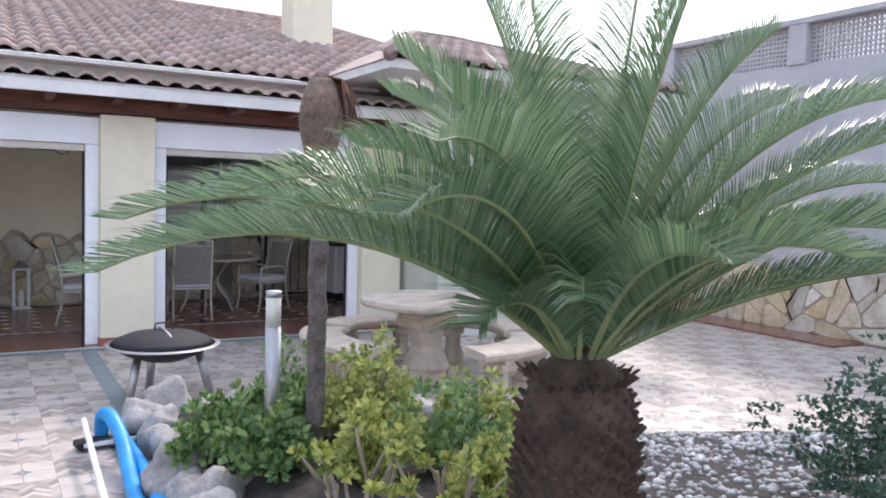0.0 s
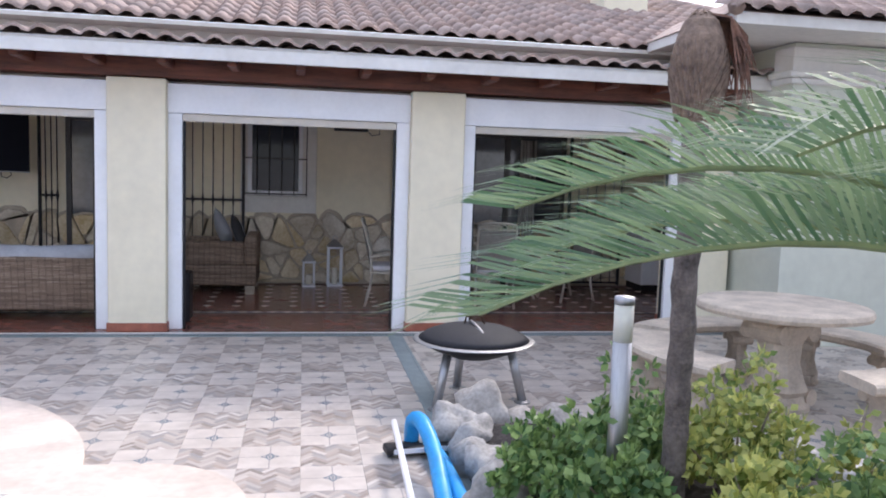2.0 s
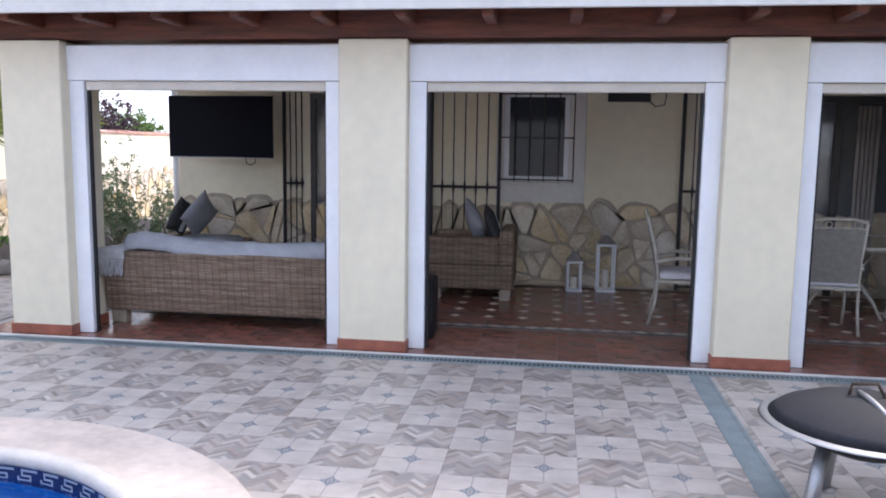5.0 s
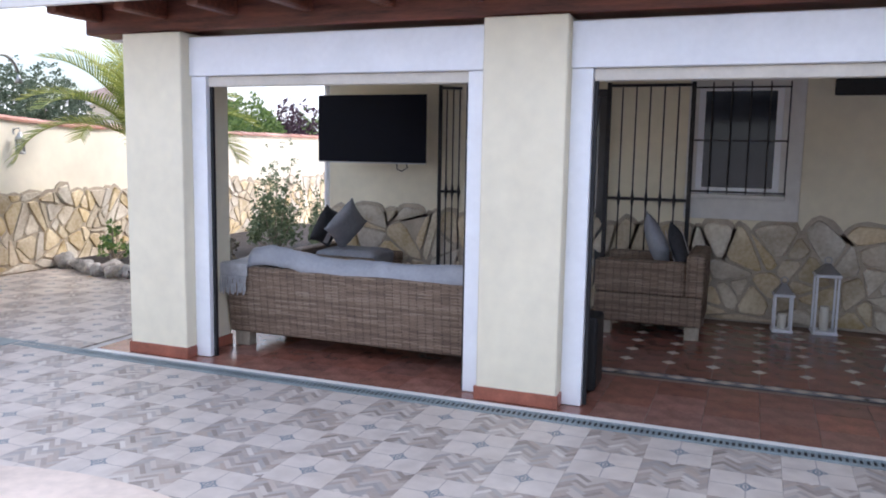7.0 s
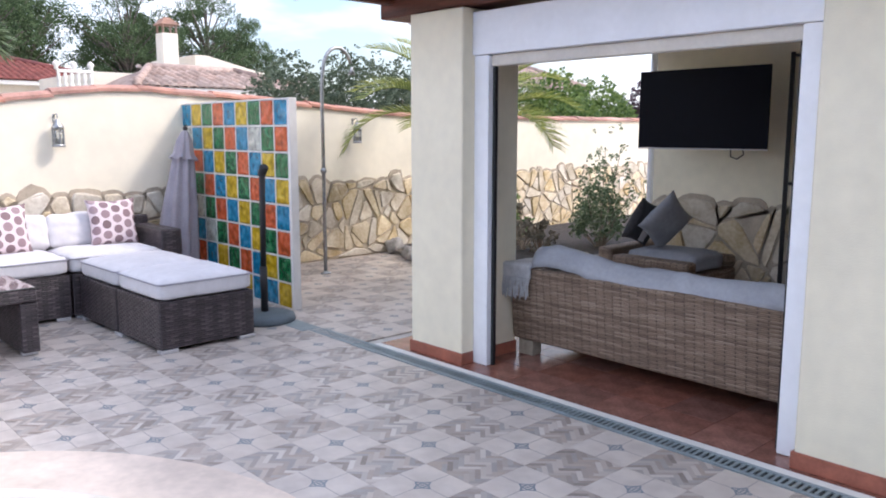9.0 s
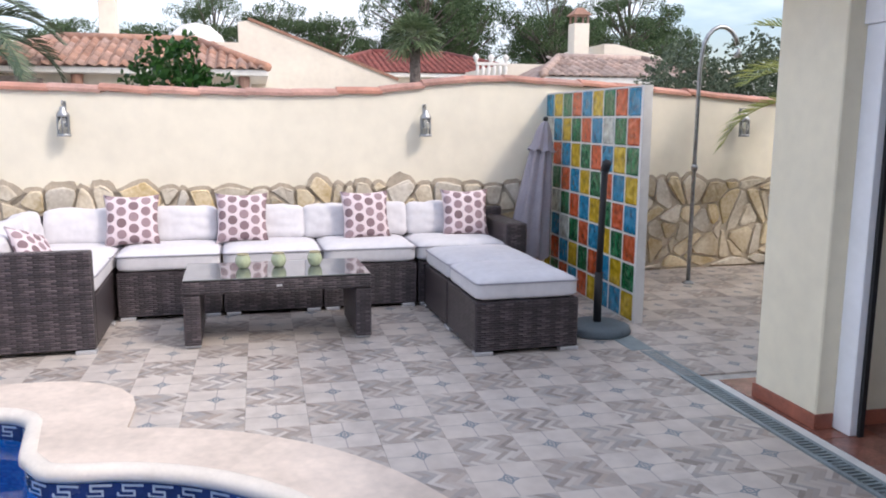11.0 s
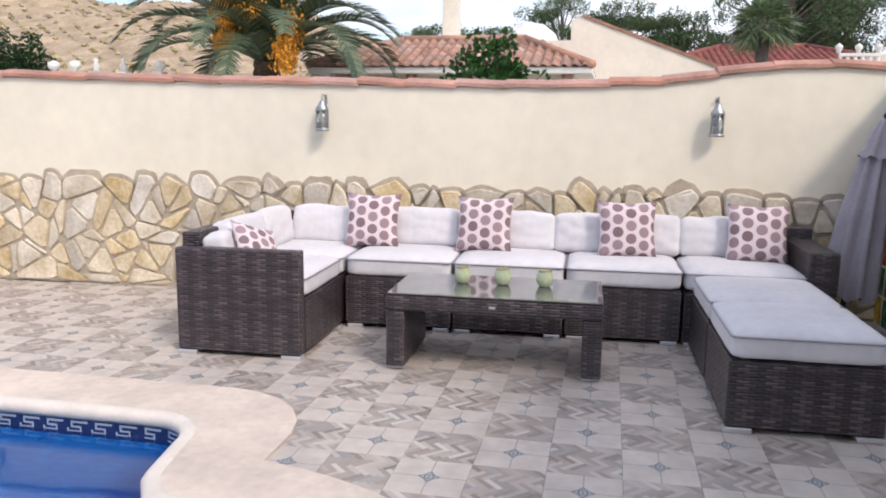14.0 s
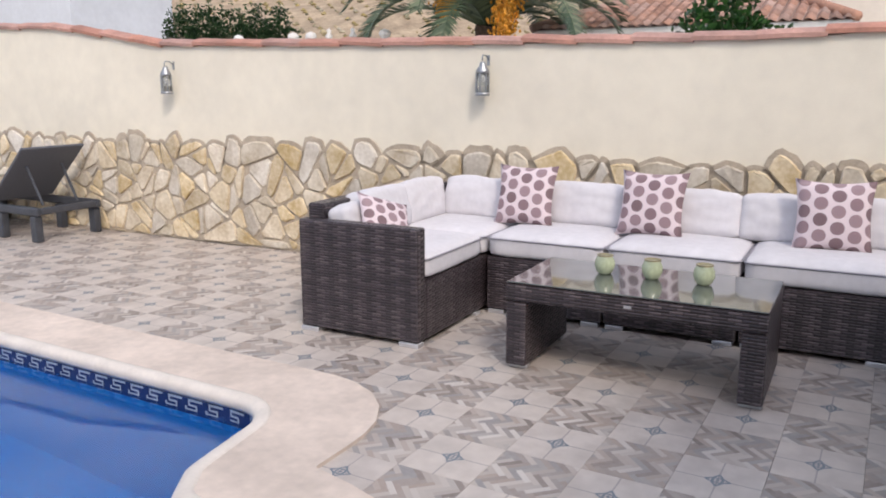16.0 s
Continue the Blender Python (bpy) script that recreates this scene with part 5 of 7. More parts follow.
c0 = dining_chair(pose(2.92, 1.66, 0, 0, 0, 84), "cream metal dining chair with scrolled back and pale pad")
copy_thing(c0, pose(4.20, 1.62, 0, 0, 0, 176))
copy_thing(c0, pose(5.34, 2.10, 0, 0, 0, -70))
dt = thing("dining_table", pose(4.66, 2.50, 0), "oval glass dining table on curved cream metal legs", "dining table")
part("tabletop", lathe([(0.0, 0.735), (0.70, 0.735), (0.71, 0.74), (0.70, 0.747), (0.0, 0.747)], 40), M_TABLEGLASS, dt, "clear glass top")
part("rim", tube([(0.715 * math.cos(a), 0.715 * math.sin(a), 0.735) for a in np.linspace(0, 2 * math.pi, 41)], 0.021, 6, cap=False), M_CREAMIRON, dt, smooth=True)
for k in range(4):
    a = k * math.pi / 2 + 0.5
    part("leg", tube([(r * math.cos(a), r * math.sin(a), z) for r, z in ((0.50, 0.0), (0.40, 0.15), (0.20, 0.32), (0.18, 0.45), (0.34, 0.62), (0.48, 0.72))], 0.016, 8), M_CREAMIRON, dt, smooth=True)
kit = thing("kitchen_unit", pose(6.72, 2.75, 0), "white outdoor kitchen cupboard with two doors", "kitchen cabinet")
part("carcass", box(0.0, 0.02, 0.10, 1.9, 0.62, 0.86, 0.004), M_WHITE, kit)
part("plinth", box(0.03, 0.07, 0.0, 1.9, 0.62, 0.099), M_BLACK, kit)
for k in range(3):
    dd = part("door", box(0.01 + 0.63 * k, 0.0, 0.11, 0.62 + 0.63 * k, 0.018, 0.85, 0.004), M_WHITE, kit)
    part("handle", box(0.06 + 0.63 * k, -0.018, 0.70, 0.075 + 0.63 * k, -0.001, 0.80, 0.003), M_STEEL, dd)
wt = solid("worktop", box(-0.03, -0.03, 0.861, 1.95, 0.62, 0.90, 0.008), mat("dark_granite", (0.07, 0.065, 0.065), 0.2, var=0.4, scale=30), "dark granite kitchen worktop", "worktop", m=pose(6.72, 2.75, 0))
tap = thing("tap", pose(7.5, 3.15, 0.901), "chrome kitchen mixer tap", "tap")
part("spout", tube([(0, 0, 0), (0, 0, 0.22), (0, -0.05, 0.28), (0, -0.14, 0.26), (0, -0.16, 0.2)], 0.012, 8), M_STEEL, tap, smooth=True)
shf = solid("wall_shelf", box(0, -0.12, 0, 0.5, -0.002, 0.09, 0.006), M_GREYPAD, "grey box shelf on the kitchen wall", "shelf", m=pose(7.1, BY, 1.52))

# ---- by the garden wall: lanterns, parasol, shower, lounger ----
M_PEWTER = mat("pewter_metal", (0.42, 0.43, 0.44), 0.38, metal=0.85, var=0.15, scale=30)
wl0 = None
for y in (-8.02, -4.58, -1.27, 2.40):
    m = pose(wall_x(y), y, 1.63, 0, 0, 0) @ Matrix.Diagonal((0.95, 1.0, 1.0, 1))
    if wl0 is None:
        t = thing("wall_lantern", m, "pewter candle lantern hung from a wall hook", "wall lantern", "garden wall lanterns")
        part("hook", tube([(0.002, 0, 0.14), (0.05, 0, 0.165), (0.11, 0, 0.17), (0.125, 0, 0.15), (0.12, 0, 0.128)], 0.006, 6), M_PEWTER, t, smooth=True)
        part("hook_plate", box(0.0005, -0.012, 0.09, 0.006, 0.012, 0.17), M_PEWTER, t)
        part("dome", lathe([(0.055, 0.03), (0.058, 0.036), (0.05, 0.06), (0.03, 0.085), (0.026, 0.105), (0.018, 0.118), (0.0, 0.122)], 20, at=(0.115, 0, 0)), M_PEWTER, t, smooth=True)
        part("glass", lathe([(0.045, -0.12), (0.045, 0.029)], 20, at=(0.115, 0, 0)), M_CLEAR, t, smooth=True)
        part("tray", lathe([(0.06, -0.145), (0.062, -0.135), (0.06, -0.121), (0.0, -0.121)], 20, at=(0.115, 0, 0)), M_PEWTER, t, smooth=True)
        for k in range(6):
            a = k * math.pi / 3
            part("rib", box(-0.005, -0.005, -0.12, 0.005, 0.005, 0.03), M_PEWTER, t).location = (0.115 + 0.051 * math.cos(a), 0.051 * math.sin(a), 0)
        part("candle", lathe([(0.025, -0.12), (0.025, -0.06), (0.0, -0.06)], 12, at=(0.115, 0, 0)), M_CANDLE, t)
        wl0 = t
    else:
        copy_thing(wl0, m)
M_PARASOL = mat("mauve_grey_canvas", (0.36, 0.33, 0.37), 0.9, var=0.08, scale=5, bump=0.2, bscale=80)
ps = thing("parasol", pose(-6.30, -0.33, 0, 0, -3, 0) @ pose(0, 0, 0, -8.0, 0, 0), "closed mauve-grey canvas parasol leaning in the corner", "parasol")
bm = bmesh.new()
prof = [(0.19, 0.30), (0.185, 0.45), (0.15, 0.9), (0.105, 1.30), (0.09, 1.40)]
SID = 48
rings = []
for r, z in prof:
    rings.append([bm.verts.new((r * (1 + 0.22 * math.sin(8 * a + z * 1.3)) * math.cos(a), r * (1 + 0.22 * math.sin(8 * a + z * 1.3)) * math.sin(a), z + 0.03 * math.sin(8 * a) * (z < 0.35))) for a in (2 * math.pi * k / SID for k in range(SID))])
for a, b in zip(rings, rings[1:]):
    for k in range(SID):
        bm.faces.new((a[k], a[(k + 1) % SID], b[(k + 1) % SID], b[k]))
part("canopy", bm, M_PARASOL, ps, smooth=True)
bm = bmesh.new()
rings = []
for r, z in ((0.135, 1.36), (0.10, 1.42), (0.075, 1.55), (0.04, 1.64), (0.02, 1.66)):
    rings.append([bm.verts.new((r * (1 + 0.12 * math.sin(8 * a)) * math.cos(a), r * (1 + 0.12 * math.sin(8 * a)) * math.sin(a), z + 0.012 * math.sin(8 * a) * (z < 1.4))) for a in (2 * math.pi * k / SID for k in range(SID))])
for a, b in zip(rings, rings[1:]):
    for k in range(SID):
        bm.faces.new((a[k], a[(k + 1) % SID], b[(k + 1) % SID], b[k]))
part("top_flap", bm, M_PARASOL, ps, smooth=True)
part("pole", lathe([(0.019, 0.0), (0.019, 1.66)], 12), M_IRON, ps)
part("finial", lathe([(0.012, 1.66), (0.026, 1.675), (0.022, 1.70), (0.0, 1.71)], 12), M_BLACK, ps, smooth=True)
st = thing("umbrella_stand", pose(-4.47, -0.33, 0), "slate-blue round umbrella stand with upright black tube", "umbrella stand")
part("weight", lathe([(0.255, 0.0), (0.265, 0.02), (0.255, 0.055), (0.20, 0.075), (0.06, 0.085), (0.0, 0.085)], 36), mat("slate_plastic", (0.10, 0.13, 0.15), 0.55, var=0.12), st, smooth=True)
tb2 = part("tube", tube([(0, 0, 0.085), (0.0, 0.0, 0.48)], 0.032, 16), M_BLACK, st, smooth=True)
part("inner_tube", tube([(0, 0, 0.481), (-0.005, 0.02, 1.30)], 0.026, 16), M_BLACK, st, smooth=True)
part("knob", tube([(-0.03, 0.03, 1.27), (0.05, 0.01, 1.33)], 0.036, 12), M_BLACK, st, smooth=True)
sh = thing("garden_shower", pose(-6.05, 1.38, 0), "slim bronze-grey steel garden shower with arched top", "shower")
pts = [(0, 0, 0.02), (0, 0, 1.0), (0, 0, 2.15)] + [(0.03 + 0.0 * k, 0.20 - 0.20 * math.cos(a), 2.30 + 0.27 * math.sin(a)) for k, a in enumerate(np.linspace(0.1, math.pi * 0.88, 9))]
part("pipe", tube(pts, 0.021, 12), M_PEWTER, sh, smooth=True)
part("shower_head", lathe([(0.012, 0.09), (0.018, 0.06), (0.045, 0.0), (0.0, -0.004)], 16, at=(0.03, 0.395, 2.28)), M_PEWTER, sh, smooth=True)
part("valve", lathe([(0.028, 1.16), (0.036, 1.19), (0.028, 1.22)], 14), M_PEWTER, sh, smooth=True)
part("base_plate", lathe([(0.06, 0.0), (0.06, 0.012), (0.03, 0.03), (0.0, 0.03)], 20), M_PEWTER, sh, smooth=True)
M_PLASTICG = mat("anthracite_plastic", (0.06, 0.065, 0.078), 0.5, var=0.15, scale=12)
M_TEXTILENE = mat("anthracite_mesh", (0.12, 0.128, 0.15), 0.7, var=0.1, scale=60)
lo_ = thing("sun_lounger", pose(-5.92, -11.1, 0), "anthracite plastic sun lounger with raised back", "sun lounger")
for s in (-1, 1):
    part("side_rail", box(s * 0.35 - 0.03, 0.0, 0.27, s * 0.35 + 0.03, 2.0, 0.36, 0.02, 2), M_PLASTICG, lo_)
    for y in (0.25, 1.35, 1.92):
        part("leg", box(s * 0.34 - 0.04, y - 0.05, 0.0, s * 0.34 + 0.04, y + 0.05, 0.269, 0.012, 2), M_PLASTICG, lo_)
part("end_rail", box(-0.32, 1.93, 0.28, 0.32, 2.0, 0.35, 0.012), M_PLASTICG, lo_)
part("sling", box(-0.33, 0.02, 0.361, 0.33, 1.19, 0.38, 0.008), M_TEXTILENE, lo_)
part("backrest", box(-0.36, 0.0, 0.0, 0.36, 0.86, 0.03, 0.014, 2), M_TEXTILENE, lo_, "mesh backrest tilted up").matrix_local = pose(0, 1.2, 0.365, 42)
part("prop", tube([(0.2, 1.64, 0.745), (0.2, 1.85, 0.36)], 0.014, 8), M_PLASTICG, lo_)
part("prop", tube([(-0.2, 1.64, 0.745), (-0.2, 1.85, 0.36)], 0.014, 8), M_PLASTICG, lo_)

# ---- wing of the house and the far boundary ----
wing = tagged(new("house_wing"), "pale green-cream house wing with tiled hip roof and cornice", "house wing", "", "structure")
M_WING = mat("pale_green_render", (0.66, 0.68, 0.58), 0.85, var=0.05, scale=1.5, bump=0.2, bscale=100)
part("wall", box(6.55, -0.85, 0, 9.1, 0.9, 3.02, 0.005), M_WING, wing)
for k, (o, z0, z1) in enumerate(((0.05, 2.62, 2.68), (0.09, 2.681, 2.74), (0.03, 2.741, 2.98))):
    part("cornice", box(6.55 - o, -0.85 - o, z0, 9.1 + o, -0.851 + 0.3, z1, 0.008), M_PLASTER, wing, "white cornice moulding")
part("soffit", box(5.5, -1.6, 3.03, 9.7, 0.9, 3.07, 0.006), M_PLASTER, wing)
part("fascia", box(5.46, -1.64, 3.0, 9.74, -1.601, 3.10, 0.004), M_PLASTER, wing)
part("fascia", box(5.46, -1.60, 3.0, 5.499, 0.15, 3.10, 0.004), M_PLASTER, wing)
wr = bmesh.new()
A, B, C, D, R1, R2 = [wr.verts.new(p) for p in ((5.44, -1.66, 3.10), (9.76, -1.66, 3.10), (9.76, 3.4, 3.10), (5.44, 3.4, 3.10), (7.3, 1.4, 4.0), (8.0, 1.4, 4.0))]
for f in ((A, B, R2, R1), (B, C, R2), (C, D, R1, R2), (D, A, R1)):
    wr.faces.new(f)
part("roof", wr, M_TILEROOF, wing)
wing_roof = tagged(new("wing_roof"), "weathered curved clay tiles on the wing roof", "roof", "", "structure")
roof_tiles(wing_roof, 5.5, 9.75, -1.70, 3.11, 1.4, 4.02, keep=lambda x, y: 5.42 + (y + 1.66) * 0.6 < x < 9.8 - (y + 1.66) * 0.57, limit=100, nearest=(5.5, -1.6))
hip = bmesh.new()
tube([(5.44, -1.66, 3.13), (7.3, 1.4, 4.05), (8.0, 1.4, 4.05), (9.76, -1.66, 3.13)], 0.075, 8, hip)
part("hip_tile", hip, M_TILEROOF, wing_roof, smooth=True)

bw = tagged(new("wall_boundary"), "tall white boundary wall with pierced block parapet", "boundary wall", "", "structure")
# white wall in shade: the shade is put into this grey base colour
M_SHADEDR = mat("shaded_white_render", (0.50, 0.495, 0.51), 0.85, var=0.07, scale=1.2, bump=0.15)
part("wall", box(11.4, -14, 0, 11.65, 9, 3.62, 0.005), M_SHADEDR, bw)
part("wall_cap", box(11.36, -14, 4.16, 11.69, 0.3, 4.24, 0.006), M_SHADEDR, bw)
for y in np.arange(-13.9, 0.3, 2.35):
    part("pier", box(11.37, float(y), 3.621, 11.68, float(y) + 0.28, 4.159, 0.005), M_SHADEDR, bw)
vs, fs = [], []


def add_box(x0, y0, z0, x1, y1, z1):
    o = len(vs)
    vs.extend([(x, y, z) for x in (x0, x1) for y in (y0, y1) for z in (z0, z1)])
    fs.extend([tuple(o + i for i in f) for f in ((0, 1, 3, 2), (4, 6, 7, 5), (0, 4, 5, 1), (2, 3, 7, 6), (0, 2, 6, 4), (1, 5, 7, 3))])


for k in range(9):
    z = 3.621 + k * 0.062
    add_box(11.5, -14, z, 11.56, 0.3, z + 0.024)
for k in range(230):
    y = -14 + k * 0.062
    add_box(11.503, y, 3.622, 11.557, y + 0.022, 4.157)
me = bpy.data.meshes.new("lattice")
me.from_pydata(vs, [], fs)
me.materials.append(M_SHADEDR)
lt = new("lattice", me)
lt.parent = bw
tagged(lt, "pierced white block lattice", kind="stuff")
stone_cladding(bw, 9.0, 0.95, Matrix.Translation((11.399, 2.5, 0)) @ Matrix.Rotation(-math.pi / 2, 4, "Z") @ Matrix.Diagonal((1, -1, 1, 1)), 41, 0.36)
solid("border_strip", box(10.75, -3.2, -0.011, 11.38, 0.4, 0.03, 0.004), M_TERRA, "terracotta border strip along the far wall", "border", "structure")


# ---- plants ----
def frond_mesh(length, droop, pairs, leaf, width, lift, vee, seed, arch=1.0, rad=0.012, curl=0.0, sag=0.10, full=0.45, blunt=False):
    """A feather leaf that leaves along +x, rising by lift degrees and drooping towards its tip."""
    rnd = random.Random(seed)
    bm = bmesh.new()
    pts, a = [Vector((0, 0, 0))], radians(lift)
    N = 16
    for k in range(N):
        f = k / N
        a -= radians(droop) * (0.35 + 1.3 * f) / N * arch
        side = curl * f * f
        pts.append(pts[-1] + Vector((math.cos(a), side, math.sin(a))) * (length / N))
    tube(pts, [rad * (1 - 0.8 * k / N) + 0.001 for k in range(N + 1)], 5, bm)
    if blunt:                          # the midrib takes the second material
        for f in bm.faces:
            f.material_index = 1

    def at(f):
        g = min(f, 0.9999) * N
        k = int(g)
        return pts[k].lerp(pts[k + 1], g - k), (pts[k + 1] - pts[k]).normalized()

    for i in range(pairs):
        f = 0.06 + 0.94 * i / (pairs - 1)
        p, d = at(f)
        up = Vector((0, 1, 0)).cross(d) * -1
        L = leaf * (math.sin(math.pi * (0.12 + 0.80 * f)) ** 0.6) * rnd.uniform(0.92, 1.08)
        if blunt:                      # leaflets keep their length towards a broad tip
            L = leaf * min(1.0, 0.35 + 1.9 * f) * (1 - 0.42 * max(0.0, (f - 0.65) / 0.35) ** 2) * rnd.uniform(0.92, 1.08)
        for s in (-1, 1):
            out = (Vector((0, s, 0)) * math.cos(radians(vee)) + up * math.sin(radians(vee))) * 0.92 + d * (0.38 + (0.75 if blunt else 0.5) * f) + Vector((0, 0, rnd.uniform(-0.06, 0.06)))
            out.normalize()
            q = p + out * L * 0.55
            r = p + out * L + Vector((0, 0, -sag * L))
            w = d * width
            v = [bm.verts.new(c) for c in (p - w * 0.5, p + w * 0.5, q + w * full, r, q - w * full)]
            bm.faces.new((v[0], v[1], v[2], v[4])), bm.faces.new((v[4], v[2], v[3]))
    return bm


M_CYCAS = leafy("cycad_leaf", (0.07, 0.145, 0.07), (0.245, 0.33, 0.18), 0.30, glow=0.42)
M_RACHIS = mat("pale_green_midrib", (0.23, 0.28, 0.12), 0.4, var=0.15, scale=8)
M_BARK = mat("shaggy_brown_bark", (0.10, 0.065, 0.045), 0.95, var=0.25, scale=14, bump=1.0, bscale=40)
M_BARKG = mat("grey_palm_bark", (0.17, 0.14, 0.125), 0.95, var=0.3, scale=10, bump=0.9, bscale=50)
M_DRY = mat("dry_reddish_frond", (0.22, 0.115, 0.08), 0.9, var=0.3, scale=12)
M_SOIL = mat("dark_mulch", (0.045, 0.037, 0.035), 0.95, var=0.4, scale=9, bump=1.0, bscale=35)
M_ROCK = piece_random(mat("pale_limestone_rock", (0.46, 0.43, 0.40), 0.85, var=0.25, scale=6, bump=0.8, bscale=16), 0.22, 0.4)
M_PEBBLE = piece_random(mat("grey_pebble", (0.42, 0.43, 0.43), 0.8, var=0.2), 0.35)


def bed_depth(x, y):
    """How far inside the bed's edge a point lies."""
    if not inside((x, y), BED):
        return 0.0
    d = 9.0
    for (x0, y0), (x1, y1) in zip(BED, BED[1:] + BED[:1]):
        t = max(0, min(1, ((x - x0) * (x1 - x0) + (y - y0) * (y1 - y0)) / ((x1 - x0) ** 2 + (y1 - y0) ** 2)))
        d = min(d, math.hypot(x - x0 - t * (x1 - x0), y - y0 - t * (y1 - y0)))
    return d


def soil_z(x, y):
    d = bed_depth(x, y)
    return -0.01 + 0.33 * (1 - math.exp(-d / 0.35)) + 0.03 * noise.noise(Vector((x * 3, y * 3, 0))) * min(1, d * 4)


sb = bmesh.new()
gv = {}
for i in range(58):
    for j in range(82):
        x, y = 2.5 + i * 0.12, -12.6 + j * 0.12
        gv[i, j] = sb.verts.new((x, y, soil_z(x, y))) if inside((x, y), BED) else None
for i in range(57):
    for j in range(81):
        q = [gv[i, j], gv[i + 1, j], gv[i + 1, j + 1], gv[i, j + 1]]
        q = [v for v in q if v]
        if len(q) >= 3:
            sb.faces.new(q)
for v in [v for v in sb.verts if not v.link_faces]:
    sb.verts.remove(v)
solid("planting_bed", sb, M_SOIL, "raised planting bed of dark mulch", "planting bed", "structure", smooth=True)
rnd = random.Random(21)
for k in range(30):
    f = k / 30
    if k < 20:
        x, y = 2.80 + rnd.uniform(-0.05, 0.06), -3.4 - k * 0.24
    else:
        a, b = (3.0, -3.28), (5.1, -4.7)
        g = (k - 20) / 10
        x, y = a[0] + (b[0] - a[0]) * g, a[1] + (b[1] - a[1]) * g + rnd.uniform(-0.05, 0.05)
    r = rnd.uniform(0.10, 0.165)
    t = solid("edging_rock", rock(r, (1.0, 1.2, rnd.uniform(0.75, 1.2)), k + 3, 0.42, 3), M_ROCK, "rough pale limestone rock edging the bed", "rock", "", "bed edging rocks", True, pose(x, y, r * 0.75, rnd.uniform(-15, 15), rnd.uniform(-15, 15), rnd.uniform(0, 360)))
pv, pf = [], []
for k in range(8000):
    x, y = rnd.uniform(3.9, 8.0), rnd.uniform(-8.5, -4.9)
    if bed_depth(x, y) < 0.05 or y > -3.2 - 0.42 * x:
        continue
    z, s = soil_z(x, y), rnd.uniform(0.014, 0.032)
    o = len(pv)
    pv += [(x + s * a + rnd.uniform(-0.3, 0.3) * s, y + s * b, z + s * 0.6 * c) for a, b, c in ((1, 0, 0), (-1, 0, 0), (0, 1, 0), (0, -1, 0), (0, 0, 1), (0, 0, -1))]
    pf += [tuple(o + i for i in f) for f in ((0, 2, 4), (2, 1, 4), (1, 3, 4), (3, 0, 4), (2, 0, 5), (1, 2, 5), (3, 1, 5), (0, 3, 5))]
me = bpy.data.meshes.new("gravel")
me.from_pydata(pv, [], pf)
me.materials.append(M_PEBBLE)
me.polygons.foreach_set("use_smooth", [True] * len(me.polygons))
tagged(new("gravel", me), "loose grey-white gravel in the bed", "gravel", "", "stuff")

# sago palm
CX, CY, CZ = 3.36, -7.22, 1.20
cy = thing("sago_palm", pose(CX, CY, 0), "large sago palm with a stout shaggy trunk and arching fronds", "sago palm")
tr = bmesh.new()
z_base = soil_z(CX, CY) - 0.05
lathe([(0.155, z_base), (0.17, z_base + 0.2), (0.178, z_base + 0.45), (0.162, CZ - 0.12), (0.13, CZ - 0.02), (0.05, CZ + 0.04)], 28, tr)
part("trunk", tr, M_BARK, cy, smooth=True)
stub = bmesh.new()
rnd = random.Random(5)
for k in range(520):
    a, z = k * 2.39996, z_base + 0.03 + (CZ - z_base - 0.05) * (k / 520)
    r = 0.160 + 0.014 * math.sin(math.pi * k / 520)
    if k > 440:
        r *= 1 - 0.35 * (k - 440) / 80
    c, s = math.cos(a), math.sin(a)
    p = Vector((c * r, s * r, z))
    o = Vector((c, s, 0.75)).normalized()
    tube([p, p + o * rnd.uniform(0.02, 0.05)], [0.016, 0.006], 4, stub)
part("leaf_base", stub, M_BARK, cy, "rough cut leaf bases")
wool = bmesh.new()
for k in range(160):
    a, r = rnd.uniform(0, 6.283), rnd.uniform(0.03, 0.13)
    p = Vector((math.cos(a) * r, math.sin(a) * r, CZ - 0.06))
    tube([p, p + Vector((math.cos(a) * 0.06, math.sin(a) * 0.06, rnd.uniform(0.02, 0.06)))], [0.008, 0.003], 4, wool)
part("crown_wool", wool, M_BARK, cy, "brown woolly crown")


def sago_frond(az, lift, length, droop, seed, vee=36):
    bm = frond_mesh(length, droop, 118, 0.25, 0.0072, lift, vee, seed, curl=rnd.uniform(-0.12, 0.12), rad=0.0095, sag=0.16, full=0.5, blunt=True)
    o = part("frond", bm, M_CYCAS, cy)
    o.data.materials.append(M_RACHIS)
    o.matrix_local = pose(math.cos(radians(az)) * 0.06, math.sin(radians(az)) * 0.06, CZ + 0.02, 0, 0, az)


# long outer fronds that arch and level out: bearing, rise, length, droop
SAGO = [(180, 38, 1.37, 64), (173, 45, 1.34, 68), (187, 54, 1.22, 76), (196, 50, 1.12, 66), (207, 60, 1.04, 84), (212, 66, 1.10, 80),
        (163, 41, 1.26, 66), (146, 58, 0.98, 80), (130, 46, 1.14, 66), (110, 40, 1.18, 64),
        (94, 52, 1.20, 70), (70, 44, 1.22, 66), (46, 48, 1.22, 66), (22, 50, 1.22, 68),
        (2, 42, 1.24, 60), (-16, 50, 1.26, 58), (-30, 42, 1.28, 52), (-44, 31, 1.24, 42), (-58, 54, 1.06, 80)]
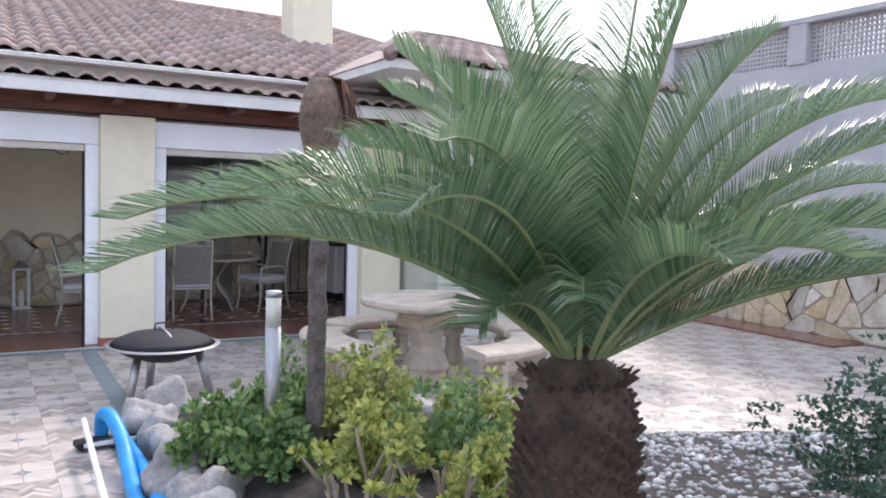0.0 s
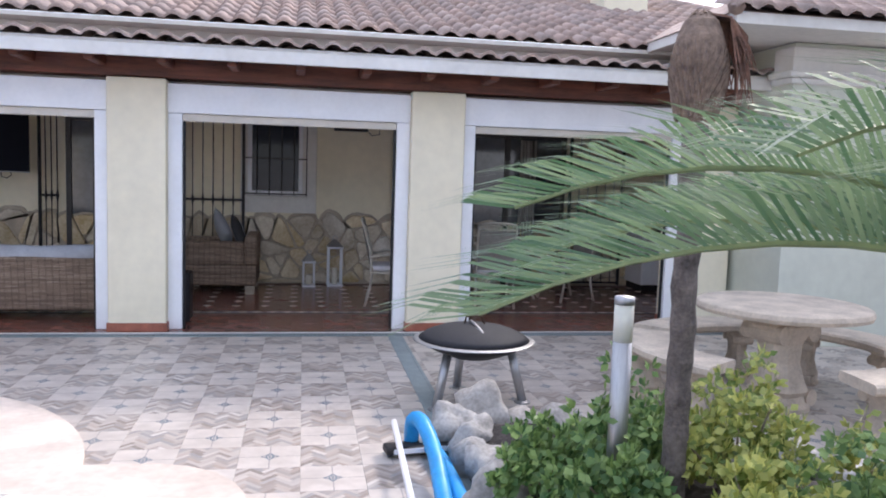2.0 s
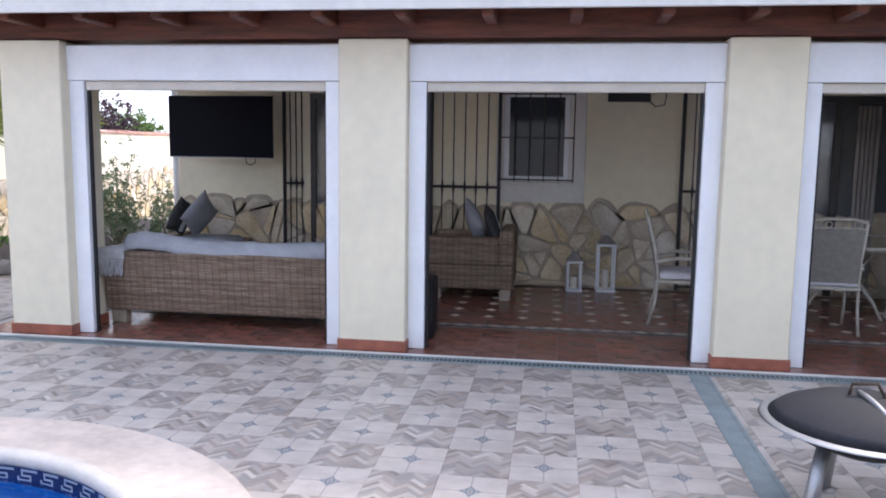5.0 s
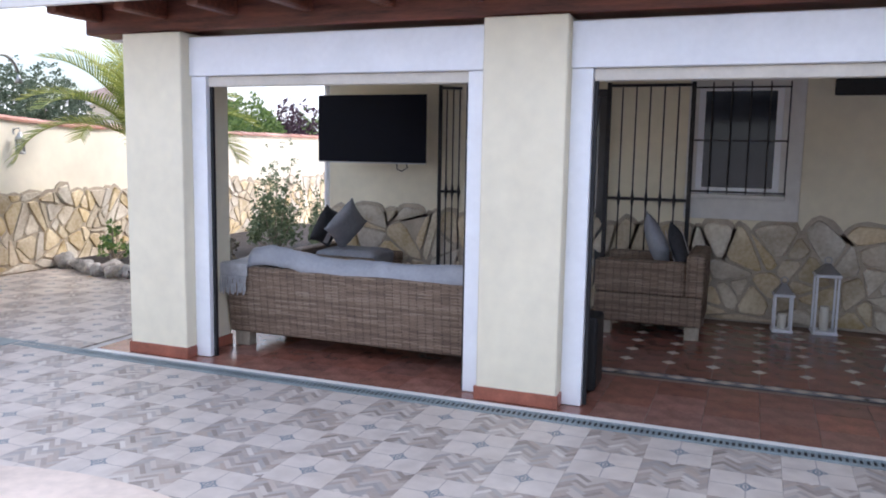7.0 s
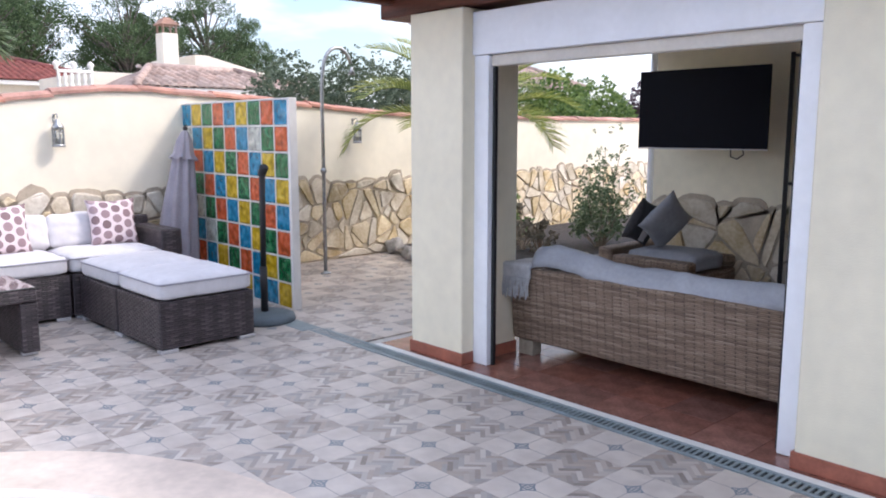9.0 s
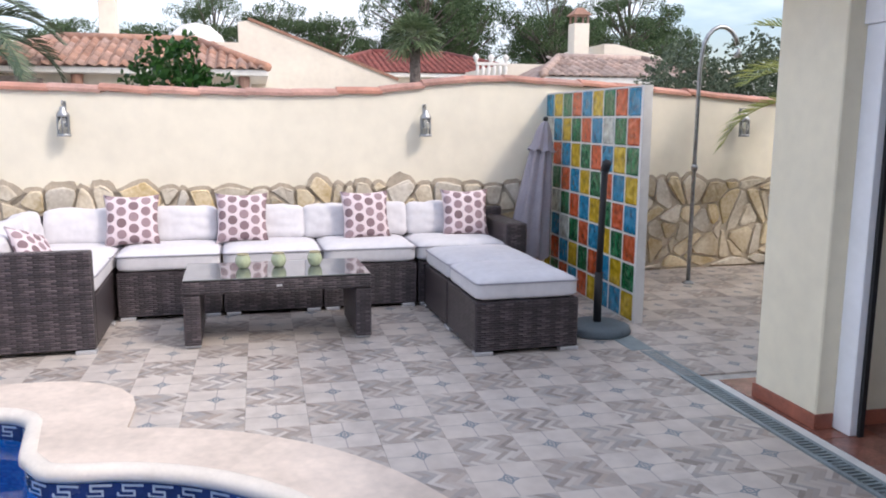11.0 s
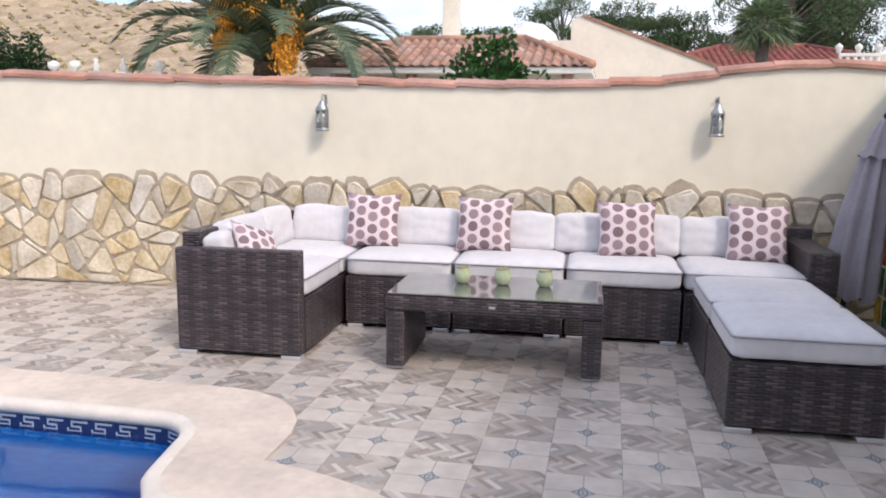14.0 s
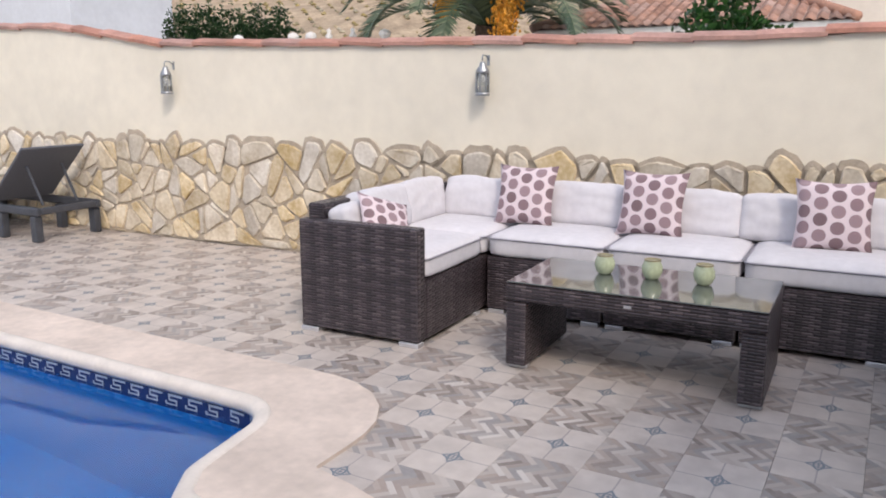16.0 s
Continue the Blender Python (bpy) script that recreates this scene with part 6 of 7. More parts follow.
# inner fronds, steeper
SAGO += [(168, 74, 0.92, 76), (140, 77, 1.06, 42), (112, 70, 1.14, 54), (76, 74, 1.16, 46), (36, 72, 1.16, 48),
         (0, 68, 1.18, 54), (-28, 66, 1.20, 56), (160, 84, 1.16, 24), (100, 85, 1.18, 14), (10, 85, 1.18, 12), (-42, 84, 1.16, 14),
         (192, 77, 0.88, 50), (-12, 76, 1.20, 40), (58, 62, 1.20, 60), (-36, 56, 1.32, 56)]
# short fronds on the side of the pool
SAGO += [(204, 50, 0.56, 80), (231, 70, 0.56, 105), (258, 62, 0.70, 78), (282, 56, 0.84, 74)]
for k, (az, lift, length, droop) in enumerate(SAGO):
    sago_frond(az + rnd.uniform(-2, 2), lift, length, droop, 300 + k, 36 if lift < 65 else 44)

# slender palm stump
sp = thing("palm_stump", pose(3.38, -5.05, 0), "slender bare palm trunk with a shaggy brown head", "palm stump")
tb = bmesh.new()
zz = soil_z(3.38, -5.05) - 0.05
tube([(0.003 * math.sin(k * 1.3), 0.003 * math.cos(k), zz + (1.9 - zz) * k / 22) for k in range(23)], [0.048 + 0.006 * (k % 2) for k in range(23)], 14, tb)
part("trunk", tb, M_BARKG, sp)
hd = bmesh.new()
lathe([(0.05, 1.86), (0.084, 1.92), (0.102, 2.02), (0.104, 2.12), (0.092, 2.21), (0.066, 2.275), (0.03, 2.305), (0.0, 2.312)], 20, hd)
for k in range(340):
    a, z = k * 2.39996, 1.88 + 0.42 * k / 340
    r = 0.098 * math.sqrt(max(0.04, 1 - (max(0, z - 2.06) / 0.255) ** 2)) * min(1, 0.72 + (z - 1.88) * 2.2)
    lean = max(0, (z - 2.06) / 0.25)
    p = Vector((math.cos(a) * r, math.sin(a) * r, z))
    out = 0.018 - 0.034 * lean
    tube([p, p + Vector((math.cos(a) * out, math.sin(a) * out, 0.042 - 0.022 * lean))], [0.011, 0.003], 4, hd)
part("head", hd, mat("shaggy_palm_fibre", (0.25, 0.18, 0.135), 0.95, var=0.35, scale=30, bump=0.4, bscale=60, tint=(0.13, 0.09, 0.07)), sp, "shaggy brown head")
dr = bmesh.new()
rnd = random.Random(17)
for k in range(60):
    a = rnd.uniform(-0.9, 0.7)
    L = rnd.uniform(0.12, 0.38)
    p = Vector((0.03 * math.cos(a), 0.03 * math.sin(a), 2.30))
    q = p + Vector((math.cos(a) * 0.085, math.sin(a) * 0.085, -0.02))
    r = q + Vector((math.cos(a) * rnd.uniform(0.02, 0.075), math.sin(a) * 0.05, -L * 0.55))
    e = r + Vector((rnd.uniform(-0.02, 0.04), rnd.uniform(-0.02, 0.02), -L * 0.45))
    tube([p, q, r, e], [0.006, 0.006, 0.004, 0.002], 4, dr)
part("dry_frond", dr, M_DRY, sp, "withered reddish frond")

M_SUCC = leafy("yellow_green_leaf", (0.12, 0.20, 0.04), (0.58, 0.58, 0.17), 0.4, glow=0.32)
M_SHRUB = leafy("mid_green_leaf", (0.05, 0.13, 0.04), (0.28, 0.40, 0.13), 0.45, glow=0.3)
M_GREYLEAF = leafy("dusty_grey_leaf", (0.10, 0.09, 0.065), (0.24, 0.21, 0.16), 0.7, glow=0.1)
M_TWIG = mat("pale_twig", (0.34, 0.28, 0.22), 0.85, var=0.2, scale=15)
M_JUNIPER = leafy("blue_green_needle", (0.015, 0.05, 0.03), (0.05, 0.12, 0.07), 0.6, glow=0.08)


def shrub(name, x, y, z, radius, height, leaves, size, material, label, seed, category="shrub", clump=7, stems=9, group="bed shrubs", ragged=0.35, low=0.45):
    rnd = random.Random(seed)
    t = thing(name, pose(x, y, z), label, category, group)
    st, lv = bmesh.new(), bmesh.new()
    verts, faces = [], []
    heads = []
    n_heads = max(6, leaves // clump)
    for k in range(n_heads):
        a, r = rnd.uniform(0, 6.283), math.sqrt(rnd.uniform(0, 1))
        lump = 1 - ragged + ragged * 2 * abs(noise.noise(Vector((math.cos(a) * 1.3 + seed, math.sin(a) * 1.3, r))))
        h = height * (1 - 0.75 * (1 - low) / 0.55 * r * r) * (lump if low < 0.5 else 0.5 + 0.5 * lump) * rnd.uniform(low, 1.05)
        heads.append(Vector((math.cos(a) * r * radius * lump * 1.1, math.sin(a) * r * radius * lump * 1.1, h)))
    for k in range(min(stems, len(heads))):
        q = heads[k]
        tube([(q.x * 0.1, q.y * 0.1, -0.03), (q.x * 0.55, q.y * 0.55, q.z * 0.5), q], [0.011, 0.008, 0.004], 5, st)
    for q in heads:
        for c in range(clump):
            d = Vector((rnd.gauss(0, 1), rnd.gauss(0, 1), rnd.gauss(0.55, 0.8))).normalized()
            s = size * rnd.uniform(0.7, 1.3)
            side = d.orthogonal().normalized() * s * 0.34
            p = q + d * rnd.uniform(0, size * 0.6)
            o = len(verts)
            verts += [p, p + d * s * 0.5 + side, p + d * s, p + d * s * 0.5 - side]
            faces.append((o, o + 1, o + 2, o + 3))
    me = bpy.data.meshes.new("foliage")
    me.from_pydata([v[:] for v in verts], [], faces)
    me.materials.append(material)
    ob = new("foliage", me)
    ob.parent = t
    tagged(part("branch", st, M_TWIG, t), kind="stuff")
    return t


for k, (x, y, r, h, nl, sz, m_, lb) in enumerate((
        (3.02, -4.62, 0.34, 0.44, 2550, 0.046, M_SHRUB, "bushy mid-green shrub with small leaves"),
        (3.16, -5.12, 0.27, 0.42, 1950, 0.046, M_SHRUB, "bushy mid-green shrub with small leaves"),
        (3.72, -4.95, 0.38, 0.60, 2700, 0.046, M_SUCC, "bright yellow-green succulent shrub"),
        (3.52, -5.52, 0.27, 0.44, 1725, 0.046, M_SUCC, "bright yellow-green succulent shrub"),
        (3.98, -5.60, 0.36, 0.44, 2100, 0.046, M_SHRUB, "bushy mid-green shrub with small leaves"),
        (3.38, -4.72, 0.30, 0.62, 1950, 0.046, M_SHRUB, "bushy mid-green shrub with small leaves"),
        (3.80, -6.15, 0.26, 0.40, 1350, 0.046, M_SUCC, "bright yellow-green succulent shrub"),
        (4.35, -5.2, 0.36, 0.42, 1650, 0.046, M_SUCC, "bright yellow-green succulent shrub"),
        (3.04, -7.84, 0.18, 0.92, 1500, 0.026, M_GREYLEAF, "dusty grey half-dry shrub"),
        (3.16, -7.86, 0.17, 0.86, 1300, 0.026, M_GREYLEAF, "dusty grey half-dry shrub"),
        (4.62, -7.66, 0.46, 0.85, 9000, 0.024, M_JUNIPER, "low spreading blue-green juniper"),
        (5.35, -7.15, 0.60, 1.12, 10000, 0.026, M_JUNIPER, "low spreading blue-green juniper"))):
    shrub("shrub", x, y, soil_z(x, y), r, h, nl, sz, m_, lb, 60 + k, clump=12, ragged=0.55, stems=14 if m_ in (M_GREYLEAF,) else 9)


def leggy_succulent(x, y, height, stems, seed, label):
    """Bare pale stems that fork once and end in small leaf rosettes."""
    rnd = random.Random(seed)
    t = thing("leggy_succulent", pose(x, y, soil_z(x, y) - 0.02), label, "succulent", "leggy succulents")
    lv = bmesh.new()
    for k in range(stems):
        a, r = k * 6.283 / stems + rnd.uniform(-0.4, 0.4), rnd.uniform(0.10, 0.26)
        st = bmesh.new()
        knee = Vector((math.cos(a) * r * 0.7, math.sin(a) * r * 0.7, height * rnd.uniform(0.25, 0.5)))
        tips = [Vector((math.cos(a + d) * r * 1.1, math.sin(a + d) * r * 1.1, height * rnd.uniform(0.7, 1.05))) for d in (-0.3, 0.35)]
        tube([(0.02 * math.cos(a), 0.02 * math.sin(a), 0), knee], [0.013, 0.010], 7, st)
        for p in tips:
            tube([knee, knee.lerp(p, 0.5) + Vector((rnd.uniform(-0.02, 0.02), rnd.uniform(-0.02, 0.02), 0.02)), p], [0.010, 0.008, 0.006], 6, st)
            for q in range(22):
                d = Vector((rnd.gauss(0, 1), rnd.gauss(0, 1), rnd.gauss(0.5, 0.7))).normalized()
                side = d.orthogonal().normalized() * 0.013
                lv.faces.new([lv.verts.new(c) for c in (p, p + d * 0.025 + side, p + d * 0.05, p + d * 0.025 - side)])
        part("stem", st, M_TWIG, t, smooth=True)
    part("foliage", lv, M_SUCC, t)


leggy_succulent(3.18, -6.08, 0.42, 7, 401, "leggy succulent with pale bare stems and leaf rosettes")
leggy_succulent(3.46, -6.36, 0.34, 5, 402, "leggy succulent with pale bare stems and leaf rosettes")

# bollard light
bo = thing("bollard_light", pose(3.185, -4.91, soil_z(3.185, -4.91) - 0.03), "stainless steel garden bollard light with frosted top", "bollard light")
part("post", lathe([(0.042, 0.0), (0.042, 0.74), (0.0, 0.74)], 20), M_STEEL, bo, smooth=True)
part("diffuser", lathe([(0.041, 0.741), (0.041, 0.90), (0.0, 0.90)], 20), mat("frosted_diffuser", (0.66, 0.65, 0.56), 0.4, var=0.03), bo, "frosted white diffuser", smooth=True)
part("cap", lathe([(0.043, 0.901), (0.043, 0.932), (0.0, 0.935)], 20), M_STEEL, bo, smooth=True)

# fire pit
fp = thing("fire_pit", pose(3.08, -2.50, 0), "round black fire bowl with mesh lid on three steel legs", "fire pit")
part("bowl", lathe([(0.02, 0.31), (0.16, 0.33), (0.30, 0.385), (0.404, 0.452), (0.39, 0.455), (0.28, 0.40), (0.02, 0.335)], 40), M_BLACK, fp, smooth=True)
part("rim", lathe([(0.405, 0.452), (0.434, 0.447), (0.444, 0.451), (0.434, 0.456), (0.405, 0.461)], 44), M_STEEL, fp, "wide polished steel rim", smooth=True)
part("lid", lathe([(0.403, 0.462), (0.36, 0.495), (0.26, 0.535), (0.13, 0.558), (0.0, 0.565)], 36), mat("black_mesh_lid", (0.02, 0.02, 0.026), 0.75, var=0.3, scale=60), fp, "domed black mesh lid", smooth=True)
part("lid_strap", tube([(-0.02 + 0.06 * f, 0.05 - 0.42 * f, 0.575 - 0.11 * f * f) for f in np.linspace(0, 0.9, 8)], 0.013, 6), M_STEEL, fp, smooth=True)
part("handle", tube([(-0.06, 0.05, 0.56), (-0.05, 0.05, 0.61), (0.05, 0.03, 0.62), (0.08, 0.02, 0.56)], 0.008, 6), M_BARK, fp, smooth=True)
for x, y in ((-0.30, -0.22), (0.36, -0.08), (-0.05, 0.32)):
    part("leg", tube([(x * 0.72, y * 0.72, 0.40), (x, y, 0.012)], 0.032, 14), M_STEEL, fp, smooth=True)
    part("leg_foot", lathe([(0.06, 0.0), (0.06, 0.01), (0.03, 0.02)], 16, at=(x, y, 0)), M_STEEL, fp)

# stone table and curved benches
M_CAST = mat("cast_stone", (0.60, 0.51, 0.41), 0.85, var=0.14, scale=6, bump=0.4, bscale=60)
TX, TY = 5.32, -2.80


def scroll_leg(name, parent, h, w, d, m):
    """A cast pedestal with volutes: waisted block on a moulded foot."""
    bm = bmesh.new()
    prof = [(0.0, 1.0), (0.05, 1.0), (0.08, 0.86), (0.16, 0.80), (0.22, 0.92), (0.30, 0.80), (0.5, 0.62), (0.7, 0.66), (0.82, 0.84), (0.9, 0.98), (0.95, 0.90), (1.0, 1.05)]
    rings = []
    for f, s in prof:
        ring = []
        for k in range(24):
            a = 2 * math.pi * k / 24
            e = 0.55
            c, q = math.cos(a), math.sin(a)
            r = 1 + 0.10 * math.cos(4 * a)
            ring.append(bm.verts.new((math.copysign(abs(c) ** e, c) * w / 2 * s * r, math.copysign(abs(q) ** e, q) * d / 2 * s * r, f * h)))
        rings.append(ring)
    for a, b in zip(rings, rings[1:]):
        for k in range(24):
            bm.faces.new((a[k], a[(k + 1) % 24], b[(k + 1) % 24], b[k]))
    bm.faces.new(rings[0][::-1]), bm.faces.new(rings[-1])
    for sx in (-1, 1):
        tube([(sx * w * 0.42, -d * 0.4, h * 0.12), (sx * w * 0.42, d * 0.4, h * 0.12)], h * 0.09, 12, bm)
        tube([(sx * w * 0.36, -d * 0.42, h * 0.82), (sx * w * 0.36, d * 0.42, h * 0.82)], h * 0.10, 12, bm)
    o = part(name, bm, M_CAST, parent)
    o.matrix_local = m
    return o


tt = thing("stone_table", pose(TX, TY, 0), "round cast-stone garden table on a carved pedestal", "garden table")
scroll_leg("pedestal", tt, 0.70, 0.46, 0.40, pose(0, 0, 0, 0, 0, 20))
part("tabletop", lathe([(0.0, 0.702), (0.54, 0.702), (0.60, 0.715), (0.61, 0.74), (0.60, 0.77), (0.585, 0.778), (0.0, 0.778)], 48), M_CAST, tt, "pale worn stone top")
for ang in (180, 99, 22, 301):
    bt = thing("stone_bench", pose(TX, TY, 0, 0, 0, ang), "curved cast-stone garden bench on two scroll feet", "garden bench", "stone benches")
    bm = bmesh.new()
    K = 16
    prof = [(0.77, 0.40), (0.75, 0.42), (0.75, 0.455), (0.77, 0.47), (1.12, 0.47), (1.14, 0.455), (1.14, 0.42), (1.12, 0.40)]
    rings = [[bm.verts.new((r * math.cos(a), r * math.sin(a), z)) for r, z in prof] for a in np.linspace(radians(-36), radians(36), K)]
    for a, b in zip(rings, rings[1:]):
        for k in range(8):
            bm.faces.new((a[k], a[(k + 1) % 8], b[(k + 1) % 8], b[k]))
    bm.faces.new(rings[0]), bm.faces.new(rings[-1][::-1])
    bmesh.ops.recalc_face_normals(bm, faces=bm.faces[:])
    part("seat", bm, M_CAST, bt, "pale worn seat slab")
    for a in (-22, 22):
        scroll_leg("foot", bt, 0.399, 0.30, 0.20, Matrix.Rotation(radians(a), 4, "Z") @ pose(0.945, 0, 0))

# pool hose, pole and vacuum head
M_BLUE = mat("blue_ribbed_hose", (0.03, 0.33, 0.74), 0.4, var=0.1, scale=8)


def ribbed(points, r):
    pts = []
    for a, b in zip(points, points[1:]):
        a, b = Vector(a), Vector(b)
        n = max(2, int((b - a).length / 0.022))
        pts += [a.lerp(b, k / n) for k in range(n)]
    return tube(pts, [r * (1.0 if k % 2 else 0.90) for k in range(len(pts))], 10)


def smooth_path(pts, n=10):
    out = []
    P = [Vector(p) for p in pts]
    for i in range(len(P) - 1):
        a, b, c, d = P[max(i - 1, 0)], P[i], P[i + 1], P[min(i + 2, len(P) - 1)]
        for k in range(n):
            t = k / n
            out.append(0.5 * ((2 * b) + (-a + c) * t + (2 * a - 5 * b + 4 * c - d) * t * t + (-a + 3 * b - 3 * c + d) * t ** 3))
    return out + [P[-1]]


solid("pool_hose", ribbed(smooth_path([(2.50, -3.50, 0.06), (2.50, -3.56, 0.20), (2.53, -3.72, 0.235), (2.56, -4.0, 0.15), (2.53, -4.6, 0.046), (2.46, -6.0, 0.046), (2.38, -8.0, 0.046), (2.32, -10.5, 0.046)]), 0.046), M_BLUE, "blue ribbed pool vacuum hose lying along the bed", "hose", "", "pool hoses", True)
solid("pool_hose", ribbed(smooth_path([(2.60, -3.62, 0.06), (2.63, -3.9, 0.05), (2.63, -4.6, 0.046), (2.58, -6.0, 0.046), (2.50, -8.0, 0.046), (2.45, -10.5, 0.046)]), 0.046), M_BLUE, "blue ribbed pool vacuum hose lying along the bed", "hose", "", "pool hoses", True)
solid("pool_pole", tube([(2.40, -3.45, 0.16), (2.32, -6.2, 0.025), (2.26, -9.5, 0.02)], 0.018, 10), M_WHITE, "white telescopic pool pole on the paving", "pole", smooth=True)
vh = thing("pool_vacuum_head", pose(2.57, -3.56, 0, 0, 0, 8), "black and white pool vacuum head on the paving", "pool vacuum head")
part("body", box(-0.24, -0.06, 0.02, 0.24, 0.06, 0.065, 0.012, 2), M_BLACK, vh)
part("trim", box(-0.20, -0.066, 0.03, 0.20, -0.061, 0.06, 0.002), M_WHITE, vh, "white front trim")
part("neck", tube([(0, 0, 0.066), (0.01, 0.05, 0.16)], 0.03, 12), M_WHITE, vh, smooth=True)
for x in (-0.2, 0.2):
    part("wheel", tube([(x - 0.015, 0, 0.022), (x + 0.015, 0, 0.022)], 0.022, 12), M_BLACK, vh)

# ---- side garden behind the porch corner ----
SB = [(-6.75, 3.0), (-5.9, 2.72), (-5.0, 2.60), (-4.3, 4.2), (-3.9, 5.2), (-3.9, 9.0), (-6.95, 9.0)]
side = bmesh.new()
prism(SB[::1], -0.01, 0.10, side)
solid("side_bed", side, M_SOIL, "dark mulch bed in the side garden", "planting bed", "structure")
rnd = random.Random(77)
for k in range(22):
    f = k / 21 * 3
    i = min(int(f), 2)
    a, b = SB[i], SB[i + 1]
    x, y = a[0] + (b[0] - a[0]) * (f - i), a[1] + (b[1] - a[1]) * (f - i)
    r = rnd.uniform(0.07, 0.13)
    solid("edging_rock", rock(r, (1.1, 1, 0.9), k + 50, 0.3, 3), M_ROCK, "rounded grey rock edging the side bed", "rock", "", "side bed rocks", True, pose(x + rnd.uniform(-0.06, 0.06), y + rnd.uniform(-0.06, 0.1), r * 0.75, 0, 0, rnd.uniform(0, 360)))
M_ARECA = leafy("yellow_green_palm_leaf", (0.16, 0.22, 0.04), (0.46, 0.48, 0.12), 0.4, glow=0.4)
M_DILL = leafy("feathery_grey_green_leaf", (0.08, 0.13, 0.07), (0.24, 0.30, 0.17), 0.6, glow=0.3)


def feather_palm(name, x, y, z0, z1, trunk_r, fronds, length, leaf, width, material, label, seed, lift=(80, 5), droop=(50, 110), pairs=46, bark=None, group="", rad=0.012):
    rnd = random.Random(seed)
    t = thing(name, pose(x, y, 0), label, "palm tree", group)
    if trunk_r:
        N = 26
        tb = bmesh.new()
        tube([(0.02 * math.sin(k), 0.02 * math.cos(k * 0.7), z0 + (z1 - z0) * k / N) for k in range(N + 1)], [trunk_r * (1 + 0.10 * (k % 2)) for k in range(N + 1)], 14, tb)
        part("trunk", tb, bark or M_BARKG, t)
    for k in range(fronds):
        f = k / max(fronds - 1, 1)
        bm = frond_mesh(length * rnd.uniform(0.88, 1.1), droop[0] + (droop[1] - droop[0]) * f + rnd.uniform(-8, 8), pairs, leaf, width, lift[0] + (lift[1] - lift[0]) * f, 18, seed * 31 + k, curl=rnd.uniform(-0.15, 0.15), rad=rad)
        o = part("frond", bm, material, t)
        az = k * 137.508 + rnd.uniform(-8, 8)
        o.matrix_local = pose(math.cos(radians(az)) * trunk_r * 0.5, math.sin(radians(az)) * trunk_r * 0.5, z1 - 0.03, 0, 0, az)
    return t


feather_palm("areca_palm", -5.18, 2.80, 0.05, 1.66, 0.05, 22, 1.50, 0.42, 0.024, M_ARECA, "yellow-green areca palm with arching fronds", 3, (84, 30), (46, 98), 44)
shrub("feathery_shrub", -4.85, 5.0, 0.09, 0.50, 1.6, 6000, 0.034, M_DILL, "loose feathery grey-green shrub", 91, group="", ragged=0.5, stems=20)
shrub("feathery_shrub", -4.3, 5.6, 0.09, 0.40, 1.05, 3000, 0.034, M_DILL, "loose feathery grey-green shrub", 92, group="", ragged=0.5, stems=16)
for k, (x, y, h) in enumerate(((-5.75, 3.55, 0.62), (-5.35, 4.0, 0.75), (-6.3, 3.4, 0.6), (-5.0, 3.95, 0.5), (-5.65, 4.2, 0.9))):
    shrub("aeonium", x, y, 0.09, 0.26, h, 260, 0.06, M_GREYLEAF if k % 2 else M_SHRUB, "bare-stemmed succulent with leaf rosettes", 95 + k, clump=14, stems=18, group="side bed succulents")

# ---- beyond the garden wall ----
M_HILL = mat("dry_earth_hill", (0.37, 0.285, 0.19), 0.95, var=0.5, scale=0.5, bump=0.5, bscale=0.5, tint=(0.24, 0.18, 0.12))
hb = bmesh.new()
gv = {}
for i in range(50):
    for j in range(90):
        x, y = -150 + i * 2.2, -190 + j * 2.4
        rise = max(0, min(1, (-50 - x) / 44)) ** 0.8 * max(0, min(1, (-12 - y) / 34)) ** 0.7
        crest = 16.0 + 0.06 * max(0, -58 - y) + 1.2 * math.exp(-((y + 78) / 7) ** 2)
        z = rise * (crest + 1.0 * noise.noise(Vector((x * 0.05, y * 0.05, 0))) + 1.3 * noise.noise(Vector((x * 0.14, y * 0.14, 3))) + 0.6 * noise.noise(Vector((x * 0.4, y * 0.4, 5)))) - 0.5
        gv[i, j] = hb.verts.new((x, y, z))
for i in range(49):
    for j in range(89):
        hb.faces.new((gv[i, j], gv[i + 1, j], gv[i + 1, j + 1], gv[i, j + 1]))
HILL = {q: v.co.copy() for q, v in gv.items()}
solid("hill", hb, M_HILL, "bare tan earth hillside in the distance", "hill", "structure", smooth=True)

M_SCRUB = piece_random(mat("dry_scrub", (0.36, 0.30, 0.17), 0.95, var=0.3, scale=2), 0.4, 0.4)
rnd = random.Random(44)
pv, pf = [], []
for k in range(11000):
    i, j = rnd.randrange(1, 48), rnd.randrange(1, 88)
    if i > 44 or j > 76:
        continue
    q = HILL[i, j].lerp(HILL[i + 1, j + 1], rnd.random())
    s = rnd.uniform(0.14, 0.48)
    o = len(pv)
    pv += [(q.x + s * u + rnd.uniform(-0.3, 0.3) * s, q.y + s * v + rnd.uniform(-0.3, 0.3) * s, q.z + s * 0.8 * w) for u, v, w in ((1, 0, 0.1), (-1, 0, 0.1), (0, 1, 0.1), (0, -1, 0.1), (0, 0, 1), (0, 0, -0.6))]
    pf += [tuple(o + n for n in t) for t in ((0, 2, 4), (2, 1, 4), (1, 3, 4), (3, 0, 4), (2, 0, 5), (1, 2, 5), (3, 1, 5), (0, 3, 5))]
me = bpy.data.meshes.new("scrub")
me.from_pydata(pv, [], pf)
me.materials.append(M_SCRUB)
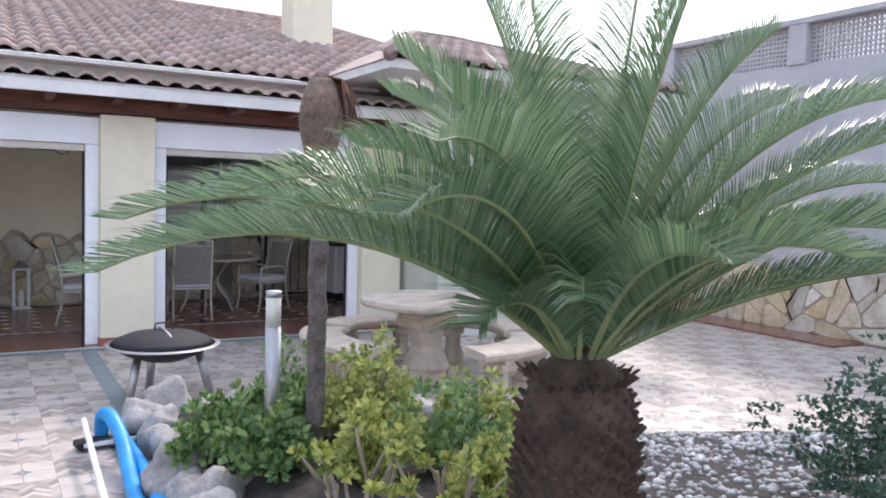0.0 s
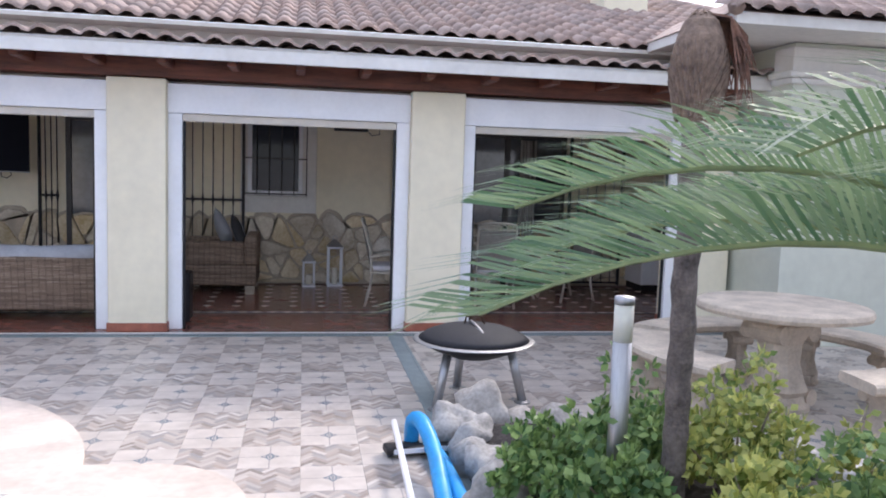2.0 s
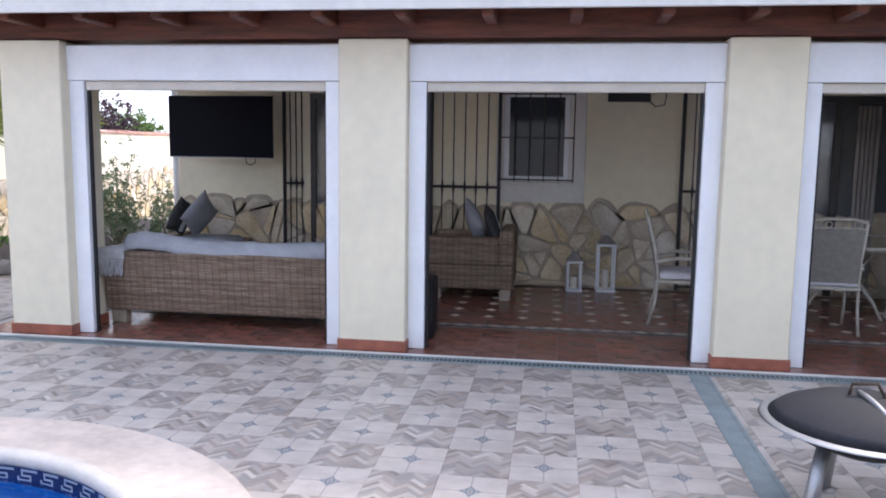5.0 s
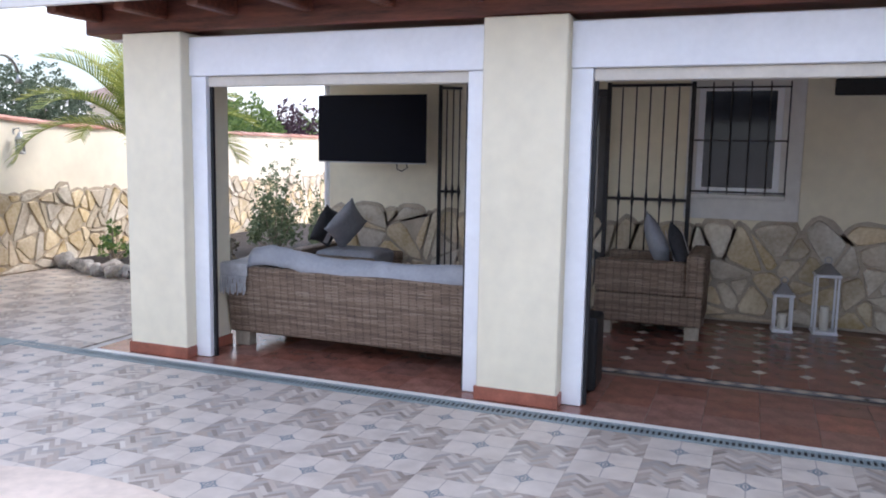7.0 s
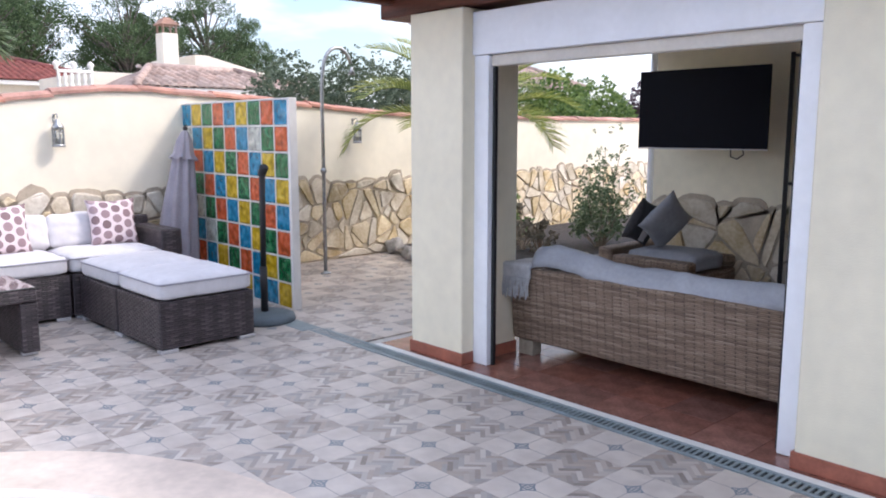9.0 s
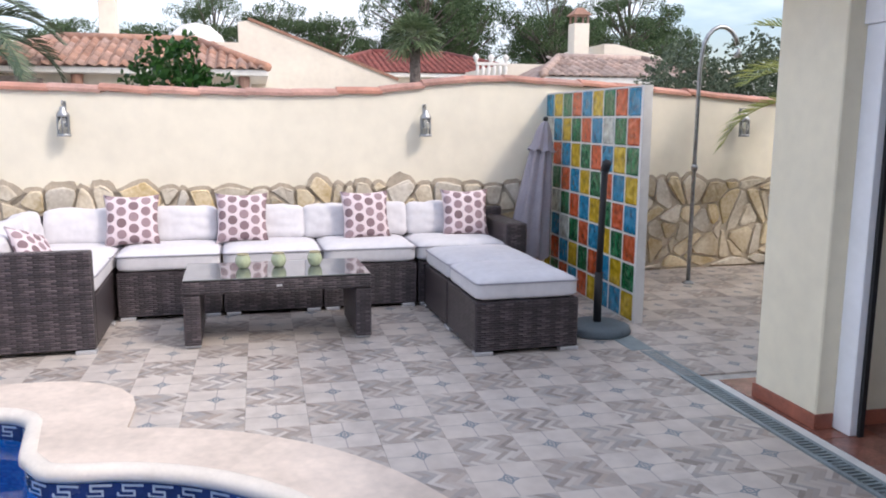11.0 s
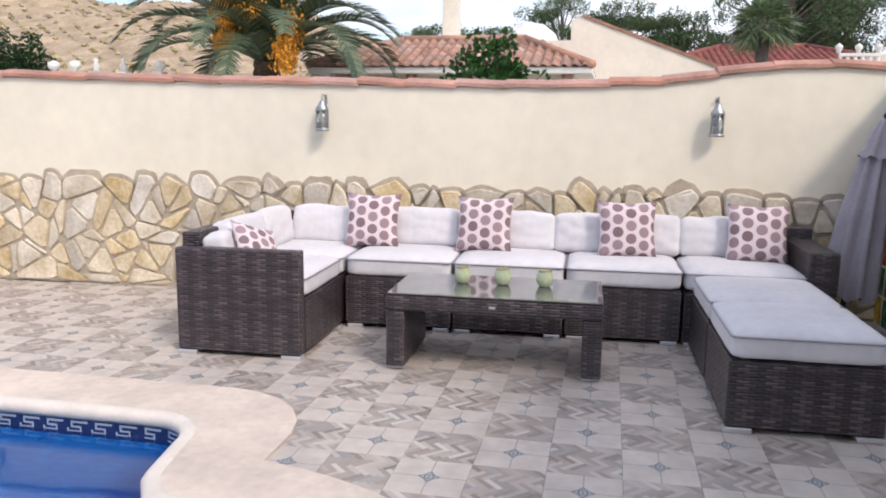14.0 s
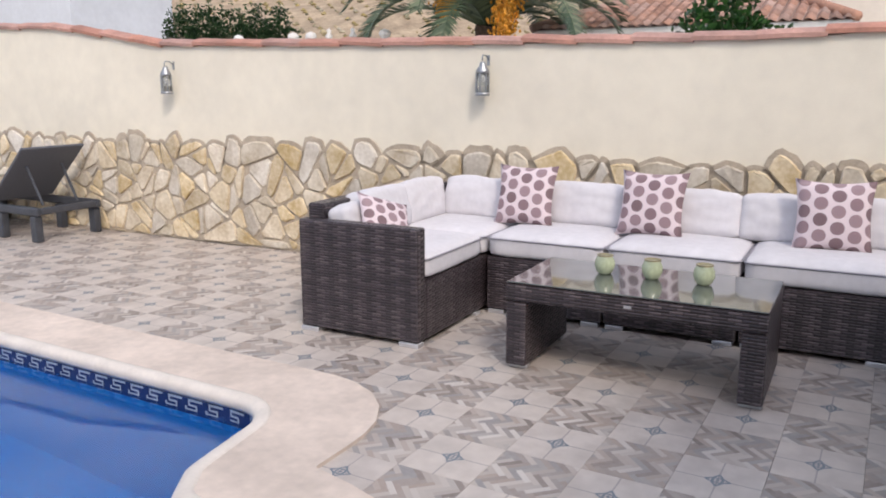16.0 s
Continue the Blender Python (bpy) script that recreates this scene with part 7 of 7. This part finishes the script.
tagged(new("scrub", me), "dry yellowish scrub dotting the hillside", "scrub", "", "stuff")

M_NWALL = mat("warm_white_render", (0.76, 0.70, 0.60), 0.85, var=0.06, scale=0.8)
M_NROOF = piece_random(mat("pinkish_clay_tile", (0.42, 0.26, 0.20), 0.85, var=0.2, scale=2, tint=(0.24, 0.15, 0.12)), 0.2, 0.2)


def hip_house(name, x, y, w, d, eave, rise, hip, label, roofmat, turn=90.0, window=True):
    """A house seen over the wall: local x along its front, local y away from the viewer."""
    t = thing(name, pose(x, y, 0, 0, 0, turn), label, "house")
    part("wall", box(-w / 2 + 0.45, 0.5, 0, w / 2 - 0.45, d - 0.5, eave - 0.001), M_NWALL, t)
    part("fascia", box(-w / 2, 0.02, eave, w / 2, d, eave + 0.16, 0.02), M_PLASTER, t, "pale moulded fascia")
    bm = bmesh.new()
    z0, z1 = eave + 0.165, eave + 0.165 + rise
    c = [bm.verts.new(p) for p in ((-w / 2, 0, z0), (w / 2, 0, z0), (w / 2, d, z0), (-w / 2, d, z0), (-w / 2 + hip, d / 2, z1), (w / 2 - hip, d / 2, z1))]
    for f in ((0, 1, 5, 4), (1, 2, 5), (2, 3, 4, 5), (3, 0, 4)):
        bm.faces.new([c[i] for i in f])
    roof = part("roof", bm, roofmat, t, "clay-tiled hip roof")
    roof_tiles(roof, -w / 2 + 0.05, w / 2, -0.03, z0 + 0.01, d / 2, z1 + 0.01, pitch=0.25, run=0.42, keep=lambda px, py: -w / 2 + hip * py / (d / 2) - 0.1 < px < w / 2 - hip * py / (d / 2) + 0.1, limit=0, material=roofmat)
    rb = bmesh.new()
    for a, b in (((-w / 2, 0, z0), (-w / 2 + hip, d / 2, z1)), ((w / 2, 0, z0), (w / 2 - hip, d / 2, z1)), ((-w / 2 + hip, d / 2, z1), (w / 2 - hip, d / 2, z1))):
        tube([Vector(a) + Vector((0, 0, 0.05)), Vector(b) + Vector((0, 0, 0.05))], 0.11, 8, rb)
    part("ridge", rb, roofmat, roof, smooth=True)
    return t


h1 = hip_house("neighbour_house", -19.5, -6.2, 7.2, 5.0, 2.70, 0.85, 1.9, "low cream house with a pinkish clay hip roof", M_NROOF)
for x in (-2.8, -0.9, 1.2, 3.0):
    part("porch_post", lathe([(0.14, 0.0), (0.14, 2.69)], 12, at=(x, 0.25, 0)), M_NROOF, h1)
gh = thing("neighbour_gable", pose(-24.5, -3.1, 0, 0, 0, 90), "tall cream gable-ended house with a square chimney", "house")
bm = bmesh.new()
prof = [(-5.2, 0), (4.6, 0), (4.6, 2.9), (0.0, 4.62), (-0.3, 4.55), (-0.3, 3.95), (-5.2, 3.95)]
f0 = [bm.verts.new((a, 0, z)) for a, z in prof]
f1 = [bm.verts.new((a, 6, z)) for a, z in prof]
bm.faces.new(f0), bm.faces.new(f1[::-1])
for k in range(len(prof)):
    j = (k + 1) % len(prof)
    bm.faces.new((f0[j], f0[k], f1[k], f1[j]))
bmesh.ops.recalc_face_normals(bm, faces=bm.faces[:])
part("wall", bm, M_NWALL, gh)
part("parapet", box(0.0, -0.05, 0, 4.95, 0.2, 0.08), M_NROOF, gh, "clay verge tiles").matrix_local = pose(0, 0, 4.63, 0, 20.6, 0)
part("chimney", box(-4.4, 0.8, 3.951, -3.9, 1.3, 6.4, 0.01), M_NWALL, gh, "square cream chimney")
part("dome", lathe([(0.9, 3.951), (0.8, 4.2), (0.45, 4.5), (0.0, 4.6)], 16, at=(-1.6, 0.9, 0)), M_PLASTER, gh, "small pale cupola")
rh = hip_house("red_roofed_house", -30.0, 3.6, 9.6, 8.0, 3.30, 1.05, 3.2, "stone house with a dull red tiled roof", M_REDROOF)
wh = thing("white_house", pose(-20.5, 7.2, 0, 0, 0, 90), "white house with roof terrace, balustrade and tall chimney", "house")
part("wall", box(-2.9, 1.2, 0, 4.5, 6, 3.30, 0.01), M_NWALL, wh)
bm = bmesh.new()
prof = [(0.2, 3.301), (3.4, 3.301), (0.6, 3.95), (0.2, 3.95)]
f0 = [bm.verts.new((a, 1.25, z)) for a, z in prof]
f1 = [bm.verts.new((a, 4.5, z)) for a, z in prof]
bm.faces.new(f0), bm.faces.new(f1[::-1])
for k in range(4):
    bm.faces.new((f0[(k + 1) % 4], f0[k], f1[k], f1[(k + 1) % 4]))
bmesh.ops.recalc_face_normals(bm, faces=bm.faces[:])
part("gable", bm, M_NWALL, wh)
ch = part("chimney", box(-0.72, 1.4, 3.301, -0.24, 1.9, 4.55, 0.01), M_NWALL, wh, "tall cream chimney")
for sx in (-0.70, -0.30):
    for sy in (1.42, 1.82):
        part("cowl_post", box(sx, sy, 4.551, sx + 0.05, sy + 0.05, 4.80), M_NROOF, ch)
part("cowl", prism([(-0.78, 1.34), (-0.18, 1.34), (-0.18, 1.96), (-0.78, 1.96)], 4.801, 5.02, top_inset=0.7), M_NROOF, ch, "tiled chimney cowl")
part("balustrade_rail", box(-3.9, 0.9, 3.22, -2.95, 1.02, 3.30, 0.01), M_PLASTER, wh)
part("terrace", box(-3.95, 0.85, 0, -2.91, 3.5, 2.80, 0.01), M_NWALL, wh)
for k in range(6):
    part("baluster", lathe([(0.05, 2.801), (0.06, 2.9), (0.03, 2.98), (0.055, 3.08), (0.04, 3.219)], 10, at=(-3.85 + 0.17 * k, 0.96, 0)), M_PLASTER, wh, smooth=True)
for x in (-3.9, -3.45, -3.0):
    part("finial", lathe([(0.06, 3.301), (0.05, 3.35), (0.09, 3.42), (0.09, 3.47), (0.0, 3.55)], 12, at=(x, 0.96, 0)), M_PLASTER, wh, smooth=True)
h2 = hip_house("tiled_outbuilding", -18.6, 6.9, 5.2, 4.6, 2.62, 0.62, 1.3, "low building with a weathered clay hip roof", M_TILEROOF)
h3 = hip_house("tiled_outbuilding", -16.0, 17.5, 4.0, 4.0, 2.9, 0.8, 1.2, "low building with a weathered clay hip roof", M_TILEROOF)
wb2 = thing("pale_building", pose(-21.0, -35.9, 0, 0, 0, 90), "plain pale blue-grey rendered building", "house")
part("wall", box(-9, 0, 0, 6.4, 5, 5.3, 0.02), mat("blue_grey_render", (0.60, 0.62, 0.65), 0.85, var=0.05, scale=0.8), wb2)
part("roof_slab", box(-9.1, -0.1, 5.301, 6.5, 5.1, 5.45, 0.02), M_PLASTER, wb2)
fence = thing("dark_fence", pose(-17.2, -19.0, 0, 0, 0, 90), "weathered grey board fence on a low wall", "fence")
for k in range(28):
    part("board", box(0.42 * k, 0, 0, 0.42 * k + 0.40, 0.04, 2.46 + 0.02 * (k % 3), 0.004), M_BARKG, fence)
for k, (y, kind) in enumerate(((-16.6, 1), (-14.8, 0), (-14.25, 1), (-13.7, 2), (-13.0, 2), (-12.1, 0))):
    g = thing("wall_ornament", pose(-16.4, y, 0), "small white stone finial on the neighbour's wall", "ornament", "white finials")
    part("post", box(-0.12, -0.12, 0, 0.12, 0.12, 2.56), M_PLASTER, g)
    part("finial", lathe([(0.05, 2.561), (0.04, 2.59), (0.11, 2.63), (0.14, 2.70), (0.11, 2.78), (0.0, 2.82)] if kind < 2 else [(0.09, 2.561), (0.05, 2.63), (0.09, 2.69), (0.04, 2.77), (0.06, 2.83), (0.0, 2.88)], 14), M_PLASTER, g, smooth=True)

M_DATE = leafy("grey_green_palm_leaf", (0.035, 0.065, 0.035), (0.14, 0.18, 0.10), 0.5, glow=0.15)
M_DATES = piece_random(mat("orange_dates", (0.80, 0.36, 0.03), 0.5, var=0.2), 0.3)
dp = feather_palm("date_palm", -17.6, -10.05, 0.0, 2.90, 0.30, 46, 3.5, 0.60, 0.062, M_DATE, "date palm with grey-green fronds and orange fruit", 12, (87, 28), (58, 118), 52, M_BARK, rad=0.03)
rnd = random.Random(6)
for k, (dx, dy, dz) in enumerate(((1.0, -0.55, -0.05), (0.95, 0.85, -0.55), (1.0, 0.05, 0.62), (0.8, 0.95, 0.05), (0.9, -0.62, 0.45))):
    bm = bmesh.new()
    vs, fs = [], []
    for q in range(420):
        p = Vector((rnd.gauss(0, 0.12), rnd.gauss(0, 0.12), rnd.gauss(0, 0.22)))
        o, s = len(vs), 0.035
        vs += [(dx + p.x + s * a, dy + p.y + s * b, 3.45 + dz + p.z + s * c) for a, b, c in ((1, 0, 0), (-1, 0, 0), (0, 1, 0), (0, -1, 0), (0, 0, 1.4), (0, 0, -1.4))]
        fs += [tuple(o + i for i in f) for f in ((0, 2, 4), (2, 1, 4), (1, 3, 4), (3, 0, 4), (2, 0, 5), (1, 2, 5), (3, 1, 5), (0, 3, 5))]
    me = bpy.data.meshes.new("date_fruit")
    me.from_pydata(vs, [], fs)
    me.materials.append(M_DATES)
    o = new("date_fruit", me)
    o.parent = dp
    tagged(o, "small orange fruit hanging below the crown", kind="stuff")
    part("fruit_stalk", tube([(0.1, 0, 3.0), (dx * 0.6, dy * 0.6, 3.75 + dz * 0.7), (dx, dy, 3.5 + dz)], 0.025, 6), M_DATES, dp, "yellow fruit stalk")
M_CITRUS = leafy("glossy_dark_green_leaf", (0.012, 0.05, 0.014), (0.06, 0.16, 0.035), 0.28, glow=0.15)
shrub("citrus_tree", -16.0, -4.35, 0, 1.6, 3.4, 5800, 0.14, M_CITRUS, "glossy dark green citrus bush above the wall", 31, "tree", 8, 26, "", 0.4, 0.58)
M_BUSH = leafy("fresh_green_leaf", (0.06, 0.12, 0.03), (0.24, 0.33, 0.09), 0.45, glow=0.3)
M_HEDGE = leafy("dark_hedge_leaf", (0.02, 0.06, 0.025), (0.08, 0.15, 0.06), 0.5, glow=0.2)
M_OLIVE = leafy("dusty_olive_leaf", (0.06, 0.09, 0.055), (0.18, 0.22, 0.14), 0.6, glow=0.15)
for k, (x, y, r, h) in enumerate(((-11.5, 4.4, 1.3, 3.1), (-11.8, 6.0, 1.4, 3.3), (-12, 7.6, 1.3, 3.2))):
    shrub("olive_tree", x, y, 0, r, h, 26000, 0.055, M_OLIVE, "dense dusty grey-green olive hedge tree", 33 + k, "tree", 8, 16, "olive hedge", 0.25, 0.55)
for k, (x, y, r, h) in enumerate(((-12.5, 13.2, 1.9, 3.35), (-13, 15.8, 1.8, 3.2), (-12.0, 11.2, 1.2, 2.1), (-13.8, 21.6, 1.6, 2.9))):
    shrub("garden_bush", x, y, 0, r, h, 12000, 0.10, M_BUSH, "bright green rounded garden bush", 43 + k, "bush", 8, 16, "bushes beyond the wall", 0.25, 0.55)
M_PURPLE = leafy("dark_purple_leaf", (0.03, 0.015, 0.025), (0.11, 0.05, 0.075), 0.4, glow=0.15)
shrub("purple_bush", -13.2, 18.6, 0, 1.3, 3.15, 9000, 0.10, M_PURPLE, "dark purple-leaved bush beyond the wall", 47, "bush", 8, 16, "", 0.3, 0.5)
for k in range(5):
    shrub("hedge_shrub", -18.4, -20.75 + k * 0.95, 0, 1.0, 3.95 - 0.06 * k, 17000, 0.085, M_HEDGE, "dark green clipped hedge shrub", 53 + k, "bush", 8, 10, "hedge shrubs", 0.16, 0.5)
# fan palm
M_FAN = leafy("dull_green_fan_leaf", (0.07, 0.12, 0.055), (0.22, 0.28, 0.15), 0.5, glow=0.25)
fn = thing("fan_palm", pose(-22.0, 1.6, 0), "fan palm with drooping grey-green leaves", "palm tree")
part("trunk", tube([(0, 0, 0), (0.02, 0.03, 1.5), (0, 0, 4.0)], [0.20, 0.17, 0.15], 12), M_BARKG, fn, smooth=True)
rnd = random.Random(14)
for k in range(34):
    az, lift = radians(k * 137.508), radians(80 - 110 * k / 34)
    d = Vector((math.cos(az) * math.cos(lift), math.sin(az) * math.cos(lift), math.sin(lift)))
    bm = bmesh.new()
    hub = Vector((0, 0, 3.95)) + d * rnd.uniform(0.36, 0.5)
    tube([(0, 0, 3.9), hub], 0.014, 5, bm)
    side = d.cross(Vector((0, 0, 1))).normalized()
    for q in range(17):
        a = radians(-80 + 10 * q)
        e = (d * math.cos(a) + side * math.sin(a)).normalized()
        tip = hub + e * 0.62 + Vector((0, 0, -0.10 - rnd.uniform(0, 0.22)))
        w = side * math.cos(a) * 0.036 - d * math.sin(a) * 0.036
        m_ = hub.lerp(tip, 0.55) + Vector((0, 0, 0.05))
        bm.faces.new([bm.verts.new(p) for p in (hub, m_ + w, tip, m_ - w)])
    part("fan_leaf", bm, M_FAN, fn)
# pines
M_PINE = leafy("dark_pine_needle", (0.035, 0.07, 0.03), (0.11, 0.165, 0.07), 0.8, glow=0.25)


def pine(seed, h, spread):
    rnd = random.Random(seed)
    t = thing("pine_tree", pose(0, 0, -50), "tall dark green umbrella-shaped pine", "pine tree", "distant pines")
    tb = bmesh.new()
    tube([(0, 0, 0), (0.15, 0.1, h * 0.4), (0, 0, h * 0.9)], [0.28, 0.2, 0.06], 8, tb)
    verts, faces = [], []
    for k in range(64):
        f = rnd.uniform(0.36, 1.0)
        a = rnd.uniform(0, 6.283)
        r = spread * math.sqrt(rnd.uniform(0.02, 1)) * math.sin(math.pi * min(1, (1.12 - f) * 1.15)) ** 0.6
        c = Vector((math.cos(a) * r, math.sin(a) * r, h * f))
        tube([(0, 0, h * f * 0.75), c], [0.06, 0.03], 5, tb)
        s = rnd.uniform(0.5, 0.85)
        for q in range(480):
            d = Vector((rnd.gauss(0, 1), rnd.gauss(0, 1), rnd.gauss(0, 0.65)))
            d = d.normalized() * s * rnd.uniform(0.55, 1.05)
            d.z *= 0.7
            p = c + d
            n_ = Vector((rnd.gauss(0, 1), rnd.gauss(0, 1), rnd.gauss(0.3, 1))).normalized()
            u = n_.orthogonal().normalized() * rnd.uniform(0.035, 0.07)
            v = n_.cross(u)
            o = len(verts)
            verts += [p - u, p + v * 0.5, p + u, p - v * 0.5]
            faces.append((o, o + 1, o + 2, o + 3))
    me = bpy.data.meshes.new("crown")
    me.from_pydata([v[:] for v in verts], [], faces)
    me.materials.append(M_PINE)
    o = new("crown", me)
    o.parent = t
    part("trunk", tb, M_BARKG, t)
    return t


base = [pine(201, 7.4, 2.3), pine(202, 8.6, 2.8), pine(203, 6.6, 2.0)]
spots = ((-46, -13.0, 0, 0.88), (-48, -5.2, 1, 0.95), (-45, -9.6, 2, 0.95), (-47, -2.0, 0, 1.1), (-46, 1.4, 2, 1.05), (-47, 4.4, 0, 0.9), (-46, 6.8, 1, 1.15), (-47, 9.6, 1, 1.02), (-46, 14.8, 1, 1.02),
         (-47, 17.6, 0, 1.1), (-48, 20.8, 1, 1.12), (-50, 24.5, 0, 1.15), (-49, -7.6, 0, 0.9), (-49, 8.2, 0, 1.3), (-49, 16.2, 2, 1.2))
for k, (x, y, v, sc) in enumerate(spots):
    m_ = pose(x, y, -0.05, 0, 0, k * 77) @ Matrix.Scale(sc * 1.06, 4)
    if k < 3:
        base[k].matrix_world = m_
    else:
        copy_thing(base[v], m_)

# ---- stone wainscot of the porch and the paving pieces ----
stone_cladding(wall_back, 11.6, 1.02, Matrix.Translation((-3.0, BY - 0.001, 0)) @ Matrix.Diagonal((1, -1, 1, 1)), 23, 0.27)


def tile_mesh(name, material, s, h=0.012, gap=0.0006):
    bm = box(-s / 2 + gap, -s / 2 + gap, -h, s / 2 - gap, s / 2 - gap, 0, 0)
    uv = bm.loops.layers.uv.verify()
    for f in bm.faces:
        for lp in f.loops:
            lp[uv].uv = (lp.vert.co.x / s + 0.5, lp.vert.co.y / s + 0.5)
    bmesh.ops.bevel(bm, geom=[e for e in bm.edges if all(v.co.z > -0.001 for v in e.verts)], offset=0.0009, segments=1, affect="EDGES")
    return mesh_of(bm, name, material)


def lay(parent, spots, me, limit, name, near):
    """The nearest tiles as pieces of their own, the rest joined."""
    spots.sort(key=lambda p: (p[0] - near[0]) ** 2 + (p[1] - near[1]) ** 2)
    for p in spots[:limit]:
        o = new(name, me)
        o.parent = parent
        o.location = p
    rest = spots[limit:]
    if not rest:
        return
    bv = np.array([v.co[:] for v in me.vertices])
    vs = np.concatenate([bv + np.array(p) for p in rest])
    polys = [tuple(q.vertices) for q in me.polygons]
    fs = [tuple(w + k * len(bv) for w in f) for k in range(len(rest)) for f in polys]
    mr = bpy.data.meshes.new(name + "s")
    mr.from_pydata(vs.tolist(), [], fs)
    src = me.uv_layers[0].data if me.uv_layers else None
    if src:
        lay_uv = mr.uv_layers.new()
        flat = [c for d in src for c in d.uv]
        lay_uv.data.foreach_set("uv", flat * len(rest))
    mr.materials.append(me.materials[0])
    ob = new(name + "s", mr)
    ob.parent = parent
    tagged(ob, kind="stuff")


paving = tagged(new("pavement"), "terrace paving of chequered herringbone and rosette tiles", "paving", "", "structure")
SKIP = pool_ring(0.28)
herr, motf = [], []
for i in range(-12, 45):
    for j in range(-30, 24):
        x, y = GRID0[0] + i * TILE, GRID0[1] + j * TILE
        if x < wall_x(y) - 0.1 or x > 11.3 or inside((x, y), SKIP) or (inside((x, y), BED)):
            continue
        if y > -0.26 and x > -3.2 or y > 5.2:
            continue
        if -0.40 < y <= -0.26 and x > -3.2:
            pass
        (motf if (i + j) % 2 == 0 else herr).append((x, y, 0.0))
lay(paving, motf, tile_mesh("rosette_tile", M_MOTIF, TILE), 150, "rosette_tile", (-1.5, -1.6))
lay(paving, herr, tile_mesh("herringbone_tile", M_HERR, TILE), 150, "herringbone_tile", (-1.5, -1.6))

# drain channels along the porch and across the terrace
def grate(name, x0, y0, x1, y1, along):
    t = tagged(new(name), "grey plastic slotted drain channel set in the paving", "drain", "drain channels", "structure")
    zt = 0.004
    if along == "x":
        part("rail", box(x0, y0, -0.011, x1, y0 + 0.025, zt, 0.002), M_DRAIN, t)
        part("rail", box(x0, y1 - 0.025, -0.011, x1, y1, zt, 0.002), M_DRAIN, t)
        part("channel", box(x0, y0 + 0.026, -0.011, x1, y1 - 0.026, -0.006), M_BLACK, t)
        me = mesh_of(box(-0.008, y0 + 0.026, -0.005, 0.008, y1 - 0.026, zt - 0.001), "slat", M_DRAIN)
        xs = np.arange(x0 + 0.02, x1, 0.034)
        lay(t, [(float(x), 0.0, 0.0) for x in xs], me, 120, "slat", (1.0, 0))
    else:
        part("rail", box(x0, y0, -0.011, x0 + 0.025, y1, zt, 0.002), M_DRAIN, t)
        part("rail", box(x1 - 0.025, y0, -0.011, x1, y1, zt, 0.002), M_DRAIN, t)
        part("cover", box(x0 + 0.026, y0, -0.011, x1 - 0.026, y1, 0.001), M_DRAIN, t)


grate("drain_channel", -3.9, -0.245, 9.0, -0.115, "x")
solid("threshold_edge", box(-3.2, -0.112, -0.011, 9.0, -0.052, 0.003, 0.002), M_PLASTER, "pale cement strip along the porch edge", "threshold", "structure")
grate("drain_channel", 2.70, -4.2, 2.85, -0.25, "y")
solid("drain_cover", box(-4.75, -0.30, -0.011, -3.92, -0.12, 0.005, 0.003), M_DRAIN, "grey flat drain cover by the glass screen", "drain cover", "structure")

porch_floor = tagged(new("floor"), "glossy terracotta porch floor with pale diamond insets", "floor", "", "structure")
part("bed", box(-3.2, -0.05, -0.011, 9.0, BY, -0.006), M_GROUTR, porch_floor, "dark floor grout")
T2 = 0.33
me_t = tile_mesh("floor_tile", M_TERRA, T2, 0.006, 0.002)
front, rear = [], []
for i in range(37):
    for j in range(3):
        front.append((-3.035 + i * T2, 0.12 + j * T2, 0.0))
    for j in range(7):
        y = 1.32 + j * T2
        if y < BY - 0.1:
            rear.append((-3.035 + i * T2, y, 0.0))
lay(porch_floor, front, me_t, 111, "floor_tile", (0, 0))
lay(porch_floor, rear, me_t, 150, "floor_tile", (1.5, 1.3))
dm = bmesh.new()
prism([(0.055, 0), (0, 0.055), (-0.055, 0), (0, -0.055)], -0.004, 0.003, dm)
me_d = mesh_of(dm, "diamond_inset", M_WTILE)
lay(porch_floor, [(x + T2 / 2, y + T2 / 2, 0.0) for x, y, _ in rear if y < BY - 0.4], me_d, 140, "diamond_inset", (1.5, 1.3))
bd = bmesh.new()
box(-3.2, 1.02, -0.005, 9.0, 1.135, 0.0015, 0, 1, bd)
part("border", bd, M_BTILE, porch_floor, "dark border strip")
dm = bmesh.new()
prism([(0.075, 0), (0, 0.042), (-0.075, 0), (0, -0.042)], -0.004, 0.0035, dm)
me_b = mesh_of(dm, "border_inset", M_WTILE)
lay(porch_floor, [(-3.1 + 0.165 * k, 1.0775, 0.0) for k in range(73)], me_b, 73, "border_inset", (0, 1))
